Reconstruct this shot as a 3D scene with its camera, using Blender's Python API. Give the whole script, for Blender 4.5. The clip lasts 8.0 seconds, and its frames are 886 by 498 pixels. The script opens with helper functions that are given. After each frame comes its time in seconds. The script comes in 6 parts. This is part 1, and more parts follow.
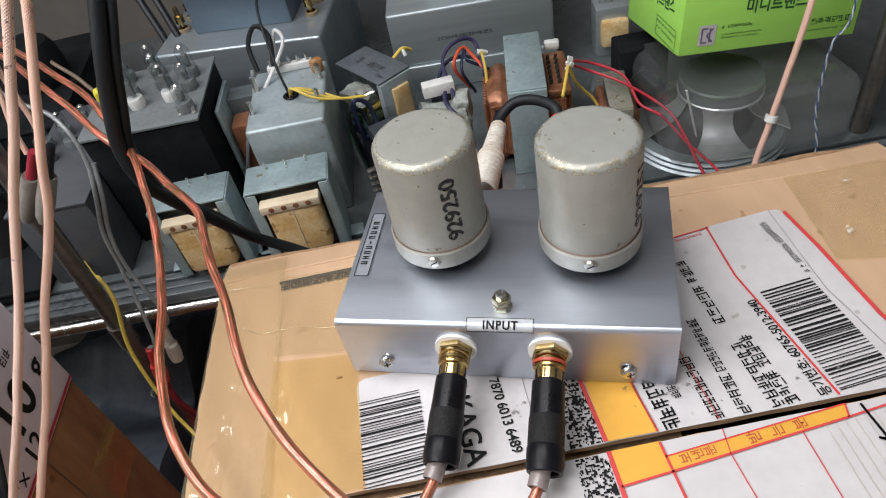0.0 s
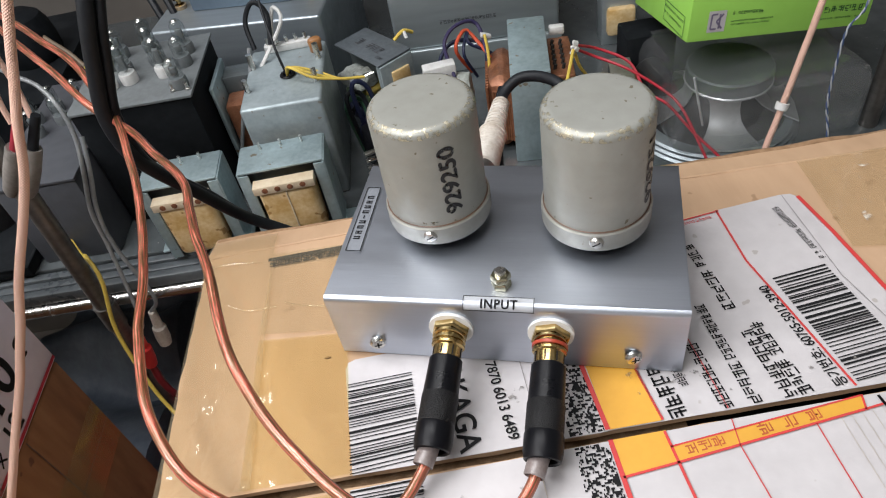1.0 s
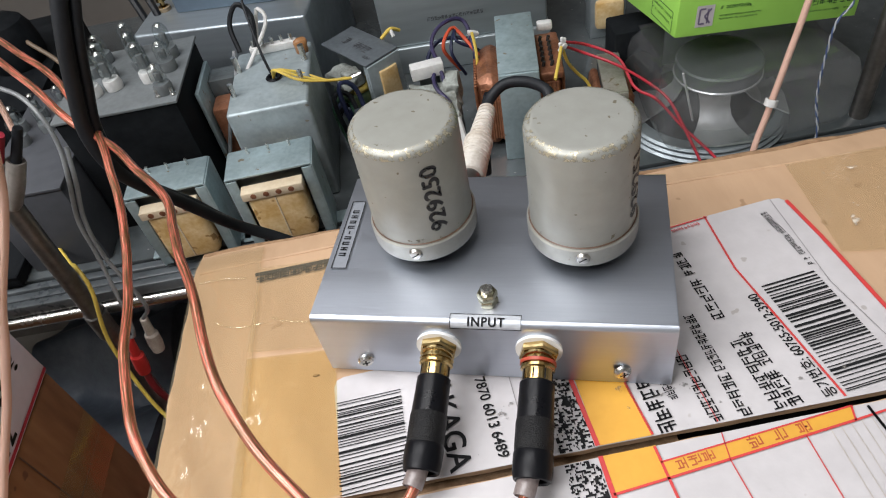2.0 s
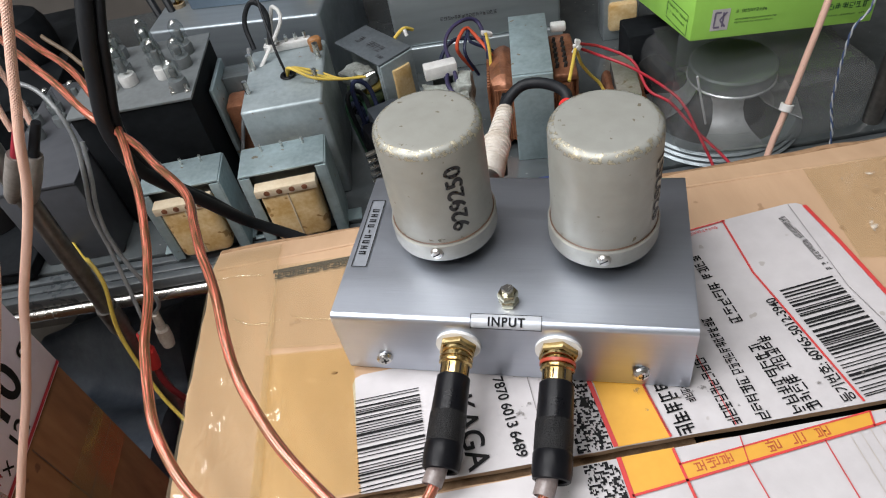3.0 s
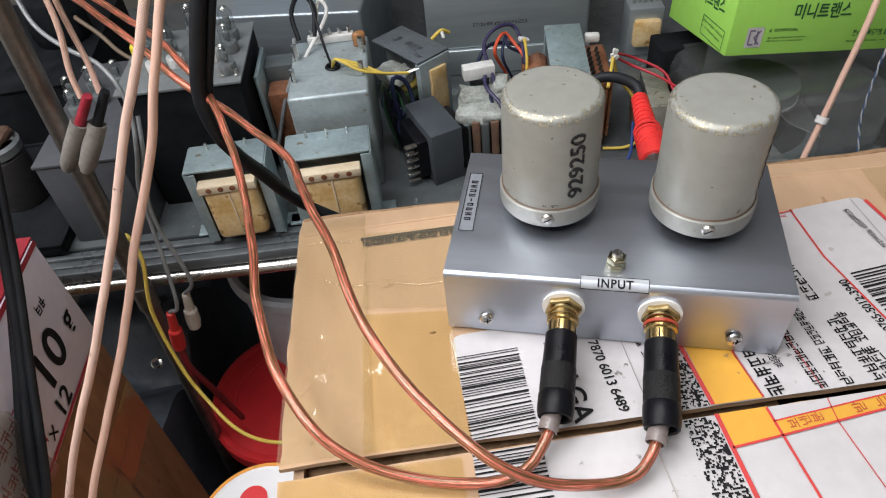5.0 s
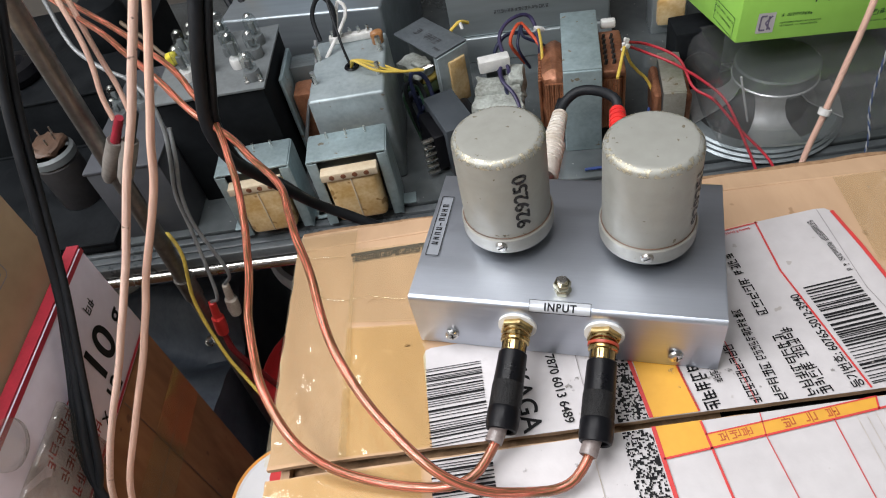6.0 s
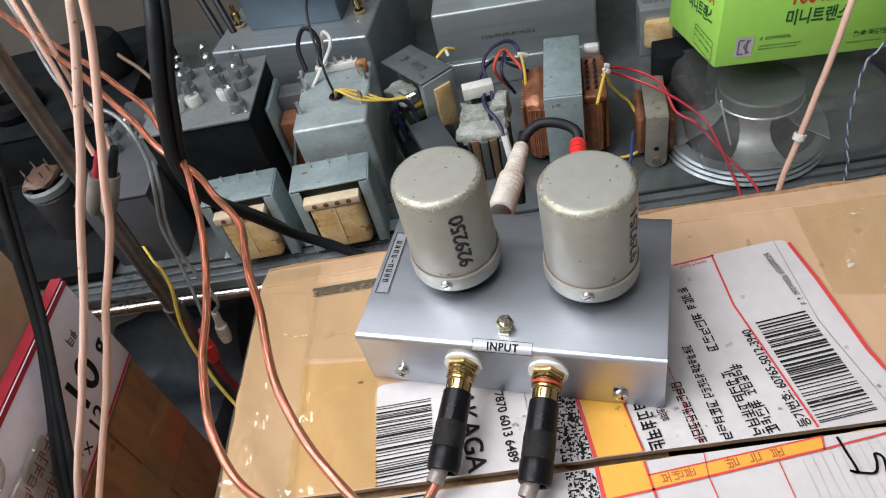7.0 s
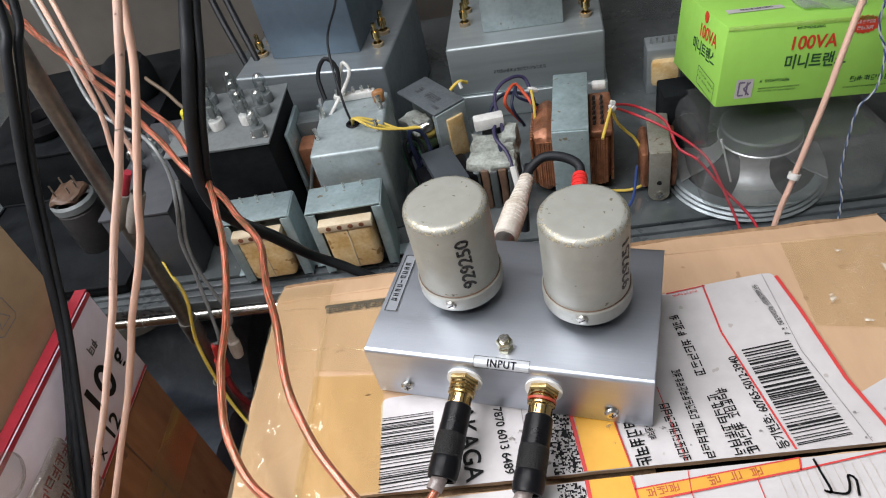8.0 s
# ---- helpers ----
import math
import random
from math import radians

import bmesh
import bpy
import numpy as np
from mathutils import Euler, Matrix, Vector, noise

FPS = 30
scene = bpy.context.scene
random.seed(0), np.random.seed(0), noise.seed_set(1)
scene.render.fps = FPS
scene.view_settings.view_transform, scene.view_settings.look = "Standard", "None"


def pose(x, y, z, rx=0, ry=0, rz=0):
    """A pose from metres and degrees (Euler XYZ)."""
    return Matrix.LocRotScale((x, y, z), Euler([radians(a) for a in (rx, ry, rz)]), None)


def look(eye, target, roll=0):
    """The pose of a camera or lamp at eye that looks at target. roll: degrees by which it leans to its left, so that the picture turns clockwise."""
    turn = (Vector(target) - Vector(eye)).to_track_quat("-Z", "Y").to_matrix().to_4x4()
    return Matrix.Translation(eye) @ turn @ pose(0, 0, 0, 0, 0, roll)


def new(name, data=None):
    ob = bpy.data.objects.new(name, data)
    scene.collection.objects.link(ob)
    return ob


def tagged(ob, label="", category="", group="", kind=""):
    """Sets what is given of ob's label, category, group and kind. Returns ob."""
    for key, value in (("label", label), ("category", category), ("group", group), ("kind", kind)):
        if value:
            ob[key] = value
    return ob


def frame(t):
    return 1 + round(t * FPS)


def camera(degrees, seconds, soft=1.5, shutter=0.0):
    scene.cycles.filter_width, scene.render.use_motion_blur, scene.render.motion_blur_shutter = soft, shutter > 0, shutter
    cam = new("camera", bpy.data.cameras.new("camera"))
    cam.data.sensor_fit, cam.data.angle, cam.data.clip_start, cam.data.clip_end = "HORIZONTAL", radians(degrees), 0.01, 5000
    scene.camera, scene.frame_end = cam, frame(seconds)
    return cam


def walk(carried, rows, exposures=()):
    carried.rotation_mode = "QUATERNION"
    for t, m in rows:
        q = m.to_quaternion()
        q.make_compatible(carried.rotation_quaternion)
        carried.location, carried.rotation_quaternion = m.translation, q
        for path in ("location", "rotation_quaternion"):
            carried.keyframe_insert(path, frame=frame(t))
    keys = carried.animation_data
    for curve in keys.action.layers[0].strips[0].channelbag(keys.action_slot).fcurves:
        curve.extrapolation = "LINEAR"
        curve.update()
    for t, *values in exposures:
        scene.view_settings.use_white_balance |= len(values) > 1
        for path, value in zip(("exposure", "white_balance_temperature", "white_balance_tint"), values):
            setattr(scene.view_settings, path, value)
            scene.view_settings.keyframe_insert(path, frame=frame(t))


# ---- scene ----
cam = camera(65.5, 8.0, soft=1.1)
PATH = [
    (0, (0.038, -0.155, 0.238), (-0.415, 1.197, -1.166), -13.1),
    (0.5, (0.033, -0.162, 0.24), (-0.41, 1.194, -1.161), -11.6),
    (0.7, (0.033, -0.162, 0.238), (-0.425, 1.195, -1.158), -11.2),
    (1, (0.035, -0.151, 0.222), (-0.41, 1.194, -1.189), -11.6),
    (2.3, (0.038, -0.141, 0.23), (-0.399, 1.181, -1.206), -12.9),
    (2.5, (0.037, -0.142, 0.232), (-0.414, 1.182, -1.197), -13.0),
    (2.8, (0.037, -0.138, 0.234), (-0.413, 1.184, -1.197), -12.7),
    (2.9, (0.038, -0.135, 0.235), (-0.415, 1.181, -1.200), -13.7),
    (3, (0.032, -0.143, 0.229), (-0.411, 1.177, -1.207), -12.2),
    (3.2, (0.019, -0.152, 0.214), (-0.386, 1.165, -1.235), -9.1),
    (3.3, (0.010, -0.153, 0.216), (-0.364, 1.159, -1.246), -9.3),
    (3.5, (-0.005, -0.168, 0.226), (-0.376, 1.156, -1.227), -8.4),
    (4, (-0.013, -0.17, 0.222), (-0.343, 1.191, -1.206), -6.5),
    (4.5, (-0.02, -0.176, 0.231), (-0.34, 1.205, -1.18), -5.9),
    (4.7, (-0.019, -0.177, 0.231), (-0.357, 1.208, -1.173), -6.0),
    (5.8, (0.004, -0.18, 0.255), (-0.438, 1.14, -1.181), -10.2),
    (5.9, (0.018, -0.174, 0.262), (-0.472, 1.125, -1.178), -11.1),
    (6, (0.029, -0.167, 0.266), (-0.509, 1.079, -1.203), -14.0),
    (6.2, (0.049, -0.158, 0.270), (-0.504, 1.035, -1.237), -15.2),
    (6.3, (0.057, -0.155, 0.274), (-0.526, 1.036, -1.224), -16.7),
    (6.5, (0.058, -0.155, 0.275), (-0.526, 1.074, -1.19), -15.3),
    (7, (0.06, -0.153, 0.268), (-0.538, 1.112, -1.161), -16.0),
    (7.5, (0.064, -0.161, 0.269), (-0.542, 1.136, -1.128), -14.2),
    (8, (0.068, -0.168, 0.282), (-0.56, 1.146, -1.089), -14.4),
]
walk(cam, [(t, look(eye, target, roll)) for t, eye, target, roll in PATH], [(0, 0.14), (4.7, 0.12), (6.5, 0.17), (8, 0.24)])

# ---- light ----
world = bpy.data.worlds.new("shop_air")
world.use_nodes = True
world.node_tree.nodes["Background"].inputs[0].default_value = (0.85, 0.92, 1.0, 1)
world.node_tree.nodes["Background"].inputs[1].default_value = 0.15
scene.world = world


def ceiling_or_fill_lamp(x, y, z, sx, sy, watts, colour):
    data = bpy.data.lights.new("tube_or_fill_light", "AREA")
    data.shape, data.size, data.size_y, data.energy, data.color = "RECTANGLE", sx, sy, watts, colour
    ob = new("tube_or_fill_light", data)
    ob.matrix_world = pose(x, y, z)
    return ob


ceiling_or_fill_lamp(-0.48, 0.07, 0.99, 1.2, 0.30, 10.4, (0.965, 0.962, 0.985))
ceiling_or_fill_lamp(-0.62, -0.50, 0.92, 1.0, 0.30, 16.8, (0.965, 0.962, 0.985))
# weak fill lamp added on the right; no such source is known there
ceiling_or_fill_lamp(0.80, -0.10, 1.25, 0.3, 1.2, 0.35, (0.965, 0.962, 0.985))

# ---- materials ----
def nodes_of(m):
    m.use_nodes = True
    return m.node_tree.nodes, m.node_tree.links


def mat(name, a, b=None, rough=0.5, metal=0.0, scale=60.0, bump=0.0, bscale=None, stretch=(1, 1, 1), rvar=0.12, coat=0.0, speck=None, spec=0.5):
    """Two-scale mottled surface: base colours a and b, roughness varied, fine bump; speck adds small dark spots."""
    b = b or tuple(c * 0.78 for c in a)
    m = bpy.data.materials.new(name)
    n, l = nodes_of(m)
    p = n["Principled BSDF"]
    tc = n.new("ShaderNodeTexCoord")
    mp = n.new("ShaderNodeMapping")
    mp.inputs["Scale"].default_value = stretch
    l.new(tc.outputs["Object"], mp.inputs[0])
    big = n.new("ShaderNodeTexNoise")
    big.inputs["Scale"].default_value, big.inputs["Detail"].default_value = scale, 4
    fine = n.new("ShaderNodeTexNoise")
    fine.inputs["Scale"].default_value, fine.inputs["Detail"].default_value = scale * 7, 3
    add = n.new("ShaderNodeMath")
    add.operation = "MULTIPLY_ADD"
    add.inputs[1].default_value = 0.45
    l.new(mp.outputs[0], big.inputs["Vector"])
    l.new(mp.outputs[0], fine.inputs["Vector"])
    l.new(fine.outputs["Fac"], add.inputs[0])
    l.new(big.outputs["Fac"], add.inputs[2])
    ramp = n.new("ShaderNodeValToRGB")
    ramp.color_ramp.elements[0].position, ramp.color_ramp.elements[1].position = 0.52, 0.92
    ramp.color_ramp.elements[0].color, ramp.color_ramp.elements[1].color = (*a, 1), (*b, 1)
    l.new(add.outputs[0], ramp.inputs[0])
    colour = ramp.outputs[0]
    if speck:
        v = n.new("ShaderNodeTexNoise")
        v.inputs["Scale"].default_value, v.inputs["Detail"].default_value = speck[0], 2
        l.new(tc.outputs["Object"], v.inputs["Vector"])
        sr = n.new("ShaderNodeValToRGB")
        sr.color_ramp.elements[0].position, sr.color_ramp.elements[1].position = speck[1], speck[1] + 0.03
        sr.color_ramp.elements[0].color, sr.color_ramp.elements[1].color = (0, 0, 0, 1), (1, 1, 1, 1)
        l.new(v.outputs["Fac"], sr.inputs[0])
        mx = n.new("ShaderNodeMix")
        mx.data_type = "RGBA"
        l.new(sr.outputs[0], mx.inputs["Factor"])
        l.new(colour, mx.inputs["A"])
        mx.inputs["B"].default_value = (*speck[2], 1)
        colour = mx.outputs["Result"]
    l.new(colour, p.inputs["Base Color"])
    mr = n.new("ShaderNodeMapRange")
    mr.inputs["From Min"].default_value, mr.inputs["From Max"].default_value = 0.4, 1.0
    mr.inputs["To Min"].default_value, mr.inputs["To Max"].default_value = max(rough - rvar / 2, 0.02), min(rough + rvar, 1)
    l.new(add.outputs[0], mr.inputs[0])
    l.new(mr.outputs[0], p.inputs["Roughness"])
    p.inputs["Metallic"].default_value, p.inputs["Coat Weight"].default_value = metal, coat
    p.inputs["Specular IOR Level"].default_value = spec
    if bump:
        bt = n.new("ShaderNodeTexNoise")
        bt.inputs["Scale"].default_value, bt.inputs["Detail"].default_value = bscale or scale * 4, 4
        l.new(mp.outputs[0], bt.inputs["Vector"])
        bn = n.new("ShaderNodeBump")
        bn.inputs["Strength"].default_value, bn.inputs["Distance"].default_value = 1.0, bump
        l.new(bt.outputs["Fac"], bn.inputs["Height"])
        l.new(bn.outputs[0], p.inputs["Normal"])
    return m


def braided(name, a, b, pitch, speck):
    """A woven sleeve: two sets of strands that cross in diamonds, with small dark worn spots."""
    m = bpy.data.materials.new(name)
    n, l = nodes_of(m)
    p = n["Principled BSDF"]
    tc = n.new("ShaderNodeTexCoord")
    waves = []
    for turn in (52, -52):
        mp, w = n.new("ShaderNodeMapping"), n.new("ShaderNodeTexWave")
        mp.inputs["Rotation"].default_value = (0, 0, radians(turn))
        sc = n.new("ShaderNodeMapping")
        sc.inputs["Scale"].default_value = (0.36, 1, 1)
        l.new(tc.outputs["UV"], sc.inputs[0])
        l.new(sc.outputs[0], mp.inputs[0])
        w.inputs["Scale"].default_value, w.inputs["Distortion"].default_value = 0.314 / pitch, 0.6
        l.new(mp.outputs[0], w.inputs["Vector"])
        waves.append(w)
    hi = n.new("ShaderNodeMath")
    hi.operation = "MULTIPLY"
    l.new(waves[0].outputs["Fac"], hi.inputs[0])
    l.new(waves[1].outputs["Fac"], hi.inputs[1])
    r = n.new("ShaderNodeValToRGB")
    r.color_ramp.elements[0].position, r.color_ramp.elements[1].position = 0.02, 0.40
    r.color_ramp.elements[0].color, r.color_ramp.elements[1].color = (*b, 1), (*a, 1)
    l.new(hi.outputs[0], r.inputs[0])
    nz, sr, mx = n.new("ShaderNodeTexNoise"), n.new("ShaderNodeValToRGB"), n.new("ShaderNodeMix")
    nz.inputs["Scale"].default_value, nz.inputs["Detail"].default_value = 420, 5
    sr.color_ramp.elements[0].position, sr.color_ramp.elements[1].position = speck, speck + 0.06
    sr.color_ramp.elements[0].color, sr.color_ramp.elements[1].color = (0, 0, 0, 1), (1, 1, 1, 1)
    mx.data_type = "RGBA"
    mx.inputs["B"].default_value = (0.20, 0.12, 0.09, 1)
    l.new(tc.outputs["Object"], nz.inputs["Vector"])
    l.new(nz.outputs["Fac"], sr.inputs[0])
    l.new(sr.outputs[0], mx.inputs["Factor"])
    l.new(r.outputs[0], mx.inputs["A"])
    l.new(mx.outputs["Result"], p.inputs["Base Color"])
    p.inputs["Roughness"].default_value, p.inputs["Coat Weight"].default_value, p.inputs["Coat Roughness"].default_value = 0.5, 0.35, 0.25
    bn = n.new("ShaderNodeBump")
    bn.inputs["Distance"].default_value = 0.00035
    l.new(hi.outputs[0], bn.inputs["Height"])
    l.new(bn.outputs[0], p.inputs["Normal"])
    return m


def clear(name, tint, rough=0.08, gloss=0.14, bump=0.0, bscale=60.0, haze=0.0, veil=(0.75, 0.77, 0.78)):
    """Clear film or thin plastic: mostly see-through, with a glossy face whose strength grows at grazing angles."""
    m = bpy.data.materials.new(name)
    n, l = nodes_of(m)
    n.remove(n["Principled BSDF"])
    t, g, mix = n.new("ShaderNodeBsdfTransparent"), n.new("ShaderNodeBsdfGlossy"), n.new("ShaderNodeMixShader")
    t.inputs[0].default_value = (*tint, 1)
    g.inputs["Roughness"].default_value = rough
    fr = n.new("ShaderNodeLayerWeight")
    fr.inputs["Blend"].default_value = 0.5
    pw = n.new("ShaderNodeMath")
    pw.operation = "POWER"
    pw.inputs[1].default_value = 4.0
    l.new(fr.outputs["Facing"], pw.inputs[0])
    ad = n.new("ShaderNodeMath")
    ad.operation = "MULTIPLY_ADD"
    ad.inputs[1].default_value, ad.inputs[2].default_value = 0.7, gloss
    l.new(pw.outputs[0], ad.inputs[0])
    l.new(ad.outputs[0], mix.inputs[0])
    l.new(t.outputs[0], mix.inputs[1])
    l.new(g.outputs[0], mix.inputs[2])
    out = mix
    if haze:
        df, out = n.new("ShaderNodeBsdfDiffuse"), n.new("ShaderNodeMixShader")
        df.inputs[0].default_value = (*veil, 1)
        out.inputs[0].default_value = haze
        l.new(mix.outputs[0], out.inputs[1])
        l.new(df.outputs[0], out.inputs[2])
    l.new(out.outputs[0], n["Material Output"].inputs[0])
    if bump:
        tc, bt, bn = n.new("ShaderNodeTexCoord"), n.new("ShaderNodeTexNoise"), n.new("ShaderNodeBump")
        bt.inputs["Scale"].default_value, bt.inputs["Detail"].default_value = bscale, 3
        bn.inputs["Distance"].default_value = bump
        l.new(tc.outputs["Object"], bt.inputs["Vector"])
        l.new(bt.outputs["Fac"], bn.inputs["Height"])
        l.new(bn.outputs[0], g.inputs["Normal"])
        l.new(bn.outputs[0], fr.inputs["Normal"])
    return m


def stranded(name):
    """Twisted copper strands under a clear sheath: long bright and dark runs that wind round the cable."""
    m = bpy.data.materials.new(name)
    n, l = nodes_of(m)
    p = n["Principled BSDF"]
    tc, mp, nz, rp = n.new("ShaderNodeTexCoord"), n.new("ShaderNodeMapping"), n.new("ShaderNodeTexNoise"), n.new("ShaderNodeValToRGB")
    mp.inputs["Rotation"].default_value = (0, 0, radians(9))
    mp.inputs["Scale"].default_value = (400, 55, 1)
    l.new(tc.outputs["UV"], mp.inputs[0])
    nz.inputs["Scale"].default_value, nz.inputs["Detail"].default_value, nz.inputs["Roughness"].default_value = 1.0, 5, 0.62
    l.new(mp.outputs[0], nz.inputs["Vector"])
    cr = rp.color_ramp
    cr.elements[0].position, cr.elements[0].color = 0.33, (0.10, 0.040, 0.022, 1)
    cr.elements[1].position, cr.elements[1].color = 0.71, (0.90, 0.46, 0.33, 1)
    for at_, c in ((0.44, (0.20, 0.10, 0.040, 1)), (0.51, (0.38, 0.125, 0.072, 1)), (0.58, (0.70, 0.15, 0.105, 1)), (0.64, (0.80, 0.32, 0.21, 1))):
        e = cr.elements.new(at_)
        e.color = c
    l.new(nz.outputs["Fac"], rp.inputs[0])
    l.new(rp.outputs[0], p.inputs["Base Color"])
    p.inputs["Metallic"].default_value, p.inputs["Roughness"].default_value = 0.45, 0.36
    p.inputs["Coat Weight"].default_value, p.inputs["Coat Roughness"].default_value = 0.70, 0.08
    bn = n.new("ShaderNodeBump")
    bn.inputs["Distance"].default_value = 0.00025
    l.new(nz.outputs["Fac"], bn.inputs["Height"])
    l.new(bn.outputs[0], p.inputs["Normal"])
    return m


def stamped(name, a, cut, scale, least=0.15):
    """Thin ink that has worn off in places."""
    m = bpy.data.materials.new(name)
    n, l = nodes_of(m)
    p = n["Principled BSDF"]
    p.inputs["Base Color"].default_value, p.inputs["Roughness"].default_value = (*a, 1), 0.5
    tc, nz, rp = n.new("ShaderNodeTexCoord"), n.new("ShaderNodeTexNoise"), n.new("ShaderNodeValToRGB")
    nz.inputs["Scale"].default_value, nz.inputs["Detail"].default_value = scale, 4
    rp.color_ramp.elements[0].position, rp.color_ramp.elements[1].position = cut, cut + 0.10
    rp.color_ramp.elements[0].color, rp.color_ramp.elements[1].color = (least, least, least, 1), (1, 1, 1, 1)
    l.new(tc.outputs["Object"], nz.inputs["Vector"])
    l.new(nz.outputs["Fac"], rp.inputs[0])
    l.new(rp.outputs[0], p.inputs["Alpha"])
    return m


ALU = mat("brushed_aluminium", (0.495, 0.530, 0.592), (0.462, 0.495, 0.555), 0.39, 1.0, 130, 0.00003, 1600, (0.05, 1, 1), 0.05)
CAN = mat("aged_grey_can_paint", (0.352, 0.355, 0.326), (0.292, 0.294, 0.262), 0.42, 0.30, 25, 0.00004, 700, spec=0.35, speck=(330, 0.70, (0.16, 0.14, 0.10)))
CANRING = mat("ring_grey", (0.42, 0.42, 0.39), (0.33, 0.328, 0.295), 0.42, 0.5, 40, 0.00008, 600, speck=(200, 0.70, (0.20, 0.18, 0.13)))
STEEL = mat("screw_steel", (0.70, 0.69, 0.66), (0.50, 0.49, 0.46), 0.25, 1.0, 150)
GOLD = mat("gold_plate", (0.58, 0.43, 0.20), (0.42, 0.29, 0.11), 0.17, 1.0, 160)
NUTGOLD = mat("yellow_zinc", (0.55, 0.52, 0.38), (0.38, 0.36, 0.25), 0.20, 1.0, 150)
NYLON = mat("white_nylon", (0.80, 0.80, 0.78), (0.74, 0.74, 0.72), 0.45)
BLACKRUB = mat("black_plastic", (0.004, 0.0042, 0.0055), (0.007, 0.0072, 0.009), 0.29, 0, 90, 0.00006, 900, spec=0.17)
KNURL = mat("black_knurled_plastic", (0.006, 0.006, 0.007), (0.012, 0.012, 0.012), 0.42, 0, 300, 0.0004, 2400, spec=0.22)
SLEEVE = mat("grey_shrink_sleeve", (0.26, 0.225, 0.215), (0.16, 0.125, 0.115), 0.38, 0, 160, coat=0.4)
REDRING = mat("red_ring_band", (0.42, 0.060, 0.030), None, 0.35)
INK = mat("black_ink", (0.010, 0.010, 0.012), (0.022, 0.022, 0.022), 0.8, 0, 500, spec=0.12)
CARD = mat("kraft_cardboard", (0.535, 0.355, 0.220), (0.450, 0.292, 0.175), 0.72, 0, 18, 0.00022, 190, (1, 0.25, 1), speck=(95, 0.72, (0.37, 0.23, 0.13)))
CARDPLY = mat("cardboard_ply", (0.33, 0.205, 0.115), (0.22, 0.13, 0.068), 0.9, 0, 300, 0.0006, 420)
TAN = mat("tan_cardboard", (0.50, 0.36, 0.22), (0.42, 0.30, 0.18), 0.7, 0, 12, 0.0002, 150)
ORANGECARD = mat("orange_brown_cardboard", (0.31, 0.14, 0.060), (0.17, 0.07, 0.030), 0.7, 0, 16, 0.0006, 60, (1, 0.2, 1), speck=(60, 0.70, (0.15, 0.06, 0.03)))
PAPER = mat("label_paper", (0.56, 0.538, 0.542), (0.48, 0.458, 0.462), 0.55, 0, 22, 0.0006, 55, speck=(130, 0.73, (0.40, 0.37, 0.35)))
YELLOW = mat("label_yellow", (0.70, 0.365, 0.045), (0.63, 0.320, 0.038), 0.5, 0, 40)
REDINK = mat("label_red", (0.60, 0.042, 0.040), (0.50, 0.050, 0.048), 0.6, 0, 90)
GREYINK = mat("label_grey_line", (0.30, 0.28, 0.28), None, 0.6)
TAPE = clear("clear_packing_tape", (0.985, 0.965, 0.88), 0.09, 0.11, 0.00016, 120, 0.10, (0.74, 0.62, 0.42))
TAPE_YELLOWED = clear("yellowed_packing_tape", (0.995, 0.95, 0.76), 0.09, 0.09, 0.00014, 100, 0.08, (0.76, 0.60, 0.34))
CLEARBOX = clear("clear_plastic", (0.94, 0.95, 0.95), 0.14, 0.10, 0.0026, 34, 0.07, (0.50, 0.52, 0.53))
CLEARFILM = clear("clear_film", (0.90, 0.92, 0.92), 0.14, 0.13, 0.0012, 30, 0.17)
CRINKLED = clear("crinkled_film", (0.90, 0.90, 0.88), 0.16, 0.12, 0.004, 70, 0.10, (0.60, 0.56, 0.50))
# whitish veil puts the glint of the folded edge into the colour
GLINTEDGE = clear("glint_plastic_edge", (0.85, 0.87, 0.87), 0.12, 0.45, 0, 60, 0.55)
TAGFILM = clear("clear_tag_film", (0.95, 0.96, 0.97), 0.12, 0.03, 0, 60, 0.42, (0.80, 0.82, 0.84))
GLASS = clear("tube_glass", (0.90, 0.92, 0.92), 0.04, 0.07)
COPPER = stranded("clear_copper_cable")
PINK = braided("pink_braid", (0.88, 0.58, 0.46), (0.70, 0.43, 0.33), 0.0009, 0.72)
WORNPINK = braided("worn_pink_braid", (0.86, 0.61, 0.51), (0.64, 0.42, 0.34), 0.0009, 0.62)
CABLE = mat("black_cable", (0.008, 0.0095, 0.012), (0.014, 0.016, 0.019), 0.45, 0, 60, 0.0002, 150, spec=0.25)
GREYCABLE = mat("grey_cable", (0.26, 0.275, 0.28), (0.18, 0.19, 0.20), 0.35, 0, 60, coat=0.5)
YELLOWCABLE = mat("yellow_cable", (0.74, 0.55, 0.10), (0.60, 0.43, 0.08), 0.42, 0, 60)
REDCABLE = mat("red_cable", (0.52, 0.03, 0.05), (0.38, 0.02, 0.035), 0.40, 0, 60)
REDSLEEVE = mat("red_sleeve", (0.40, 0.025, 0.05), (0.28, 0.02, 0.035), 0.45, 0, 60)
BLUECABLE = mat("blue_cable", (0.02, 0.05, 0.20), None, 0.42, 0, 60)
DARKBLUE = mat("dark_blue_cable", (0.012, 0.018, 0.055), None, 0.42, 0, 60)
WHITECABLE = mat("white_cable", (0.72, 0.72, 0.70), None, 0.42, 0, 60)
PURPLECABLE = mat("violet_cable", (0.035, 0.028, 0.085), None, 0.42, 0, 60)
GREENCABLE = mat("green_cable", (0.05, 0.14, 0.08), None, 0.42, 0, 60)
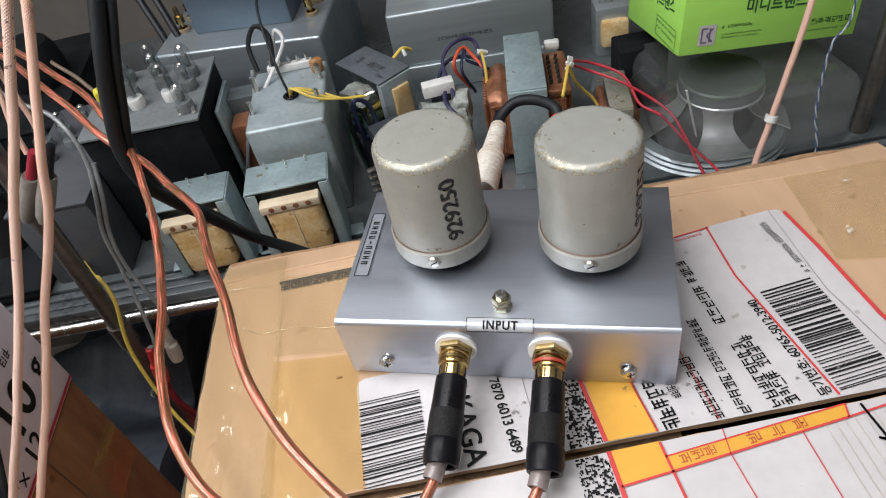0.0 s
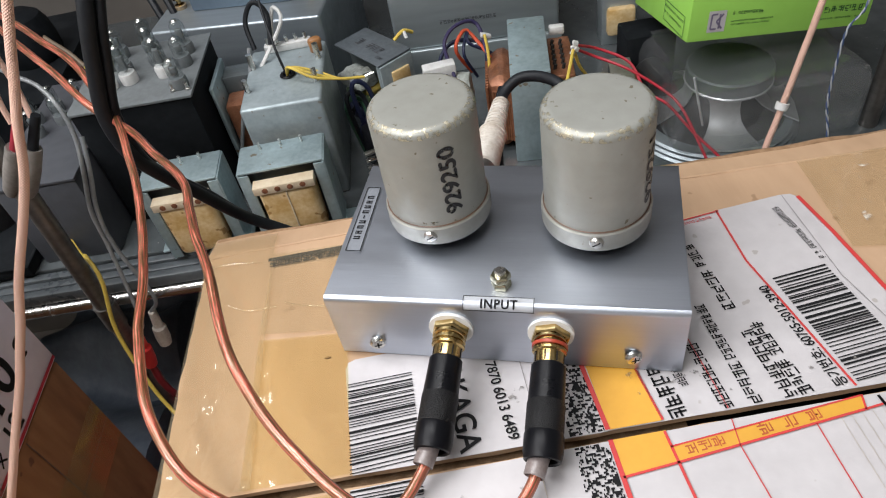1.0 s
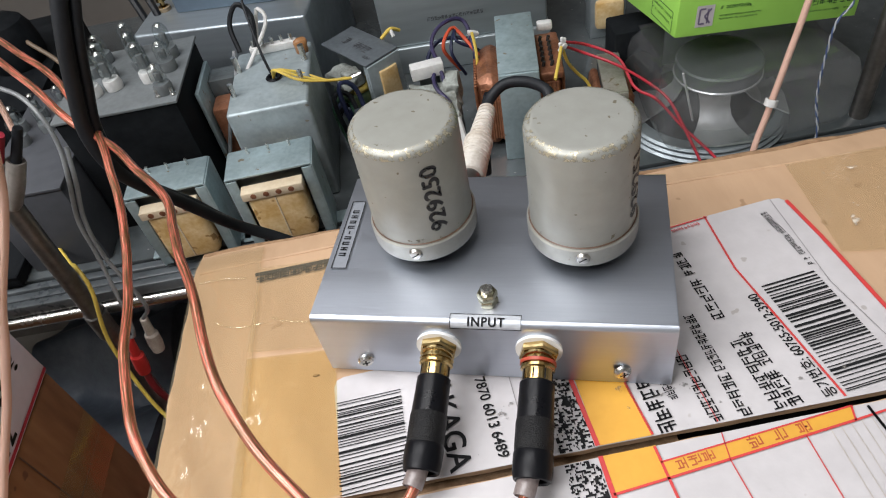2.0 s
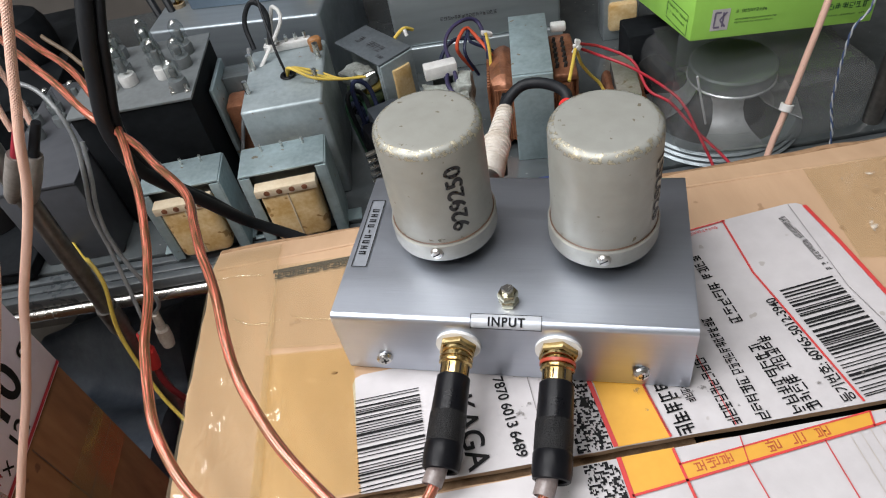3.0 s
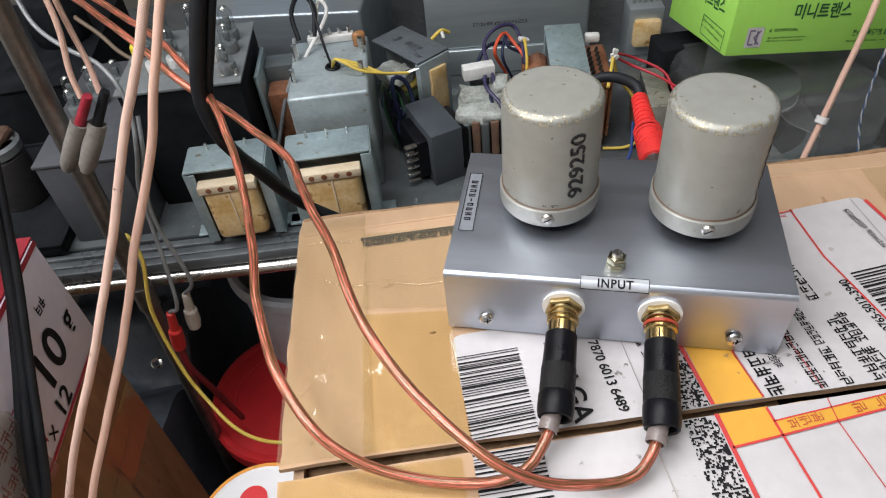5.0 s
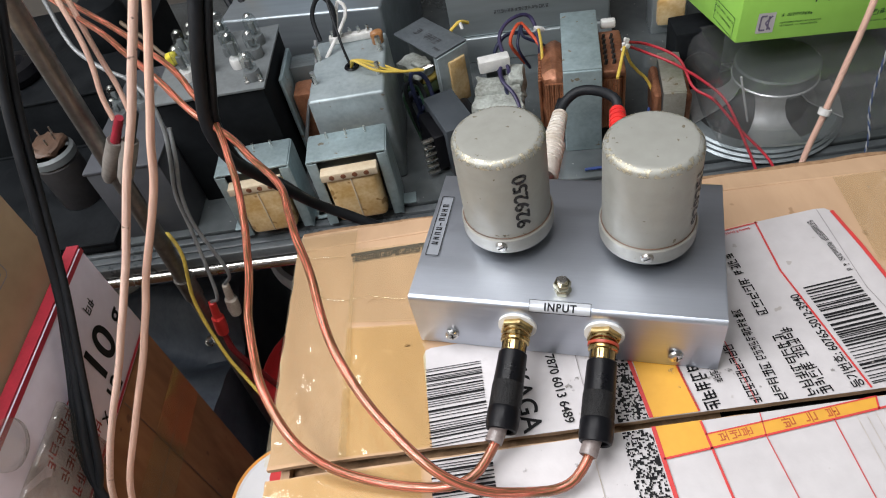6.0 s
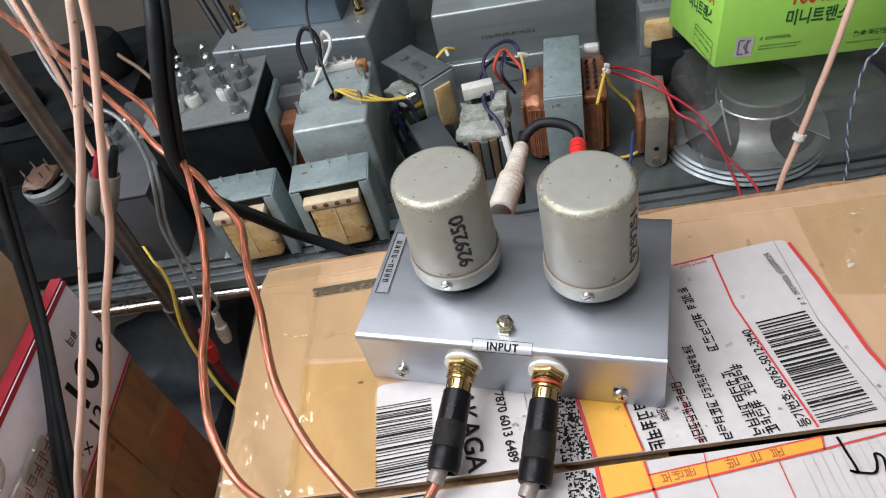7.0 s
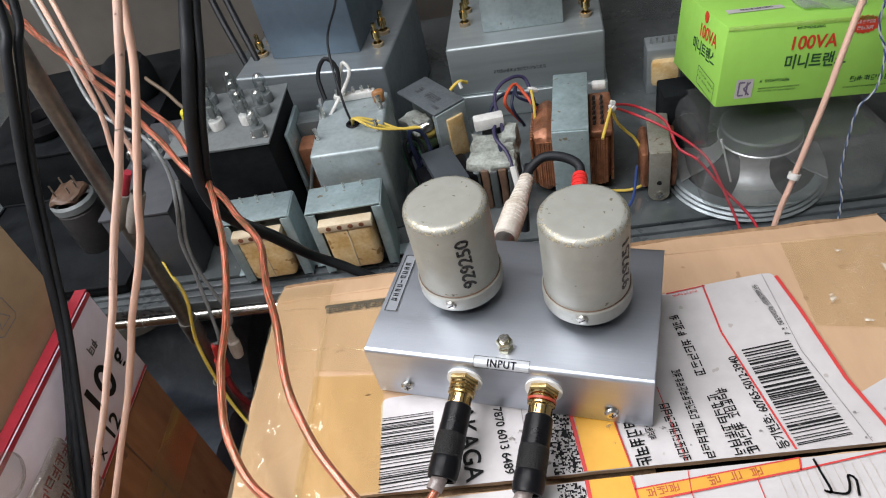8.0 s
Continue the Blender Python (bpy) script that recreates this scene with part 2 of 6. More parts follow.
WHITEPLUG = mat("aged_white_plug", (0.68, 0.64, 0.58), (0.46, 0.40, 0.33), 0.45, 0, 90, 0.0001, 400)
REDPLUG = mat("red_plug", (0.72, 0.04, 0.035), (0.60, 0.03, 0.03), 0.36, 0, 90)
GREYBOOT = mat("grey_boot", (0.26, 0.24, 0.22), (0.17, 0.155, 0.14), 0.45, 0, 60)
SHELFGLASS = mat("dark_glass_shelf", (0.052, 0.062, 0.067), (0.100, 0.112, 0.115), 0.09, 0, 10, 0.0, None, rvar=0.14, speck=(260, 0.72, (0.26, 0.26, 0.25)), spec=0.85)
DARKRUB = mat("dark_edge_trim", (0.0675, 0.0772, 0.0836), (0.113, 0.127, 0.135), 0.28, 0, 30)
CHROME = mat("steel_tube", (0.70, 0.69, 0.67), (0.55, 0.53, 0.50), 0.20, 1.0, 25, rvar=0.18)
DULLSTEEL = mat("dull_steel_tube", (0.27, 0.255, 0.24), (0.16, 0.15, 0.14), 0.34, 0.9, 30, rvar=0.2)
ZINC = mat("zinc_blue_bracket", (0.428, 0.54, 0.566), (0.285, 0.366, 0.386), 0.38, 0.50, 35, 0.00012, 300, speck=(120, 0.68, (0.27, 0.24, 0.18)))
ZINCGREY = mat("grey_end_bell", (0.40, 0.465, 0.485), (0.27, 0.32, 0.335), 0.42, 0.35, 30, 0.00012, 300, speck=(120, 0.72, (0.25, 0.23, 0.19)))
LAMIN = mat("core_laminations", (0.18, 0.208, 0.214), (0.099, 0.109, 0.112), 0.5, 0.7, 60, 0.0004, 500, (0.1, 1, 0.1))
BOBBIN = mat("beige_bobbin", (0.80, 0.63, 0.36), (0.58, 0.36, 0.13), 0.34, 0, 45, 0.0004, 160, speck=(80, 0.64, (0.36, 0.2, 0.06)), coat=0.5)
BOBLIP = mat("bobbin_flange", (0.72, 0.62, 0.46), (0.60, 0.48, 0.32), 0.5, 0, 60)
COPPERTAPE = mat("copper_winding", (0.40, 0.175, 0.095), (0.19, 0.078, 0.042), 0.32, 0.45, 70, 0.0004, 300)
BROWNCOIL = mat("brown_winding", (0.17, 0.10, 0.065), (0.10, 0.06, 0.04), 0.4, 0, 70, 0.0003, 300)
BLACKMETAL = mat("black_metal", (0.0054, 0.00643, 0.00765), (0.0126, 0.0144, 0.0163), 0.55, 0, 30, 0.0001, 250, spec=0.07)
GREYMETAL = mat("dark_grey_metal", (0.078, 0.090, 0.104), (0.056, 0.066, 0.077), 0.40, 0.15, 14, spec=0.3)
SIDEGREY = mat("blue_grey_chassis_paint", (0.085, 0.090, 0.102), (0.060, 0.064, 0.072), 0.40, 0.15, 12, spec=0.35)
PLATE = mat("grey_plate", (0.198, 0.218, 0.224), (0.144, 0.158, 0.163), 0.5, 0.2, 30)
BLUEMETAL = mat("blue_grey_cover", (0.13, 0.175, 0.22), (0.10, 0.135, 0.18), 0.33, 0.35, 12)
AGEDSTRAP = mat("aged_steel_strap", (0.36, 0.355, 0.315), (0.26, 0.25, 0.205), 0.40, 0.45, 60, 0.0002, 260, speck=(150, 0.66, (0.20, 0.17, 0.11)))
SILVER = mat("chassis_silver", (0.421, 0.475, 0.493), (0.323, 0.363, 0.378), 0.37, 0.60, 22, 0.00008, 300, (0.1, 1, 1))
# darker copy of the silver; the blue amplifier's dark reflections are in its colour
DIMSILVER = mat("dim_chassis_silver", (0.367, 0.416, 0.451), (0.275, 0.311, 0.338), 0.33, 0.68, 22, 0.00008, 300, (0.1, 1, 1))
PRINTED = mat("printed_grey_plate", (0.153, 0.176, 0.194), (0.108, 0.126, 0.14), 0.42, 0.3, 40)
FELT = mat("grimy_white_insulation", (0.468, 0.505, 0.474), (0.18, 0.188, 0.163), 0.75, 0, 55, 0.0006, 250)
GREENBOX = mat("green_carton", (0.365, 0.72, 0.125), (0.33, 0.66, 0.105), 0.35, 0, 14, 0.0001, 120)
DARKGREEN = mat("dark_green_print", (0.02, 0.10, 0.03), None, 0.5)
REDPRINT = mat("red_print", (0.72, 0.06, 0.02), None, 0.5)
BAGWHITE = mat("white_printed_carton", (0.84, 0.79, 0.91), (0.74, 0.69, 0.80), 0.4, 0, 16)
BAGRED = mat("red_carton_border", (0.50, 0.035, 0.06), None, 0.4)
FABRIC = mat("dark_blue_cloth", (0.045, 0.060, 0.085), (0.11, 0.13, 0.16), 0.5, 0, 14, 0.003, 22)
MAROON = mat("maroon_cloth", (0.085, 0.022, 0.030), (0.055, 0.015, 0.022), 0.7, 0, 30)
BUCKETRED = mat("red_bucket_plastic", (0.66, 0.03, 0.035), (0.56, 0.025, 0.03), 0.33, 0, 12)
GREYBUCKET = mat("grey_bucket_plastic", (0.50, 0.53, 0.56), (0.42, 0.44, 0.47), 0.4, 0, 14)
ORANGELID = mat("orange_lid_rim", (0.78, 0.33, 0.05), None, 0.35)
WHITELID = mat("white_lid", (0.72, 0.73, 0.75), (0.66, 0.67, 0.69), 0.35, 0, 14)
WALL = mat("grey_brown_wall", (0.112, 0.100, 0.088), (0.050, 0.044, 0.039), 0.6, 0, 2.2, 0.0005, 40)
PAINTED = mat("pale_wall_paint", (0.62, 0.61, 0.58), (0.55, 0.54, 0.51), 0.7, 0, 3, 0.0005, 40)
FLOORM = mat("floor_vinyl", (0.26, 0.24, 0.22), (0.20, 0.185, 0.17), 0.5, 0, 4)
CEIL = mat("ceiling_white", (0.75, 0.75, 0.74), (0.70, 0.70, 0.69), 0.8, 0, 3)
SPKGREY = mat("speaker_frame_grey", (0.36, 0.406, 0.428), (0.27, 0.307, 0.326), 0.45, 0.65, 30)
MAGNET = mat("magnet_dark", (0.14, 0.155, 0.16), (0.10, 0.112, 0.116), 0.52, 0.3, 30)
CERAMIC = mat("white_ceramic", (0.76, 0.76, 0.74), None, 0.3)
# near-black for the shade in the slit and coil hole, and for pins
SHADE_AND_PIN = mat("shade_and_pin_black", (0.02, 0.018, 0.016), None, 0.8)

def worn(name, a, b, rough, scale, cut, soft=0.06, bump=0.0004, metal=1.0):
    """Bare metal showing through in ragged patches; see-through elsewhere."""
    m = bpy.data.materials.new(name)
    n, l = nodes_of(m)
    p = n["Principled BSDF"]
    p.inputs["Metallic"].default_value, p.inputs["Roughness"].default_value = metal, rough
    tc, nz, nf, rp, cr = n.new("ShaderNodeTexCoord"), n.new("ShaderNodeTexNoise"), n.new("ShaderNodeTexNoise"), n.new("ShaderNodeValToRGB"), n.new("ShaderNodeValToRGB")
    nz.inputs["Scale"].default_value, nz.inputs["Detail"].default_value = scale, 6
    nf.inputs["Scale"].default_value, nf.inputs["Detail"].default_value = scale * 6, 3
    rp.color_ramp.elements[0].position, rp.color_ramp.elements[1].position = cut, cut + soft
    rp.color_ramp.elements[0].color, rp.color_ramp.elements[1].color = (0, 0, 0, 1), (1, 1, 1, 1)
    cr.color_ramp.elements[0].color, cr.color_ramp.elements[1].color = (*a, 1), (*b, 1)
    cr.color_ramp.elements[0].position, cr.color_ramp.elements[1].position = 0.35, 0.65
    l.new(tc.outputs["Object"], nz.inputs["Vector"])
    l.new(tc.outputs["Object"], nf.inputs["Vector"])
    l.new(nz.outputs["Fac"], rp.inputs[0])
    l.new(nf.outputs["Fac"], cr.inputs[0])
    l.new(cr.outputs[0], p.inputs["Base Color"])
    l.new(rp.outputs[0], p.inputs["Alpha"])
    bn = n.new("ShaderNodeBump")
    bn.inputs["Distance"].default_value = bump
    l.new(nf.outputs["Fac"], bn.inputs["Height"])
    l.new(bn.outputs[0], p.inputs["Normal"])
    return m


RIMWEAR = worn("worn_can_rim", (0.66, 0.61, 0.47), (0.40, 0.36, 0.25), 0.34, 620, 0.49, 0.12, 0.00008, 0.75)
STAMP = stamped("worn_stamp_ink", (0.012, 0.012, 0.014), 0.36, 420)
GRIME = worn("olive_grime", (0.12, 0.10, 0.05), (0.30, 0.27, 0.14), 0.6, 160, 0.60)

# ---- mesh helpers ----
ROOM_ANGLE = 15.0
ROOM = pose(0, 0, 0, 0, 0, ROOM_ANGLE)  # the shelf and the carton stand turned against the little chassis


def thing(name, m, label, category, group="", kind=""):
    ob = new(name)
    ob.empty_display_size = 0.02
    ob.matrix_world = m
    return tagged(ob, label, category, group, kind)


def finish(name, bm, material, smooth=True):
    me = bpy.data.meshes.new(name)
    bm.normal_update()
    bm.to_mesh(me)
    bm.free()
    me.materials.append(material)
    if smooth:
        me.shade_smooth()
        me.set_sharp_from_angle(angle=radians(32))
    return me


def part(name, bm, material, parent, label="", kind=""):
    ob = new(name, finish(name, bm, material))
    ob.parent = parent
    return tagged(ob, label, kind=kind)


def single(name, bm, material, m, label, category, group="", kind=""):
    ob = new(name, finish(name, bm, material))
    ob.matrix_world = m
    return tagged(ob, label, category, group, kind)


def B():
    return bmesh.new()


def box(bm, x0, x1, y0, y1, z0, z1, bev=0.0, m=None, segs=2):
    r = bmesh.ops.create_cube(bm, size=1, matrix=Matrix.Translation(((x0 + x1) / 2, (y0 + y1) / 2, (z0 + z1) / 2)) @ Matrix.Diagonal((x1 - x0, y1 - y0, z1 - z0, 1)))
    vs = r["verts"]
    if bev:
        es = list({e for v in vs for e in v.link_edges})
        out = bmesh.ops.bevel(bm, geom=es, offset=bev, segments=segs, affect="EDGES", profile=0.5)
        vs = list({v for f in out["faces"] for v in f.verts} | {v for v in vs if v.is_valid})
    if m is not None:
        bmesh.ops.transform(bm, matrix=m, verts=vs)
    return bm


def lathe(bm, profile, m=None, segs=32):
    """Turns (radius, height) pairs round the z axis."""
    rings = []
    m = m or Matrix()
    for r, z in profile:
        if r < 1e-6:
            rings.append([bm.verts.new(m @ Vector((0, 0, z)))])
        else:
            rings.append([bm.verts.new(m @ Vector((r * math.cos(2 * math.pi * k / segs), r * math.sin(2 * math.pi * k / segs), z))) for k in range(segs)])
    for p, q in zip(rings[:-1], rings[1:]):
        for k in range(segs):
            k2 = (k + 1) % segs
            quad = [p[k % len(p)], p[k2 % len(p)], q[k2 % len(q)], q[k % len(q)]]
            quad = list(dict.fromkeys(quad))
            if len(quad) > 2:
                bm.faces.new(quad)
    return bm


def rod(bm, a, b, r, r2=None, segs=16, cap=True):
    a, b = Vector(a), Vector(b)
    m = Matrix.Translation(a) @ (b - a).to_track_quat("Z", "Y").to_matrix().to_4x4()
    h, r2 = (b - a).length, r if r2 is None else r2
    lathe(bm, [(0, 0), (r, 0), (r2, h), (0, h)] if cap else [(r, 0), (r2, h)], m, segs)
    return bm


def along(a, b):
    a, b = Vector(a), Vector(b)
    return Matrix.Translation(a) @ (b - a).to_track_quat("Z", "Y").to_matrix().to_4x4()


def glide(points, step=0.004):
    """A smooth line through the points."""
    p = [Vector(q) for q in points]
    p = [2 * p[0] - p[1]] + p + [2 * p[-1] - p[-2]]
    out = []
    for i in range(1, len(p) - 2):
        n = max(2, int((p[i + 1] - p[i]).length / step))
        for k in range(n):
            t = k / n
            out.append(0.5 * (2 * p[i] + (p[i + 1] - p[i - 1]) * t + (2 * p[i - 1] - 5 * p[i] + 4 * p[i + 1] - p[i + 2]) * t * t + (3 * p[i] - p[i - 1] - 3 * p[i + 1] + p[i + 2]) * t ** 3))
    return out + [p[-2]]


def sweep(bm, points, r, segs=10, step=0.004, wobble=0.0, smooth=True):
    """A round cable along the points, with UV: turns round it, metres along."""
    path = glide(points, step) if smooth else [Vector(q) for q in points]
    if wobble:
        path = [q + Vector((noise.noise(q * 45), noise.noise(q * 45 + Vector((9, 0, 0))), noise.noise(q * 45 + Vector((0, 9, 0))))) * wobble for q in path]
    lay = bm.loops.layers.uv.verify()
    side, rings, run = None, [], [0.0]
    for i, q in enumerate(path):
        d = (path[min(i + 1, len(path) - 1)] - path[max(i - 1, 0)]).normalized()
        if side is None:
            side = d.orthogonal().normalized()
        side = (side - d * side.dot(d)).normalized()
        up = d.cross(side)
        rings.append([bm.verts.new(q + (side * math.cos(2 * math.pi * k / segs) + up * math.sin(2 * math.pi * k / segs)) * r) for k in range(segs)])
        if i:
            run.append(run[-1] + (q - path[i - 1]).length)
    for i in range(len(rings) - 1):
        for k in range(segs):
            k2 = (k + 1) % segs
            f = bm.faces.new((rings[i][k], rings[i][k2], rings[i + 1][k2], rings[i + 1][k]))
            for lp, u, v in zip(f.loops, (k, k + 1, k + 1, k), (i, i, i + 1, i + 1)):
                lp[lay].uv = (u / segs * 0.04, run[v])
    bm.faces.new(rings[0][::-1])
    bm.faces.new(rings[-1])
    return bm


def quad(bm, *corners, z=0.0):
    vs = [bm.verts.new((c[0], c[1], c[2] if len(c) > 2 else z)) for c in corners]
    return bm.faces.new(vs)


def quad_sheet(u0, u1, v0, v1, z):
    bm = B()
    quad(bm, (u0, v0), (u1, v0), (u1, v1), (u0, v1), z=z)
    return bm


def text(name, body, size, material, m, parent, label="", squash=1.0, spacing=1.0, bold=0.0):
    """Writing as a flat mesh; m places its lower left corner, x along the line."""
    cu = bpy.data.curves.new(name, "FONT")
    cu.body, cu.size, cu.space_character, cu.offset = body, size, spacing, bold
    tmp = bpy.data.objects.new(name, cu)
    scene.collection.objects.link(tmp)
    me = bpy.data.meshes.new_from_object(tmp.evaluated_get(bpy.context.evaluated_depsgraph_get()))
    bpy.data.objects.remove(tmp)
    me.transform(m @ Matrix.Diagonal((squash, 1, 1, 1)))
    me.materials.clear()
    me.materials.append(material)
    ob = new(name, me)
    ob.parent = parent
    return tagged(ob, label)


def mix2(a, b, t):
    return (a[0] + (b[0] - a[0]) * t, a[1] + (b[1] - a[1]) * t)


def lump(x0, x1, y0, y1, z0, z1, bev, amount, freq, seed=0):
    """An uneven, soft-edged block."""
    bm = box(B(), x0, x1, y0, y1, z0, z1, bev, None, 2)
    bmesh.ops.subdivide_edges(bm, edges=bm.edges[:], cuts=3, use_grid_fill=True)
    for v in bm.verts:
        q = v.co * freq + Vector((seed, 0, 0))
        v.co += Vector((noise.noise(q), noise.noise(q + Vector((5, 0, 0))), noise.noise(q + Vector((0, 5, 0))))) * amount
    return bm


def barcode(bm, a, b, c, d, n, seed, z):
    """Bars from side a-b to side d-c of a four-cornered field."""
    rng = random.Random(seed)
    w = [rng.choice((1, 2, 2, 2, 3, 4)) if i % 2 else rng.choice((1, 1, 1, 2, 2, 3)) for i in range(2 * n - 1)]
    total, at = sum(w), 0
    for i, k in enumerate(w):
        if i % 2 == 0:
            t0, t1 = at / total, (at + k) / total
            quad(bm, mix2(a, d, t0), mix2(b, c, t0), mix2(b, c, t1), mix2(a, d, t1), z=z)
        at += k
    return bm


def cells(bm, a, b, c, d, nx, ny, seed, z, fill=0.5):
    """Runs of dark dashes in rows: a stacked code."""
    rng = random.Random(seed)
    for j in range(ny):
        l0, l1, r0, r1 = mix2(a, d, j / ny), mix2(a, d, (j + 1) / ny), mix2(b, c, j / ny), mix2(b, c, (j + 1) / ny)
        i = 0
        while i < nx:
            k = rng.choice((1, 1, 2, 3))
            if rng.random() < fill:
                e = min(i + k, nx)
                quad(bm, mix2(l0, r0, i / nx), mix2(l0, r0, e / nx), mix2(l1, r1, e / nx), mix2(l1, r1, i / nx), z=z)
            i += k
    return bm


def blocks(bm, a, b, height, n, seed, z):
    """A line of writing that cannot be read: short plain bars, a few a letter, from a to b."""
    rng = random.Random(seed)
    d = Vector((b[0] - a[0], b[1] - a[1])) / n
    up = Vector((-d.y, d.x)).normalized() * height

    def bar(i, x0, x1, y0, y1):
        c = [Vector(a) + d * (i + x) + up * y for x, y in ((x0, y0), (x1, y0), (x1, y1), (x0, y1))]
        quad(bm, *[(q.x, q.y) for q in c], z=z)

    for i in range(n):
        if rng.random() < 0.05:
            continue
        for y in rng.sample((0.0, 0.28, 0.56, 0.82), 3):
            bar(i, 0.08, rng.choice((0.58, 0.82, 0.90)), y, y + 0.125)
        for x in rng.sample((0.08, 0.42, 0.72), 2):
            bar(i, x, x + 0.135, rng.choice((0.0, 0.1, 0.40)), rng.choice((0.7, 0.95, 1.0)))
    return bm


def line(bm, a, b, w, z):
    d = Vector((b[0] - a[0], b[1] - a[1])).normalized()
    s = Vector((-d.y, d.x)) * w / 2
    quad(bm, (a[0] - s.x, a[1] - s.y), (b[0] - s.x, b[1] - s.y), (b[0] + s.x, b[1] + s.y), (a[0] + s.x, a[1] + s.y), z=z)
    return bm


def hexnut(bm, r, h, m, hole=0.0):
    lathe(bm, [(hole, 0), (r * 0.96, 0), (r, h * 0.12), (r, h * 0.82), (r * 0.90, h), (hole, h)], m, 6)
    return bm


def cross_screw(name, m, r, parent, label="", slotted=False):
    """A pan-head screw whose head looks along its z, with dark bars laid on for the shade in its slot."""
    bm = lathe(B(), [(r * 0.9, 0), (r, r * 0.15), (r * 0.97, r * 0.45), (r * 0.75, r * 0.72), (r * 0.3, r * 0.8), (0, r * 0.8)], m, 24)
    head = part(name, bm, STEEL, parent, label)
    bm = B()
    w = 0.62 if slotted else 0.46
    box(bm, -r * w, r * w, -r * 0.10, r * 0.10, r * 0.60, r * 0.808, 0, m)
    if not slotted:
        box(bm, -r * 0.10, r * 0.10, -r * 0.46, r * 0.46, r * 0.60, r * 0.809, 0, m)
    part("slot", bm, INK, head)
    return head

# ---- structure ----
FLOOR_Z, SHELF_Z = -0.78, -0.170


def slab(name, u0, u1, v0, v1, z0, z1, material, label, category):
    return single(name, box(B(), u0, u1, v0, v1, z0, z1), material, ROOM, label, category, kind="structure")


slab("floor", -1.5, 1.5, -1.4, 1.0, FLOOR_Z - 0.1, FLOOR_Z, FLOORM, "dark worn vinyl floor of a small workshop", "floor")
slab("ceiling", -1.5, 1.5, -1.4, 1.0, 1.35, 1.45, CEIL, "plain white ceiling", "ceiling")
slab("wall_north", -1.5, 1.5, 0.80, 0.90, FLOOR_Z, 1.35, WALL, "grey-brown back wall behind the shelf", "wall")
slab("wall_south", -1.5, 1.5, -1.4, -1.3, FLOOR_Z, 1.35, PAINTED, "plain pale painted wall", "wall")
slab("wall_west", -1.5, -1.4, -1.3, 0.8, FLOOR_Z, 1.35, PAINTED, "plain pale painted wall", "wall")
slab("wall_east", 1.4, 1.5, -1.3, 0.8, FLOOR_Z, 1.35, PAINTED, "plain pale painted wall", "wall")

# ---- the glass shelf on its steel rack ----
rack = thing("display_rack", ROOM @ pose(0, 0, 0), "steel tube rack with a dark glass shelf", "rack")
part("glass_shelf", box(B(), -1.0, 0.9, 0.292, 0.78, SHELF_Z - 0.006, SHELF_Z, 0.001), SHELFGLASS, rack, "dusty dark glass shelf")
for k in range(3):
    part("edge_trim", box(B(), -0.9, 0.6, 0.262 + 0.010 * k, 0.2705 + 0.010 * k, SHELF_Z - 0.014, SHELF_Z - 0.002 - 0.001 * (k % 2), 0.002), DARKRUB, rack, "dark ribbed edge trim")
part("rail", rod(B(), (-0.62, 0.262, -0.190), (0.55, 0.262, -0.190), 0.0058, segs=24), CHROME, rack, "polished steel front rail")
for u, v, lean in ((-0.303, 0.2360, 0.075), (0.345, 0.305, 0.0)):
    part("post", rod(B(), (u + lean * FLOOR_Z, v - 0.65 * lean * FLOOR_Z, FLOOR_Z), (u + lean * 1.2, v - 0.65 * lean * 1.2, 1.2), 0.0072, segs=24), DULLSTEEL, rack, "dull steel tube post")
part("socket", rod(B(), (-0.3183, 0.2459, -0.204), (-0.3162, 0.2446, -0.176), 0.0090, segs=24), DULLSTEEL, rack)

# ---- carton with the shipping labels ----
carton = thing("cardboard_carton", ROOM, "brown cardboard carton, taped and labelled, flaps cut apart", "carton")


def slit_rear(u):
    return -0.0384 + 0.0066 * (u + 0.13) / 0.27 + 0.0005 * noise.noise((u * 60, 0, 0))


def slit_front(u):
    return -0.0434 + 0.0089 * (u + 0.13) / 0.27 + 0.0005 * noise.noise((u * 70, 5, 0))


def card_z(u, v):
    lip = max(0.0, v - 0.088)
    return 0.0006 * noise.noise((u * 16, v * 16, 0)) - 0.28 * lip - (0.05 * max(0, -0.118 - u))


def flap(name, edge0, edge1, side0, side1, nu, nv, material, label, thick=0.0024):
    bm = B()
    top, low = [], []
    for j in range(nv + 1):
        rt, rl = [], []
        for i in range(nu + 1):
            s, t = i / nu, j / nv
            u = side0(t) * (1 - s) + side1(t) * s
            v = edge0(u) * (1 - t) + edge1(u) * t
            z = card_z(u, v)
            rt.append(bm.verts.new((u, v, z)))
            rl.append(bm.verts.new((u, v, z - thick)))
        top.append(rt)
        low.append(rl)
    for j in range(nv):
        for i in range(nu):
            bm.faces.new((top[j][i], top[j][i + 1], top[j + 1][i + 1], top[j + 1][i]))
            bm.faces.new((low[j][i], low[j + 1][i], low[j + 1][i + 1], low[j][i + 1]))
    for i in range(nu):
        bm.faces.new((top[0][i], low[0][i], low[0][i + 1], top[0][i + 1]))
        bm.faces.new((top[nv][i], top[nv][i + 1], low[nv][i + 1], low[nv][i]))
    for j in range(nv):
        bm.faces.new((top[j][0], top[j + 1][0], low[j + 1][0], low[j][0]))
        bm.faces.new((top[j][nu], low[j][nu], low[j + 1][nu], top[j + 1][nu]))
    return part(name, bm, material, carton, label)


def ragged_left(t):
    return -0.1318 + 0.0016 * noise.noise((0, t * 9, 3))


def straight_right(t):
    return 0.207


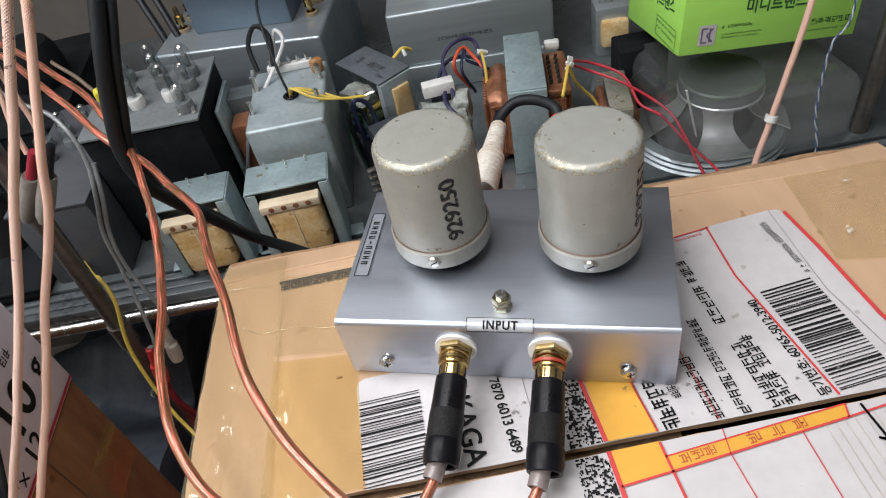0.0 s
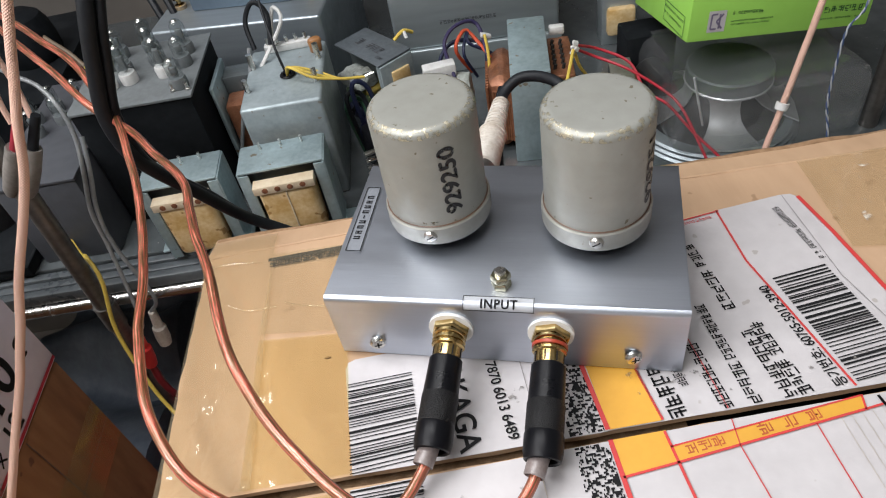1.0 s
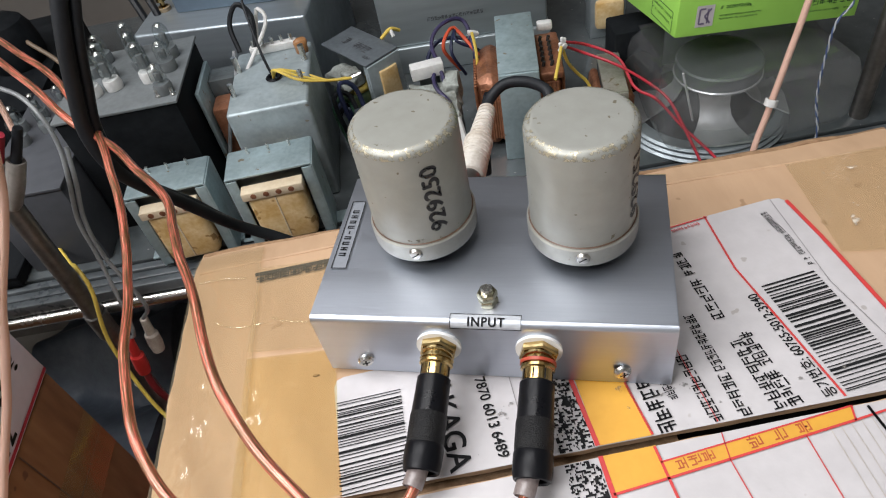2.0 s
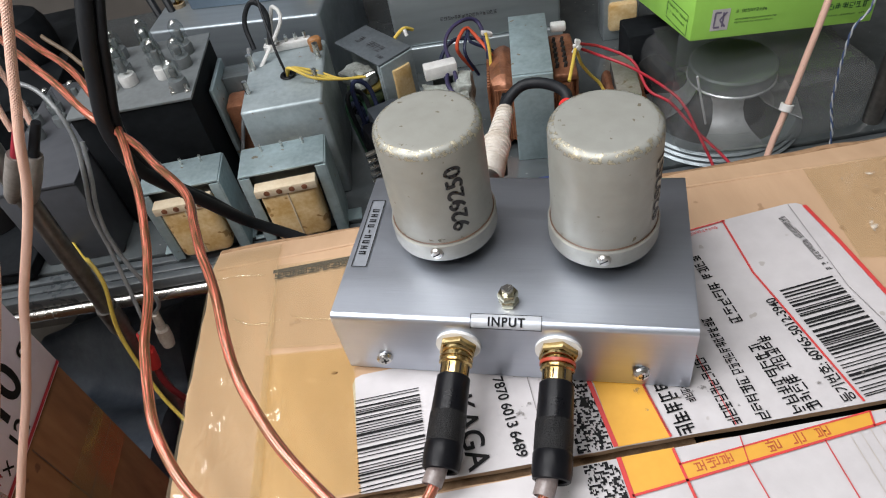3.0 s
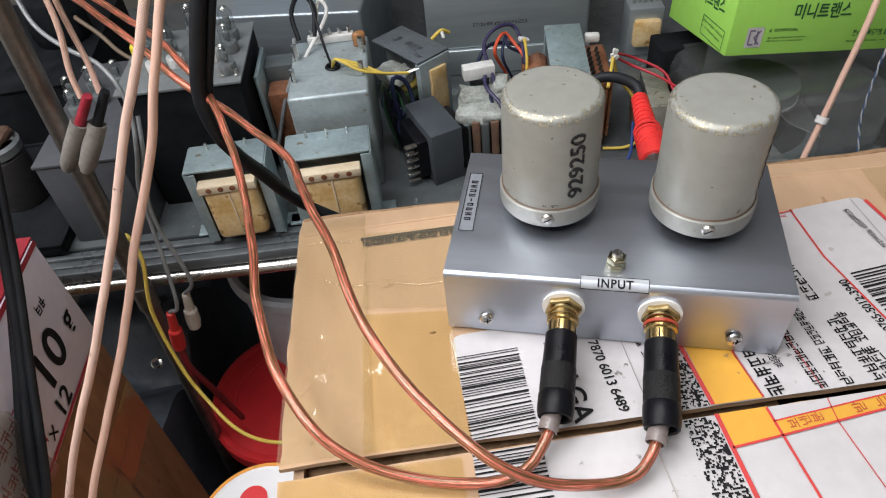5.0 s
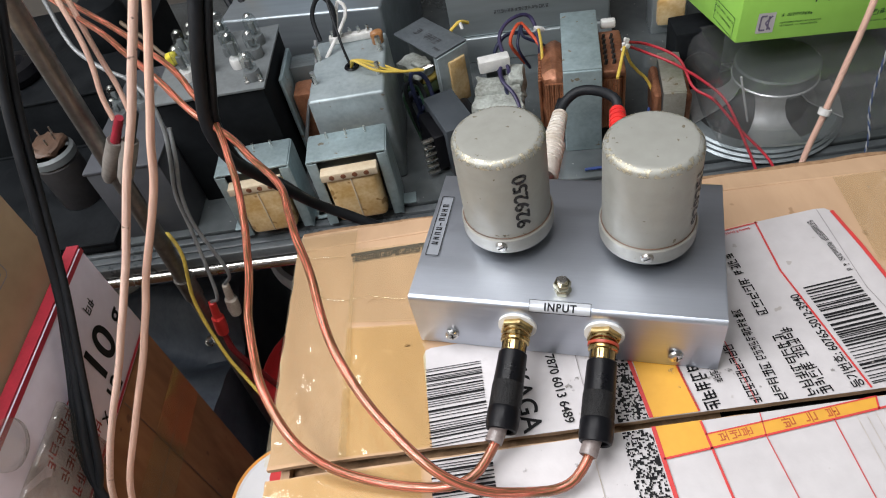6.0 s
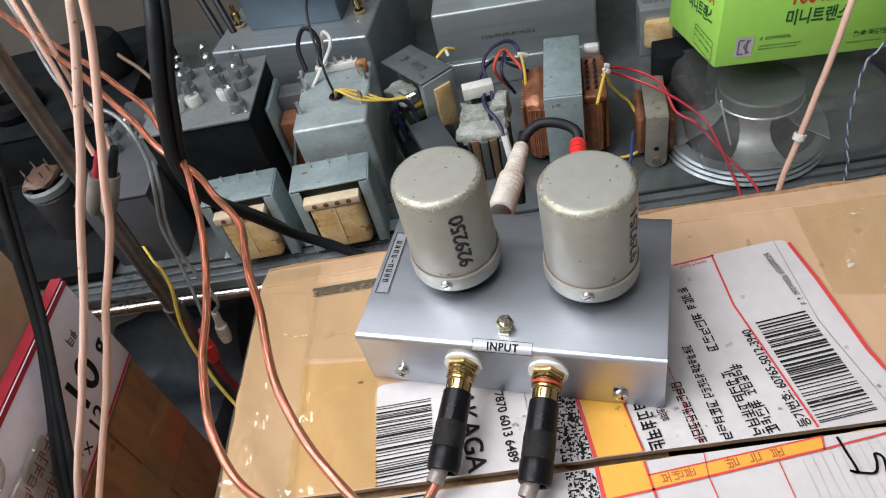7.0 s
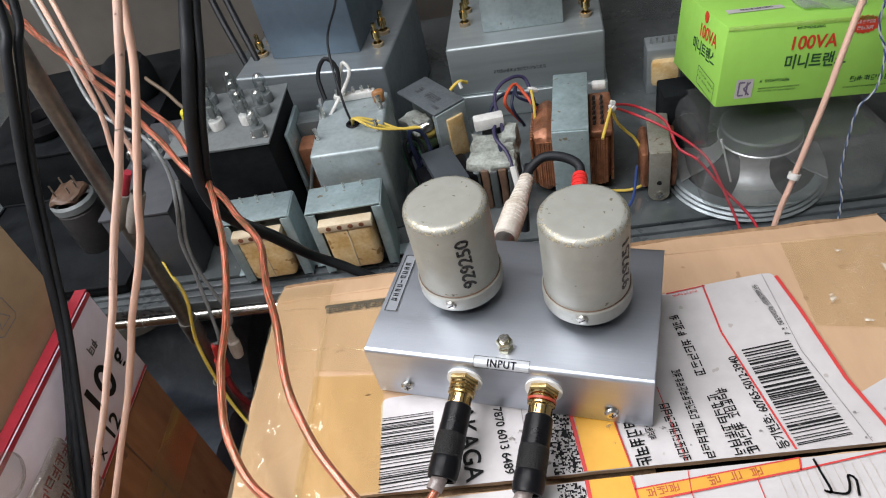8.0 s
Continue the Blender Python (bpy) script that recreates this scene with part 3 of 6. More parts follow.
flap("flap_rear", slit_rear, lambda u: 0.1035 + 0.0012 * noise.noise((u * 25, 3, 0)), ragged_left, straight_right, 90, 40, CARD, "brown cardboard flap with a creased rear edge")
flap("flap_front", lambda u: -0.176, slit_front, ragged_left, straight_right, 90, 30, CARD, "brown cardboard front flap")
# dark sheet added for the shade deep in the open slit
part("inner_sheet", box(B(), 0.063, 0.200, -0.168, 0.095, -0.060, -0.056), SHADE_AND_PIN, carton, "dark sheet standing for the shade inside the carton")
part("inner_sheet", box(B(), -0.124, 0.062, -0.168, 0.095, -0.016, -0.0125), CARDPLY, carton, "inner flap under the slit")
bm = B()
box(bm, -0.128, -0.124, -0.172, 0.099, -0.30, -0.008)
box(bm, 0.200, 0.204, -0.172, 0.099, -0.30, -0.014)
box(bm, -0.124, 0.200, -0.172, -0.168, -0.30, -0.014)
box(bm, -0.124, 0.200, 0.095, 0.099, -0.30, -0.014)
box(bm, -0.124, 0.200, -0.168, 0.095, -0.30, -0.296)
part("side_walls", bm, CARD, carton)
# a thin ridge where the rear flap is folded
part("fold_ridge", sweep(B(), [(-0.129 + 0.033 * k, 0.0868 + 0.0035 * math.sin(k * 0.35), card_z(-0.12 + 0.03 * k, 0.087) - 0.0006) for k in range(11)], 0.0011, 8), CARD, carton)


def sheet(name, corners, nu, nv, lift, material, parent, label="", ripple=0.0, freq=60.0):
    """A thin sheet that follows the carton's top between four corners."""
    bm = B()
    a, b, c, d = corners
    rows = []
    for j in range(nv + 1):
        row = []
        for i in range(nu + 1):
            p = mix2(mix2(a, b, i / nu), mix2(d, c, i / nu), j / nv)
            r = ripple * (noise.noise((p[0] * freq, p[1] * freq * 0.6, 2)) + 0.5 * noise.noise((p[0] * freq * 2.7, p[1] * freq * 1.9, 7))) if ripple else 0
            row.append(bm.verts.new((p[0], p[1], card_z(*p) + lift + max(r, -lift * 0.6))))
        rows.append(row)
    for j in range(nv):
        for i in range(nu):
            bm.faces.new((rows[j][i], rows[j][i + 1], rows[j + 1][i + 1], rows[j + 1][i]))
    return part(name, bm, material, parent, label)


def outline_sheet(name, pts, lift, material, parent, label=""):
    bm = B()
    f = bm.faces.new([bm.verts.new((u, v, lift)) for u, v in pts])
    r = bmesh.ops.extrude_face_region(bm, geom=[f])
    bmesh.ops.translate(bm, vec=(0, 0, 0.0002), verts=[g for g in r["geom"] if isinstance(g, bmesh.types.BMVert)])
    return part(name, bm, material, parent, label)


LZ = 0.0008
left_label = outline_sheet("shipping_label", [(-0.0592, -0.0372), (-0.0624, 0.0085), (-0.0612, 0.0115), (-0.0585, 0.0126), (0.0300, 0.0170), (0.0312, -0.0350)], LZ, PAPER, carton, "white shipping label with a barcode, cut at the slit")
right_label = outline_sheet("shipping_label", [(0.0290, -0.0350), (0.0300, 0.047), (0.0850, 0.0598), (0.1042, 0.0626), (0.1335, 0.0659), (0.1380, 0.0655), (0.1400, 0.0635), (0.1440, 0.0400), (0.1495, -0.0010), (0.1567, -0.0250), (0.1567, -0.0318)], LZ + 0.0003, PAPER, carton, "white and yellow address label with red lines")
front_label = outline_sheet("shipping_label", [(-0.0600, -0.0425), (-0.0570, -0.120), (0.170, -0.130), (0.160, -0.0348), (0.10, -0.0364), (0.03, -0.0387)], LZ, PAPER, carton, "lower half of the shipping labels below the slit")
PZ = LZ + 0.0007
# left label
part("barcode", barcode(B(), (-0.0612, 0.0008), (-0.0360, 0.0022), (-0.0344, -0.0346), (-0.0600, -0.0370), 28, 4, PZ), INK, left_label, "black barcode", kind="stuff")
text("writing", "AKAGA", 0.0116, INK, Matrix.Translation((-0.0250, 0.0028, PZ)) @ pose(0, 0, 0, 0, 0, -83), left_label, squash=0.98, bold=0.00018)
text("number", "7870 6013 6489", 0.0056, INK, Matrix.Translation((-0.0072, 0.0010, PZ)) @ pose(0, 0, 0, 0, 0, -83), left_label, squash=0.94, bold=0.00010)
part("stacked_code", cells(B(), (0.0160, 0.004), (0.0270, 0.003), (0.0303, -0.0347), (0.0180, -0.0352), 30, 52, 8, PZ, 0.45), INK, left_label, "black stacked code", kind="stuff")
bm = line(B(), (0.0052, 0.012), (0.0082, -0.0352), 0.00035, PZ)
part("rule", bm, GREYINK, left_label, kind="stuff")
part("small_print", blocks(blocks(B(), (0.0095, 0.010), (0.0142, -0.020), 0.0030, 14, 3, PZ), (-0.030, 0.0105), (-0.016, 0.0115), 0.0018, 8, 5, PZ), INK, left_label, "rows of black print", kind="stuff")
# right label
RZ = PZ + 0.0003
bm = B()
quad(bm, (0.0285, 0.010), (0.0440, 0.010), (0.0503, -0.0343), (0.0318, -0.0349), z=RZ)
part("yellow_field", bm, YELLOW, right_label, "yellow printed field")
bm = B()
line(bm, (0.0262, 0.012), (0.0313, -0.0348), 0.0017, RZ + 0.0002)
line(bm, (0.0437, 0.010), (0.0505, -0.0342), 0.0009, RZ + 0.0002)
line(bm, (0.1040, 0.0624), (0.1050, 0.0310), 0.0009, RZ)
line(bm, (0.1050, 0.0310), (0.1178, -0.0322), 0.0009, RZ)
line(bm, (0.0690, 0.004), (0.0734, -0.0334), 0.00035, RZ)
line(bm, (0.1402, 0.0630), (0.1442, 0.0400), 0.0018, RZ)
line(bm, (0.1442, 0.0400), (0.1496, -0.0010), 0.0018, RZ)
line(bm, (0.1496, -0.0010), (0.1562, -0.0250), 0.0018, RZ)
line(bm, (0.0850, 0.0590), (0.1050, 0.0618), 0.0007, RZ)
part("red_rule", bm, REDINK, right_label, "red printed rules", "stuff")
bm = line(B(), (0.1340, 0.0652), (0.1365, 0.0164), 0.0003, RZ)
line(bm, (0.1365, 0.0164), (0.1478, -0.0315), 0.0003, RZ)
part("rule", bm, GREYINK, right_label)
part("barcode", barcode(B(), (0.1109, 0.0198), (0.1331, 0.0228), (0.1416, -0.0276), (0.1190, -0.0307), 34, 11, RZ), INK, right_label, "large black barcode", kind="stuff")
text("number", "등기번호: 60765-5012-3940", 0.0054, INK, Matrix.Translation((0.1158, -0.0312, RZ)) @ pose(0, 0, 0, 0, 0, 99.8), right_label, squash=0.80, bold=0.00008)
bm = B()
blocks(bm, (0.1352, 0.0262), (0.1325, 0.0440), 0.0026, 12, 21, RZ)
blocks(bm, (0.1322, 0.0450), (0.1295, 0.0590), 0.0030, 9, 22, RZ)
blocks(bm, (0.1038, -0.0322), (0.1010, -0.0170), 0.0050, 4, 23, RZ)
blocks(bm, (0.1006, -0.0150), (0.0983, 0.0010), 0.0050, 5, 34, RZ)
blocks(bm, (0.0980, -0.0326), (0.0940, -0.0020), 0.0050, 8, 24, RZ)
blocks(bm, (0.0922, 0.0080), (0.0899, 0.0300), 0.0048, 5, 25, RZ)
blocks(bm, (0.0896, 0.0320), (0.0874, 0.0450), 0.0046, 4, 35, RZ)
blocks(bm, (0.0857, -0.0332), (0.0840, -0.0150), 0.0046, 5, 26, RZ)
blocks(bm, (0.0838, -0.0140), (0.0810, 0.0130), 0.0042, 11, 36, RZ)
blocks(bm, (0.0757, -0.0334), (0.0722, -0.0045), 0.0046, 9, 27, RZ)
blocks(bm, (0.0636, -0.0222), (0.0622, -0.0140), 0.0034, 4, 28, RZ)
blocks(bm, (0.0598, -0.0340), (0.0568, -0.0110), 0.0066, 5, 29, RZ)
part("bars_of_writing", bm, INK, right_label, "lines of small black print", kind="stuff")
part("small_red_print", blocks(B(), (0.0865, 0.0560), (0.1010, 0.0580), 0.0018, 10, 31, RZ), REDINK, right_label)
# the part below the slit
part("barcode", barcode(B(), (-0.0600, -0.0432), (-0.0346, -0.0420), (-0.0330, -0.0850), (-0.0590, -0.0860), 30, 9, PZ), INK, front_label, "black barcode", kind="stuff")
part("stacked_code", cells(B(), (0.0185, -0.0398), (0.0300, -0.0392), (0.0325, -0.100), (0.0190, -0.100), 30, 84, 18, PZ, 0.45), INK, front_label, "black stacked code", kind="stuff")
bm = B()
quad(bm, (0.0320, -0.0386), (0.0503, -0.0380), (0.0508, -0.0500), (0.0325, -0.0524), z=PZ)
quad(bm, (0.0500, -0.0444), (0.1176, -0.0362), (0.1168, -0.0412), (0.0510, -0.0498), z=PZ)
part("yellow_field", bm, YELLOW, front_label, "yellow printed heading row")
bm = B()
line(bm, (0.0311, -0.0386), (0.0345, -0.100), 0.0017, PZ + 0.0002)
line(bm, (0.0320, -0.0525), (0.0510, -0.0501), 0.0009, PZ + 0.0002)
line(bm, (0.0510, -0.0501), (0.1168, -0.0412), 0.0009, PZ + 0.0002)
line(bm, (0.0500, -0.0443), (0.1178, -0.0360), 0.0006, PZ + 0.0002)
line(bm, (0.0498, -0.0384), (0.0566, -0.110), 0.0010, PZ + 0.0002)
line(bm, (0.1168, -0.0412), (0.1560, -0.0352), 0.0008, PZ + 0.0002)
line(bm, (0.1178, -0.0358), (0.1166, -0.0414), 0.0007, PZ + 0.0002)
line(bm, (0.0730, -0.0376), (0.0722, -0.0475), 0.0004, PZ + 0.0002)
line(bm, (0.0722, -0.0475), (0.0800, -0.110), 0.0004, PZ + 0.0002)
line(bm, (0.0990, -0.0436), (0.1030, -0.110), 0.0004, PZ + 0.0002)
part("red_rule", bm, REDINK, front_label, "red printed rules", "stuff")
bm = line(B(), (0.0052, -0.0405), (0.0100, -0.110), 0.0003, PZ)
for k in range(11):
    line(bm, (0.1075 + 0.0036 * k, -0.0418 + 0.0005 * k), (0.1110 + 0.0038 * k, -0.110), 0.00018, PZ)
part("rule", bm, mat("faint_ochre_line", (0.52, 0.46, 0.38), None, 0.6), front_label, kind="stuff")
part("bars_of_writing", blocks(B(), (0.0590, -0.0437), (0.0589, -0.0380), 0.0060, 1, 43, PZ + 0.0003), INK, front_label, "black print cut by the slit", kind="stuff")
HEAD = mat("brown_red_heading", (0.48, 0.10, 0.03), None, 0.5)
for k, ch in enumerate("보낸분"):
    text("heading", ch, 0.0046, HEAD, Matrix.Translation((0.0585 + 0.0046 * k, -0.0480 + 0.0006 * k, PZ + 0.0002)) @ pose(0, 0, 0, 0, 0, 96), front_label, bold=0.00006)
for k, ch in enumerate("받는분"):
    text("heading", ch, 0.0052, HEAD, Matrix.Translation((0.0845 + 0.0086 * k, -0.0450 + 0.0011 * k, PZ + 0.0002)) @ pose(0, 0, 0, 0, 0, 96), front_label, bold=0.00006)
bm = B()
pen = glide([(0.1228, -0.0372, 0), (0.1236, -0.0430, 0), (0.1246, -0.0512, 0), (0.1222, -0.0506, 0), (0.1246, -0.0516, 0), (0.1300, -0.0524, 0), (0.1322, -0.0490, 0), (0.1330, -0.0452, 0), (0.1352, -0.0470, 0), (0.1340, -0.0535, 0)], 0.0008)
for a, b in zip(pen[:-1], pen[1:]):
    line(bm, a + (a - b) * 0.3, b + (b - a) * 0.3, 0.0010, PZ + 0.0003)
part("pen_stroke", bm, INK, front_label, "black pen mark")
side_label = outline_sheet("shipping_label", [(0.1585, -0.0320), (0.1545, -0.0180), (0.1518, -0.0085), (0.1535, -0.0075), (0.1660, -0.0015), (0.2050, 0.0120), (0.2050, -0.0320)], LZ + 0.0001, PAPER, carton, "second white label beside the address label")
part("small_print", blocks(blocks(B(), (0.1640, -0.0280), (0.1600, -0.0160), 0.0020, 10, 61, LZ + 0.0006), (0.1690, -0.0270), (0.1650, -0.0120), 0.0020, 12, 62, LZ + 0.0006), GREYINK, side_label, "rows of small grey print", kind="stuff")
# wordmark strip half hidden by tape, as plain blocks
bm = blocks(B(), (-0.0520, 0.0797), (-0.1003, 0.0786), 0.0056, 9, 51, 0.0008)
blocks(bm, (-0.0525, 0.0797), (-0.0998, 0.0786), 0.0052, 13, 52, 0.0009)
line(bm, (-0.1005, 0.0780), (-0.0520, 0.0791), 0.0022, 0.0010)
part("worn_print", bm, INK, carton, "worn black print, half rubbed away", "stuff")
part("torn_edge", sweep(B(), [(-0.131 + 0.0169 * k, 0.1034 + 0.0010 * noise.noise((k * 1.7, 1, 0)), card_z(0, 0.1034) - 0.0016) for k in range(21)], 0.0019, 8, 0.002, 0.0011), CARDPLY, carton, "ragged torn rear edge")
part("speck", lathe(B(), [(0, 0.0012), (0.0007, 0.0010), (0.0009, 0.0004)], Matrix.Translation((-0.070, 0.016, 0)) @ Matrix.Diagonal((1.6, 0.7, 1, 1)), 10), CARDPLY, carton)
# tape: smooth but for two crumpled runs and a few bubbles
def crumple(u, v):
    run = math.exp(-((u + 0.1185 - 0.03 * (v + 0.03)) / 0.0042) ** 2) + math.exp(-((u + 0.0945) / 0.0040) ** 2)
    fade = 1 / (1 + math.exp((v - 0.022) * 260)) / (1 + math.exp((-0.015 - v) * 300))
    spots = max(0, noise.noise((u * 130, v * 130, 4)) - 0.33) * (1 if v < 0.045 else 0.2)
    return 0.03 + 0.85 * run * fade + 0.55 * spots * (1 if u < -0.075 else 0.3)


def tape(corners, nu, nv, lift, material, label, ripple, freq):
    bm = B()
    a, b, c, d = corners
    rows = []
    for j in range(nv + 1):
        row = []
        for i in range(nu + 1):
            p = mix2(mix2(a, b, i / nu), mix2(d, c, i / nu), j / nv)
            q = Vector((p[0] * freq, p[1] * freq * 0.30, 2))
            r = ripple * crumple(*p) * (noise.noise(q) + 0.6 * noise.noise(q * 2.3) + 0.22 * noise.noise(q * 5.1))
            row.append(bm.verts.new((p[0], p[1], card_z(*p) + lift + max(r, -lift * 0.6))))
        rows.append(row)
    for j in range(nv):
        for i in range(nu):
            bm.faces.new((rows[j][i], rows[j][i + 1], rows[j + 1][i + 1], rows[j + 1][i]))
    return part("tape", bm, material, carton, label)


tape([(-0.1325, -0.0375), (-0.0960, -0.0370), (-0.0985, 0.0990), (-0.1315, 0.0990)], 90, 240, 0.0014, TAPE, "crumpled clear packing tape", 0.0024, 165)
tape([(-0.1000, -0.0370), (-0.0600, -0.0362), (-0.0618, 0.0270), (-0.1000, 0.0300)], 90, 110, 0.0011, TAPE_YELLOWED, "yellowed packing tape", 0.0022, 165)
tape([(-0.1000, 0.0330), (-0.0440, 0.0260), (-0.0440, 0.0790), (-0.0985, 0.0815)], 60, 60, 0.0016, TAPE, "clear packing tape", 0.0008, 60)
tape([(-0.1320, -0.1000), (-0.0640, -0.1000), (-0.0640, -0.0430), (-0.1310, -0.0442)], 80, 80, 0.0013, TAPE_YELLOWED, "crumpled packing tape", 0.0007, 120)
tape([(0.1480, 0.0300), (0.2060, 0.0200), (0.2060, 0.0860), (0.1500, 0.0860)], 60, 60, 0.0012, TAPE, "scuffed clear packing tape", 0.0012, 130)
bm = B()
quad(bm, (0.158, 0.030), (0.200, 0.024), (0.203, 0.072), (0.162, 0.078), z=0.0026)
part("scuff", bm, stamped("pale_scuff", (0.74, 0.68, 0.58), 0.60, 150, 0.0), carton, "pale scuff marks on the tape")
for pts in ([(-0.1165, 0.0530), (-0.1100, 0.0490), (-0.1030, 0.0475), (-0.0940, 0.0480)], [(-0.0905, 0.0500), (-0.0850, 0.0470), (-0.0740, 0.0440), (-0.0620, 0.0440)], [(-0.1270, 0.0790), (-0.1180, 0.0790), (-0.1040, 0.0770)]):
    part("tape_crease", sweep(B(), [(u, v, 0.0012 + card_z(u, v)) for u, v in pts], 0.00024, 8), TAPE, carton)

SMUDGE = stamped("paper_smudge", (0.20, 0.185, 0.17), 0.65, 210, 0.0)
for u0, u1, v0, v1, z, owner in ((-0.010, 0.027, -0.033, -0.012, PZ + 0.0002, left_label), (-0.024, 0.028, -0.075, -0.042, PZ + 0.0002, front_label), (0.040, 0.150, -0.033, -0.012, RZ + 0.0002, right_label)):
    part("smudge", quad_sheet(u0, u1, v0, v1, z), SMUDGE, owner, "grey smudges on the paper")

# ---- the little chassis with two cans ----
W, D, H = 0.065, 0.0785, 0.0339
amp = thing("small_amplifier", pose(0, 0, 0.0015), "small brushed aluminium chassis with two grey cans", "amplifier")
bm = B()
bmesh.ops.create_cube(bm, size=1, matrix=Matrix.Translation((0, D / 2, H / 2 + 0.0005)) @ Matrix.Diagonal((2 * W, D, H - 0.001, 1)))
top_long = [e for e in bm.edges if abs(e.verts[0].co.x - e.verts[1].co.x) > 0.1 and e.verts[0].co.z > 0.02]
bmesh.ops.bevel(bm, geom=top_long, offset=0.0024, segments=7, affect="EDGES", profile=0.5)
ups = [e for e in bm.edges if abs(e.verts[0].co.z - e.verts[1].co.z) > 0.02 or (abs(e.verts[0].co.y - e.verts[1].co.y) > 0.05)]
bmesh.ops.bevel(bm, geom=ups, offset=0.0004, segments=2, affect="EDGES", profile=0.5)
part("body", bm, ALU, amp, "brushed aluminium folded body")
part("bottom_plate", box(B(), -W + 0.002, W - 0.002, 0.002, D - 0.002, -0.0012, 0.0012, 0.0003), ALU, amp)


def can(x, y, digits, turn, r, top):
    """A grey metal can in its ring, with a clamp screw in front and a stamped number."""
    c = Matrix.Translation((x, y, H))
    low = 0.0055
    k_ring = r / 0.0196
    prof = [(r * 1.003, low + 0.003), (r, 0.018), (r, top - 0.0031)]
    prof += [(r - 0.0030 + 0.0030 * math.cos(a), top - 0.0031 + 0.0030 * math.sin(a)) for a in (0.35, 0.7, 1.05, 1.35)]
    prof += [(r - 0.0040, top - 0.0001), (r * 0.4, top + 0.0001), (0, top + 0.0001)]
    body = part("can", lathe(B(), prof, c, 72), CAN, amp, "grey metal can, stamped and scuffed")
    edge = [(r + 0.00006 - 0.0030 + 0.0030 * math.cos(a), top + 0.00006 - 0.0031 + 0.0030 * math.sin(a)) for a in (0.0, 0.30, 0.60, 0.90, 1.15, 1.4)]
    part("worn_rim", lathe(B(), edge, c, 72), RIMWEAR, body, "bare metal on the worn rim")
    part("grime_band", lathe(B(), [(r + 0.00008, low + 0.0090), (r + 0.00008, low + 0.0115)], c, 72), GRIME, body)
    ring = part("ring", lathe(B(), [(q * k_ring, low + h) for q, h in ((0.0150, -0.0006), (0.0190, 0), (0.0204, 0.0008), (0.0208, 0.0020), (0.0208, 0.0084), (0.0203, 0.0090), (0.0196, 0.0090))], c, 72), CANRING, amp, "pale grey clamp ring")
    part("seam", lathe(B(), [(r + 0.0001, low + 0.0090), (r + 0.0005, low + 0.00925), (r + 0.0001, low + 0.0096)], c, 72), BROWNCOIL, ring, "dirty seam above the ring")
    part("socket_base", lathe(B(), [(0.0130, 0), (0.0130, low + 0.0004)], c, 48), BLACKRUB, amp, "dark socket base under the ring")
    m = c @ Matrix.Translation((0.0006, -0.0199 * k_ring, low + 0.0054)) @ pose(0, 0, 0, 90, 0, 0) @ pose(0, 0, 0, 0, 0, 35)
    cross_screw("clamp_screw", m, 0.0026, ring, "slotted steel screw", slotted=True)
    # stamped number, wrapped round the can
    cu = bpy.data.curves.new("number", "FONT")
    cu.body, cu.size, cu.space_character = digits, 0.0100, 1.02
    tmp = bpy.data.objects.new("number", cu)
    scene.collection.objects.link(tmp)
    me = bpy.data.meshes.new_from_object(tmp.evaluated_get(bpy.context.evaluated_depsgraph_get()))
    bpy.data.objects.remove(tmp)
    bm = bmesh.new()
    for k, (dx, dy) in enumerate(((0, 0), (0.00038, 0), (-0.00038, 0), (0, 0.00030), (0, -0.00030))):
        layer = bmesh.new()
        layer.from_mesh(me)
        bmesh.ops.triangulate(layer, faces=layer.faces[:])
        bmesh.ops.subdivide_edges(layer, edges=[e for e in layer.edges if e.calc_length() > 0.0012], cuts=2)
        for v in layer.verts:
            a = radians(-90 + turn) - (v.co.y + dy) * 0.86 / r
            q = r + 0.00014 + 0.00002 * k
            v.co = c @ Vector((q * math.cos(a), q * math.sin(a), 0.0194 + (v.co.x + dx) * 0.96))
        copy = bpy.data.meshes.new("layer")
        layer.to_mesh(copy)
        layer.free()
        bm.from_mesh(copy)
        bpy.data.meshes.remove(copy)
    bpy.data.meshes.remove(me)
    part("number", bm, STAMP, body, "black stamped number", "stuff")
    return body


can(-0.0268, 0.0430, "929250", 42, 0.0191, 0.0566)
can(0.0330, 0.0414, "929251", 78, 0.0188, 0.0560)
# bolt and nut on the top
part("nut", hexnut(hexnut(B(), 0.0037, 0.0030, pose(0.0008, 0.0098, H)), 0.0037, 0.0030, pose(0.0008, 0.0098, H + 0.0031, 0, 0, 14)), NUTGOLD, amp, "two yellow zinc nuts")
part("bolt", lathe(B(), [(0.0021, 0), (0.0021, 0.0074), (0.0017, 0.0080), (0, 0.0080)], pose(0.0008, 0.0098, H), 20), STEEL, amp)
for x in (-0.0488, 0.0474):
    cross_screw("front_screw", pose(x, -0.0001, 0.0094, 90, 0, 20), 0.0032, amp, "cross-head steel screw")
# paper labels on the chassis
tag = B()
quad(tag, (-0.0630, 0.0238, H + 0.0003), (-0.0562, 0.0238, H + 0.0003), (-0.0570, 0.0620, H + 0.0003), (-0.0633, 0.0620, H + 0.0003))
tagp = part("name_tag", tag, mat("tag_film", (0.44, 0.47, 0.52), None, 0.35, 0.6), amp, "clear tag with black frame and lettering bars")
bm = B()
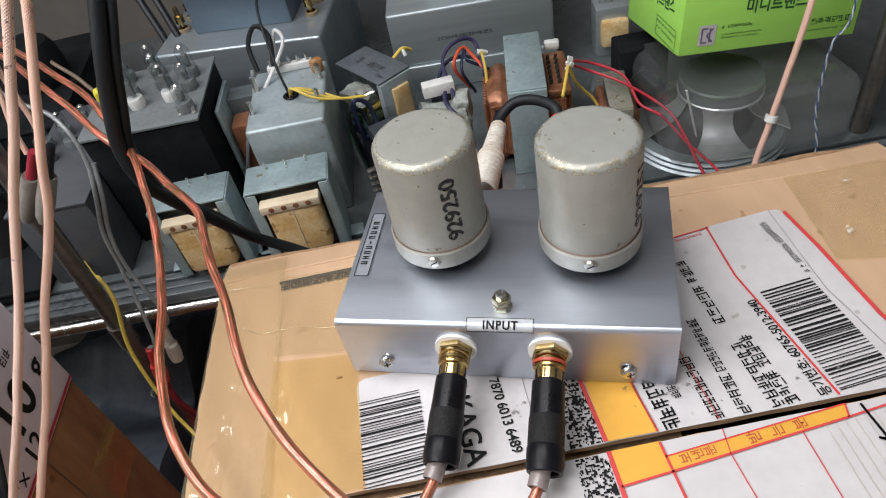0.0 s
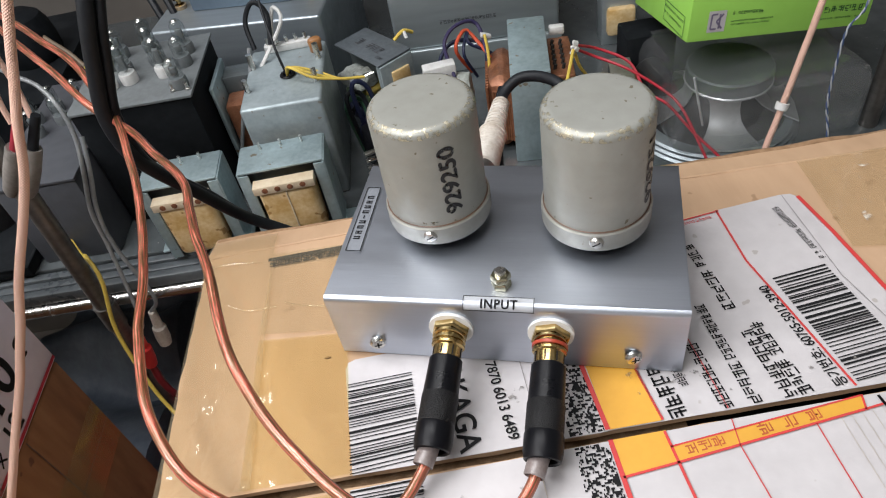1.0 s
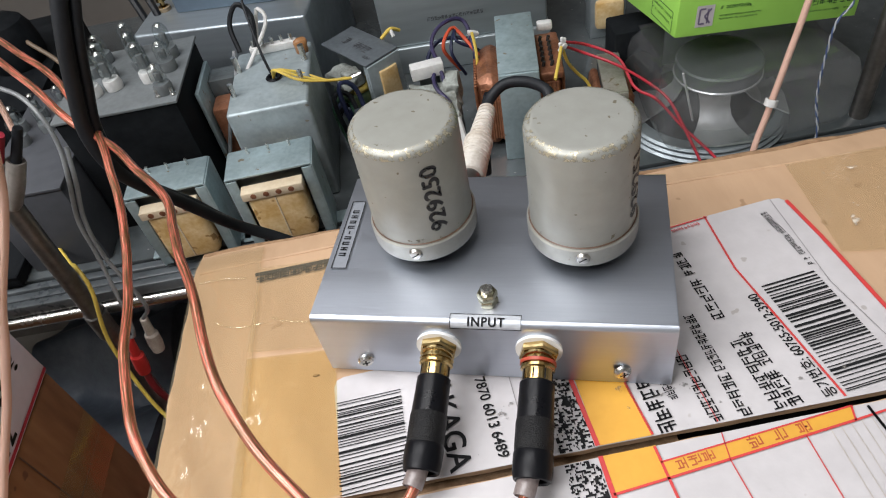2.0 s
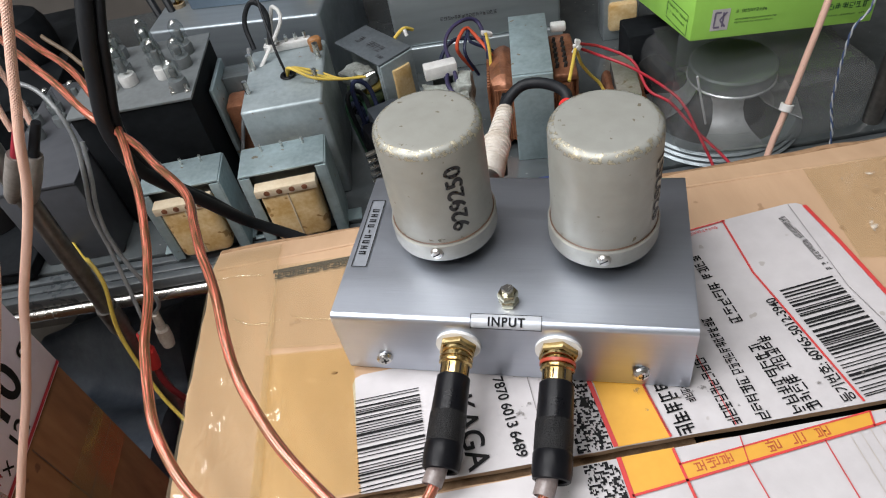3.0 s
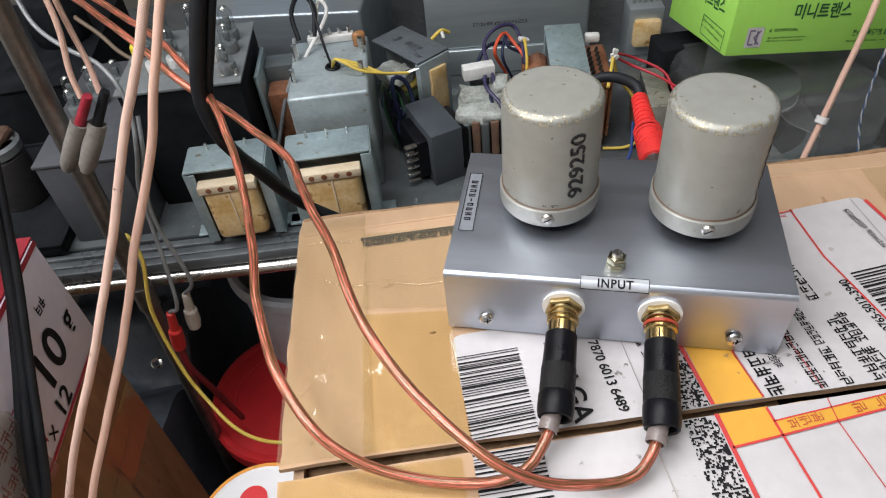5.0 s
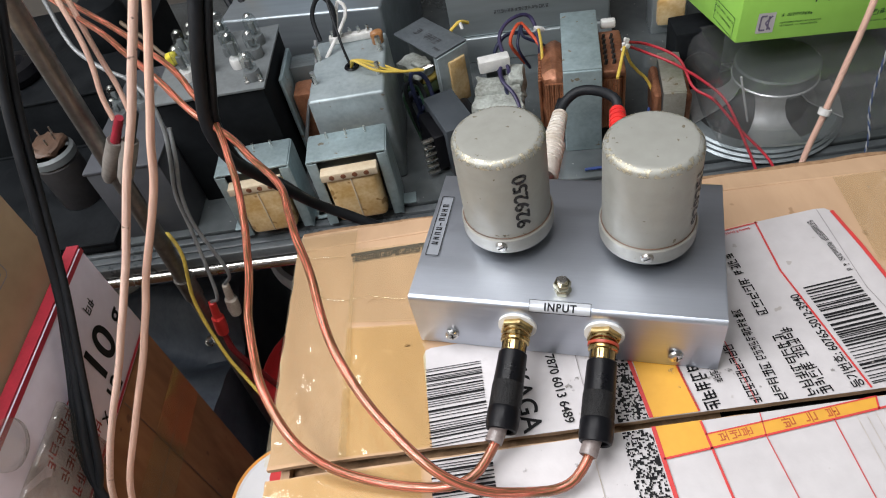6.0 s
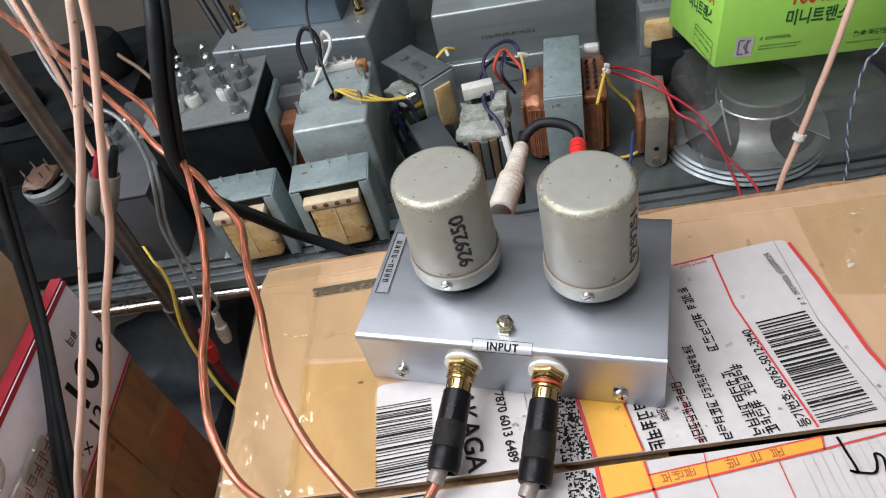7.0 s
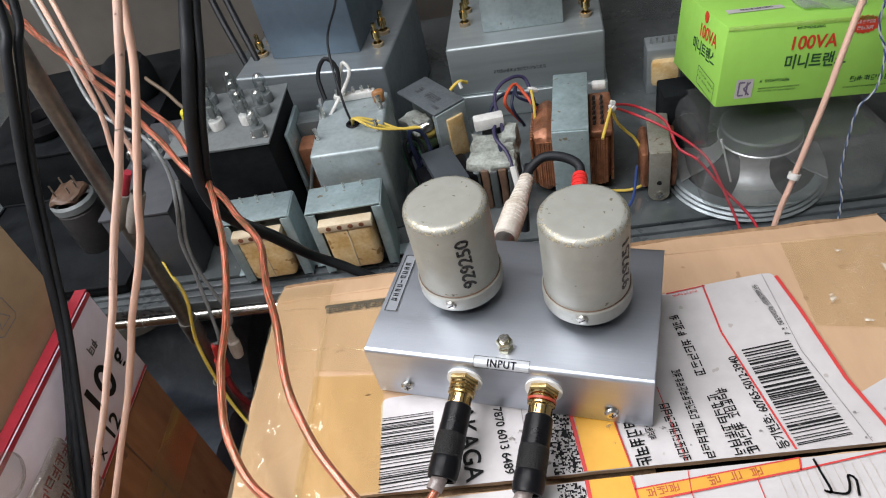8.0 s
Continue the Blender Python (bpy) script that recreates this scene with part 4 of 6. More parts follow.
for a, b in (((-0.0626, 0.0242), (-0.0566, 0.0242)), ((-0.0566, 0.0242), (-0.0573, 0.0616)), ((-0.0573, 0.0616), (-0.0629, 0.0616)), ((-0.0629, 0.0616), (-0.0626, 0.0242))):
    line(bm, a, b, 0.00035, H + 0.0006)
for k in range(9):
    if k != 4:
        v = 0.0560 - 0.0030 * k
        for w in (0.0, 0.0011):
            line(bm, (-0.0614, v - w), (-0.0586, v - w), 0.00055, H + 0.0006)
        line(bm, (-0.0612 + 0.0011 * (k % 3), v + 0.0002), (-0.0612 + 0.0011 * (k % 3), v - 0.0014), 0.00045, H + 0.0006)
    else:
        line(bm, (-0.0600, 0.0562 - 0.0030 * k), (-0.0600, 0.0544 - 0.0030 * k), 0.00055, H + 0.0006)
part("tag_print", bm, INK, tagp)
EDGE_R, TAG_TOP, TAG_DEEP = 0.0024, 0.0040, 0.0058


def over_edge(x, s, lift):
    """A place on the chassis: s runs from the tag's upper line on the top, round the front edge and down."""
    flat = TAG_TOP - EDGE_R
    if s < flat:
        return Vector((x, TAG_TOP - s, H + lift))
    a = min((s - flat) / EDGE_R, math.pi / 2)
    down = max(0.0, s - flat - EDGE_R * math.pi / 2)
    r = EDGE_R + lift
    return Vector((x, EDGE_R - r * math.sin(a), H - EDGE_R + r * math.cos(a) - down))


def edge_strip(bm, x0, x1, s0, s1, lift, n=8):
    rows = [[bm.verts.new(over_edge(x, s0 + (s1 - s0) * k / n, lift)) for x in (x0, x1)] for k in range(n + 1)]
    for p, q in zip(rows[:-1], rows[1:]):
        bm.faces.new((p[0], q[0], q[1], p[1]))
    return bm


X0, X1 = -0.0122, 0.0131
inp = part("input_tag", edge_strip(B(), X0, X1, 0, TAG_DEEP, 0.0002, 14), TAGFILM, amp, "clear tag reading INPUT in a thin black frame")
bm = edge_strip(B(), X0, X1, 0, 0.00022, 0.0004, 1)
edge_strip(bm, X0, X1, TAG_DEEP - 0.00045, TAG_DEEP, 0.0004, 2)
edge_strip(bm, X0, X0 + 0.0002, 0, TAG_DEEP, 0.0004, 14)
edge_strip(bm, X1 - 0.0002, X1, 0, TAG_DEEP, 0.0004, 14)
part("tag_frame", bm, INK, inp)
wr = text("tag_writing", "INPUT", 0.0041, INK, Matrix(), inp, bold=0.00010, spacing=1.16)
bm = bmesh.new()
bm.from_mesh(wr.data)
bmesh.ops.triangulate(bm, faces=bm.faces[:])
bmesh.ops.subdivide_edges(bm, edges=[e for e in bm.edges if e.calc_length() > 0.0006], cuts=3)
for v in bm.verts:
    v.co = over_edge(X0 + 0.0062 + v.co.x * 1.02, 0.0043 - v.co.y, 0.0005)
bm.to_mesh(wr.data)
bm.free()


def jack(x, z):
    """A gold panel socket with its white washer and hex nut, looking towards -y."""
    m = pose(x, 0, z, 90, 0, 0)
    part("washer", lathe(B(), [(0.003, 0), (0.0083, 0), (0.0083, 0.0012), (0.003, 0.0012)], m, 40), NYLON, amp, "white nylon washer")
    part("jack_nut", hexnut(B(), 0.0072, 0.0028, m @ pose(0, 0, 0.0012, 0, 0, 15), 0.002), GOLD, amp, "gold hex nut")
    part("jack_sleeve", lathe(B(), [(0.0052, 0.004), (0.0058, 0.0042), (0.0058, 0.0052), (0.0050, 0.0056), (0.0050, 0.0090)], m, 32), GOLD, amp)


jack(-0.0178, 0.0205)
jack(0.0186, 0.0205)


def rca_plug(name, a, b, band, label):
    """A gold collared plug with a black barrel from socket a to tail b."""
    m = along(a, b)
    length = (Vector(b) - Vector(a)).length
    plug = thing(name, m, label, "plug", "plugs in the front sockets")
    bm = lathe(B(), [(0.0040, 0.000), (0.0060, 0.0003), (0.0062, 0.0009), (0.0056, 0.0012), (0.0056, 0.0016), (0.0061, 0.0019), (0.0061, 0.0028), (0.0053, 0.0033), (0.0053, 0.0076), (0.0050, 0.0078)], None, 36)
    part("collar", bm, GOLD, plug, "gold collar with slits")
    # black bars on the collar, coloured like the shade inside its slits
    bm = B()
    for k in range(8):
        box(bm, -0.00022, 0.00022, 0.0051, 0.00545, 0.0036, 0.0072, 0, pose(0, 0, 0, 0, 0, 45 * k + 12))
    part("slits", bm, INK, plug)
    if band:
        part("band", lathe(B(), [(0.0060, 0.0000), (0.0064, 0.0001), (0.0064, 0.0012), (0.0060, 0.0013)], None, 36), REDRING, plug, "red band")
    e = length
    part("barrel", lathe(B(), [(0.0045, 0.0074), (0.0056, 0.0075), (0.0060, 0.0080), (0.0063, e - 0.020)], None, 40), BLACKRUB, plug, "smooth black barrel")
    part("grip", lathe(B(), [(0.0063, e - 0.020), (0.0065, e - 0.019), (0.0065, e - 0.010), (0.0064, e - 0.0095)], None, 40), KNURL, plug, "knurled black grip")
    part("tail_ring", lathe(B(), [(0.0064, e - 0.0095), (0.0067, e - 0.0085), (0.0067, e - 0.003), (0.0062, e - 0.0004), (0.0056, e), (0.0050, e - 0.0006), (0.0049, e - 0.010)], None, 40), BLACKRUB, plug, "hollow black tail end")
    lean = plug.matrix_world.inverted().to_3x3() @ Vector((-0.30, -0.85, -0.18)).normalized()
    foot = Vector((0, 0, e - 0.007))
    m = along(foot, foot + Vector((0, 0, 1)) * 0.4 + lean * 0.6)
    part("sleeve", lathe(B(), [(0.0035, 0), (0.0036, 0.0002), (0.0035, 0.0120), (0.0031, 0.0122), (0.0030, 0.0070), (0.0030, 0)], m, 28), SLEEVE, plug, "grey cut shrink sleeve")
    return plug


rca_plug("audio_plug", (-0.0178, -0.0056, 0.0215), (-0.0182, -0.0455, 0.0128), False, "black audio plug with gold collar in the chassis socket")
rca_plug("audio_plug", (0.0186, -0.0056, 0.0215), (0.0186, -0.0455, 0.0128), True, "black audio plug with gold collar and red band")


def boot_plug(a, b, material, label, ribs_from=0.5):
    """A moulded plug behind the chassis: metal shell, body, then ribbed strain relief, from a to b."""
    m, e = along(a, b), (Vector(b) - Vector(a)).length
    plug = thing("rear_plug", m, label, "plug", "plugs behind the chassis")
    k = e * ribs_from
    part("metal_shell", lathe(B(), [(0.0050, 0), (0.0054, 0.0005), (0.0054, 0.0135)], None, 28), DULLSTEEL, plug, "tarnished metal shell")
    part("shell", lathe(B(), [(0.0052, 0.0130), (0.0066, 0.0136), (0.0070, 0.0150), (0.0071, 0.021), (0.0066, 0.0216), (0.0066, k * 0.9), (0.0060, k)], None, 28), material, plug)
    for s in range(5):
        part("body_rib", lathe(B(), [(0.0064, 0.024 + 0.0034 * s), (0.0070, 0.0243 + 0.0034 * s), (0.0070, 0.0256 + 0.0034 * s), (0.0064, 0.0260 + 0.0034 * s)], None, 28), material, plug)
    prof, n = [], 9
    for i in range(n):
        s, w = k + (e - k) * i / n, (e - k) / n
        r = 0.0056 - 0.0013 * i / n
        prof += [(r, s), (r, s + w * 0.6), (r - 0.0007, s + w * 0.66), (r - 0.0007, s + w * 0.98)]
    part("strain_relief", lathe(B(), prof + [(0.003, e)], None, 28), material, plug, "ribbed strain relief")
    return plug


boot_plug((-0.0190, D + 0.001, 0.0220), (-0.0165, 0.1460, 0.0205), WHITEPLUG, "grimy white audio plug behind the chassis", 0.60)
boot_plug((0.0215, D + 0.001, 0.0230), (0.0145, 0.1500, 0.0205), REDPLUG, "red audio plug behind the chassis", 0.5)

# ---- cables over the carton ----
def cable(name, points, r, material, label, group="", segs=12, wobble=0.0, step=0.003):
    return single(name, sweep(B(), points, r, segs, step, wobble), material, Matrix(), label, "cable", group)


cable("rear_lead", [(-0.0168, 0.1410, 0.0205), (-0.0158, 0.151, 0.0225), (-0.009, 0.157, 0.027), (0.000, 0.158, 0.028), (0.0090, 0.157, 0.026), (0.0140, 0.154, 0.0235), (0.0145, 0.149, 0.0205)], 0.0029, CABLE, "short black lead joining the rear plugs")
cable("rear_lead", [(-0.0160, 0.1540, 0.0235), (-0.0195, 0.1520, 0.0120), (-0.0205, 0.1470, 0.0000), (-0.0210, 0.1430, -0.0200)], 0.0030, CABLE, "black lead dropping behind the chassis")
cable("speaker_cable", [(-0.560, 0.315, 0.100), (-0.475, 0.264, 0.088), (-0.419, 0.229, 0.079), (-0.359, 0.199, 0.073), (-0.301, 0.170, 0.066), (-0.270, 0.153, 0.060), (-0.248, 0.140, 0.056), (-0.224, 0.119, 0.052), (-0.210, 0.108, 0.047), (-0.188, 0.079, 0.041), (-0.173, 0.055, 0.034), (-0.154, 0.017, 0.027), (-0.140, -0.015, 0.026), (-0.122, -0.044, 0.024), (-0.104, -0.062, 0.019), (-0.089, -0.069, 0.012), (-0.069, -0.071, 0.0065), (-0.040, -0.069, 0.0050), (-0.027, -0.0635, 0.0070), (-0.0212, -0.0535, 0.0100), (-0.0184, -0.043, 0.0130)], 0.0020, COPPER, "clear-sheathed copper speaker cable", "copper cables", wobble=0.0006)
cable("speaker_cable", [(-0.550, 0.305, 0.096), (-0.456, 0.250, 0.080), (-0.402, 0.217, 0.080), (-0.343, 0.183, 0.072), (-0.307, 0.162, 0.069), (-0.271, 0.139, 0.063), (-0.247, 0.125, 0.056), (-0.220, 0.106, 0.050), (-0.196, 0.096, 0.043), (-0.167, 0.073, 0.045), (-0.146, 0.056, 0.044), (-0.134, 0.038, 0.044), (-0.124, 0.023, 0.044), (-0.110, 0.003, 0.043), (-0.092, -0.026, 0.039), (-0.073, -0.047, 0.034), (-0.056, -0.060, 0.029), (-0.037, -0.070, 0.024), (-0.019, -0.0715, 0.016), (-0.001, -0.066, 0.0085), (0.010, -0.0605, 0.0078), (0.0156, -0.0525, 0.0104), (0.0184, -0.043, 0.0130)], 0.0020, COPPER, "clear-sheathed copper speaker cable", "copper cables", wobble=0.0006)
cable("braided_cable", [(-0.130, 0.100, 0.300), (-0.144, 0.068, 0.220), (-0.152, 0.047, 0.178), (-0.159, 0.039, 0.156), (-0.177, 0.020, 0.108), (-0.186, 0.012, 0.088), (-0.200, -0.007, 0.047), (-0.213, -0.028, 0.009), (-0.230, -0.049, -0.032), (-0.248, -0.068, -0.080), (-0.262, -0.083, -0.150), (-0.275, -0.10, -0.27)], 0.0019, WORNPINK, "pink braided cable with dark worn spots", "pink cables", wobble=0.0005)
cable("braided_cable", [(-0.130, 0.120, 0.310), (-0.150, 0.085, 0.230), (-0.160, 0.067, 0.186), (-0.164, 0.052, 0.150), (-0.178, 0.032, 0.101), (-0.186, 0.020, 0.072), (-0.196, 0.000, 0.040), (-0.208, -0.021, 0.001), (-0.222, -0.044, -0.038), (-0.240, -0.065, -0.085), (-0.252, -0.080, -0.150), (-0.265, -0.095, -0.27)], 0.0019, PINK, "pink braided cable hanging down", "pink cables", wobble=0.0005)
cable("braided_cable", [(0.205, 0.355, 0.150), (0.185, 0.318, 0.090), (0.172, 0.296, 0.046), (0.162, 0.274, 0.009), (0.154, 0.262, -0.027), (0.146, 0.250, -0.060), (0.139, 0.240, -0.088), (0.130, 0.225, -0.14), (0.125, 0.215, -0.20)], 0.0021, PINK, "pink braided cable with a clear tie", "pink cables", wobble=0.0005)
single("cable_tie", lathe(B(), [(0.0031, -0.0025), (0.0040, -0.0022), (0.0041, 0.0022), (0.0031, 0.0025)], along((0.1465, 0.251, -0.058), (0.154, 0.262, -0.027)), 20), WHITECABLE, Matrix(), "pale clear tie round a braided cable", "tie")
cable("power_cable", [(-0.160, 0.200, 0.300), (-0.180, 0.160, 0.200), (-0.189, 0.133, 0.145), (-0.190, 0.117, 0.121), (-0.195, 0.106, 0.096), (-0.202, 0.102, 0.073), (-0.209, 0.100, 0.048), (-0.209, 0.102, 0.024), (-0.211, 0.115, 0.000), (-0.213, 0.140, -0.038), (-0.208, 0.164, -0.080), (-0.185, 0.178, -0.110), (-0.150, 0.182, -0.135), (-0.11, 0.18, -0.17), (-0.07, 0.18, -0.25)], 0.0040, CABLE, "thick black power cable hanging down", "black cables")
cable("power_cable", [(-0.157, 0.206, 0.300), (-0.177, 0.164, 0.200), (-0.185, 0.136, 0.143), (-0.186, 0.121, 0.118), (-0.191, 0.110, 0.094), (-0.198, 0.106, 0.071), (-0.206, 0.104, 0.046), (-0.208, 0.107, 0.020), (-0.212, 0.120, -0.004), (-0.213, 0.146, -0.042), (-0.209, 0.169, -0.084), (-0.186, 0.183, -0.114), (-0.150, 0.19, -0.15), (-0.11, 0.19, -0.22)], 0.0026, CABLE, "second black power cable beside the thick one", "black cables")
GREYRUN = [(-0.445, 0.262, 0.120), (-0.419, 0.238, 0.062), (-0.406, 0.224, 0.035), (-0.394, 0.216, 0.021), (-0.374, 0.211, 0.009), (-0.355, 0.209, 0.0), (-0.339, 0.200, -0.013), (-0.333, 0.192, -0.033), (-0.333, 0.181, -0.056), (-0.340, 0.173, -0.087), (-0.342, 0.169, -0.123)]
cable("thin_cable", GREYRUN + [(-0.338, 0.150, -0.190), (-0.350, 0.150, -0.205)], 0.0017, GREYCABLE, "thin grey twin signal cable", "signal cables")
cable("thin_cable", [tuple(Vector(q) + Vector((0.0032, 0.0026, -0.001))) for q in GREYRUN[7:]] + [(-0.330, 0.168, -0.180), (-0.342, 0.168, -0.200)], 0.0017, GREYCABLE, "thin grey twin signal cable", "signal cables")
cable("yellow_lead", [(-0.47, 0.25, -0.13), (-0.40, 0.19, -0.150), (-0.365, 0.165, -0.130), (-0.352, 0.153, -0.145), (-0.355, 0.138, -0.191), (-0.339, 0.120, -0.244), (-0.318, 0.107, -0.272), (-0.292, 0.091, -0.278), (-0.270, 0.083, -0.280), (-0.247, 0.080, -0.278), (-0.228, 0.082, -0.274), (-0.20, 0.090, -0.268)], 0.0017, YELLOWCABLE, "thin yellow lead beside the post", "leads")
for k, mt in enumerate((mat("dull_blue_wire", (0.045, 0.085, 0.20), None, 0.45, 0, 60), mat("grey_white_wire", (0.48, 0.50, 0.52), None, 0.45, 0, 60))):
    base = glide([(0.205, 0.33, 0.10), (0.188, 0.310, 0.034), (0.194, 0.300, 0.008), (0.193, 0.293, -0.014), (0.184, 0.286, -0.024), (0.181, 0.280, -0.042), (0.181, 0.275, -0.073), (0.186, 0.270, -0.102), (0.186, 0.262, -0.16)], 0.0010)
    pts = [q + Vector((math.cos(i * 0.55 + math.pi * k), math.sin(i * 0.55 + math.pi * k), 0)) * 0.00048 for i, q in enumerate(base)]
    single("twisted_wire", sweep(B(), pts, 0.00052, 6, smooth=False), mt, Matrix(), ("blue" if k == 0 else "white") + " strand of a twisted wire pair", "wire", "twisted pair")
for dx, dy, r in ((0, 0, 0.0033), (0.0062, 0.004, 0.0026), (-0.0045, 0.006, 0.0028)):
    cable("power_cable", [(-0.352 + dx * 0.5, 0.190 + dy * 3, 0.260), (-0.319 + dx * 0.4, 0.132 + dy * 2.4, 0.152), (-0.316 + dx * 0.3, 0.113 + dy * 2, 0.125), (-0.325 + dx * 0.3, 0.085 + dy * 1.6, 0.066), (-0.327 + dx * 0.4, 0.060 + dy * 1.2, 0.014), (-0.327 + dx * 0.6, 0.036 + dy * 0.6, -0.034), (-0.322 + dx * 0.8, 0.006, -0.075), (-0.311 + dx * 1.1, -0.040, -0.125), (-0.302 - dx * 1.6, -0.065, -0.170), (-0.305 + dx * 2, -0.085, -0.25)], r, CABLE, "thick black cable hanging beside the cartons", "black cables")


def hanging_plug(a, b, sleeve, label):
    plug = thing("speaker_plug", along(a, b), label, "plug", "grey plugs by the post")
    e = (Vector(b) - Vector(a)).length
    part("boot", lathe(B(), [(0.003, 0.014), (0.0054, 0.013), (0.0060, 0.015), (0.0064, e * 0.6), (0.0056, e * 0.9), (0.0036, e), (0, e)], None, 28), GREYBOOT, plug, "grey plastic boot")
    part("sleeve", lathe(B(), [(0, -0.012), (0.0028, -0.012), (0.0031, -0.010), (0.0034, 0.014)], None, 20), sleeve, plug, "shrink sleeve")
    return plug


hanging_plug((-0.326, 0.147, 0.004), (-0.364, 0.146, -0.046), REDSLEEVE, "grey speaker plug with a red sleeve")
hanging_plug((-0.318, 0.153, 0.002), (-0.3445, 0.141, -0.043), CABLE, "grey speaker plug with a black sleeve")
cable("twin_lead", [(-0.42, 0.25, 0.20), (-0.355, 0.190, 0.110), (-0.330, 0.165, 0.060), (-0.327, 0.152, 0.028), (-0.324, 0.147, 0.012)], 0.0019, PINK, "pink lead to a grey plug", "plug leads")
cable("twin_lead", [(-0.41, 0.255, 0.20), (-0.350, 0.195, 0.108), (-0.330, 0.172, 0.055), (-0.322, 0.164, 0.028), (-0.317, 0.156, 0.010)], 0.0019, PINK, "pink lead to a grey plug", "plug leads")


def dangling_rca(a, b, material, label):
    plug = thing("signal_plug", along(a, b), label, "plug", "red and white plugs")
    e = (Vector(b) - Vector(a)).length
    part("shell", lathe(B(), [(0.002, 0), (0.0035, 0.001), (0.0042, e * 0.45), (0.0060, e * 0.5), (0.0064, e * 0.8), (0.0055, e), (0.002, e)], None, 24), material, plug)
    return plug


dangling_rca((-0.350, 0.150, -0.205), (-0.356, 0.146, -0.250), REDPLUG, "red audio plug hanging from a grey cable")
dangling_rca((-0.342, 0.168, -0.200), (-0.347, 0.165, -0.242), WHITEPLUG, "white audio plug hanging from a grey cable")
cable("red_lead", [(-0.356, 0.146, -0.250), (-0.352, 0.141, -0.275), (-0.346, 0.146, -0.315), (-0.344, 0.160, -0.39)], 0.003, mat("dark_red_cable", (0.22, 0.01, 0.015), None, 0.45), "dark red cable hanging below the shelf", "leads")


# ---- transformers on the shelf ----
def at(u, v, turn=0.0, z=SHELF_Z):
    return ROOM @ pose(u, v, z, 0, 0, turn)


def channel_transformer(u, v, turn, w, d, h, label):
    """A small transformer in a folded zinc channel: top, two cheeks, foot tabs, core and a waxed bobbin."""
    t = thing("channel_transformer", at(u, v, turn), label, "transformer", "channel frame transformers")
    part("channel_top", box(B(), -w / 2, w / 2, -d / 2, d / 2, h - 0.0022, h, 0.0010), ZINC, t, "blue-grey zinc channel")
    for s in (-1, 1):
        part("cheek", box(B(), s * w / 2 - 0.0011, s * w / 2 + 0.0011, -d / 2, d / 2, 0, h - 0.001, 0.0008), ZINC, t)
        part("foot_tab", box(B(), min(s * w / 2, s * (w / 2 + 0.013)), max(s * w / 2, s * (w / 2 + 0.013)), -0.007, 0.007, 0, 0.0018, 0.0006), ZINC, t)
    for s in (-1, 1):
        part("front_flange", box(B(), min(s * w / 2, s * (w / 2 - 0.008)), max(s * w / 2, s * (w / 2 - 0.008)), -d / 2 - 0.0005, -d / 2 + 0.0012, 0.002, h - 0.003, 0.0005), ZINC, t)
    part("core", box(B(), -w / 2 + 0.002, w / 2 - 0.002, -d / 2 + 0.008, d / 2 - 0.005, 0.001, h - 0.004, 0.001), LAMIN, t, "laminated iron core")
    bob = part("bobbin", box(B(), -w * 0.335, w * 0.335, -d / 2 - 0.008, d / 2 + 0.008, 0.008, h * 0.80, 0.006, segs=3), BOBBIN, t, "waxed beige bobbin")
    part("bobbin_flange", box(B(), -w * 0.36, w * 0.36, -d / 2 - 0.010, -d / 2 + 0.001, h * 0.78, h * 0.88, 0.001), BOBLIP, bob, "pale terminal flange")
    part("winding_seam", box(B(), -0.0006, 0.0006, -d / 2 - 0.0088, -d / 2 - 0.007, 0.012, h * 0.76, 0.0003), BOBLIP, bob)
    for k in range(4):
        part("terminal", lathe(B(), [(0.0022, 0), (0.0024, 0.0006), (0, 0.0010)], pose(-w * 0.22 + k * w * 0.147, -d / 2 - 0.010, h * 0.835, 90, 0, 0), 10), COPPERTAPE, bob)
    for s in (-0.25, 0.0, 0.25):
        part("rear_pin", rod(B(), (w * s, d * 0.3, h), (w * s, d * 0.3, h + 0.006), 0.0012, segs=8), STEEL, t)
    return t


channel_transformer(-0.143, 0.297, 2, 0.068, 0.036, 0.077, "zinc-framed transformer with a waxed beige bobbin")
channel_transformer(-0.226, 0.297, 2, 0.064, 0.036, 0.077, "zinc-framed transformer with a waxed bobbin, partly behind cables")

# large grey bell-end transformer
t = thing("bell_transformer", at(-0.139, 0.375, 0), "large grey metal transformer with a terminal strip", "transformer")
part("end_bell", box(B(), -0.034, 0.034, -0.045, 0.052, 0, 0.100, 0.003, segs=3), ZINCGREY, t, "grey end bell")
part("core", box(B(), -0.062, -0.0345, 0.028, 0.050, 0, 0.092, 0.001), LAMIN, t)
part("side_plate", box(B(), -0.066, -0.062, -0.002, 0.052, 0, 0.100, 0.001), ZINC, t, "bluish side plate")
part("side_winding", box(B(), -0.060, -0.036, 0.000, 0.026, 0.02, 0.080, 0.004), COPPERTAPE, t)
part("terminal_strip", box(B(), -0.020, 0.022, 0.042, 0.050, 0.1002, 0.107, 0.001), CERAMIC, t, "white terminal strip")
for k in range(5):
    part("terminal", rod(B(), (-0.016 + 0.0085 * k, 0.046, 0.106), (-0.016 + 0.0085 * k, 0.046, 0.113), 0.0016, segs=8), STEEL, t)
part("grommet", lathe(B(), [(0.002, 0.0005), (0.0062, 0.0008), (0.0070, 0.0018), (0.0062, 0.0026), (0.004, 0.0022), (0.0035, 0.0004)], pose(0.0036, -0.001, 0.0995), 24), BLACKRUB, t, "black rubber grommet")
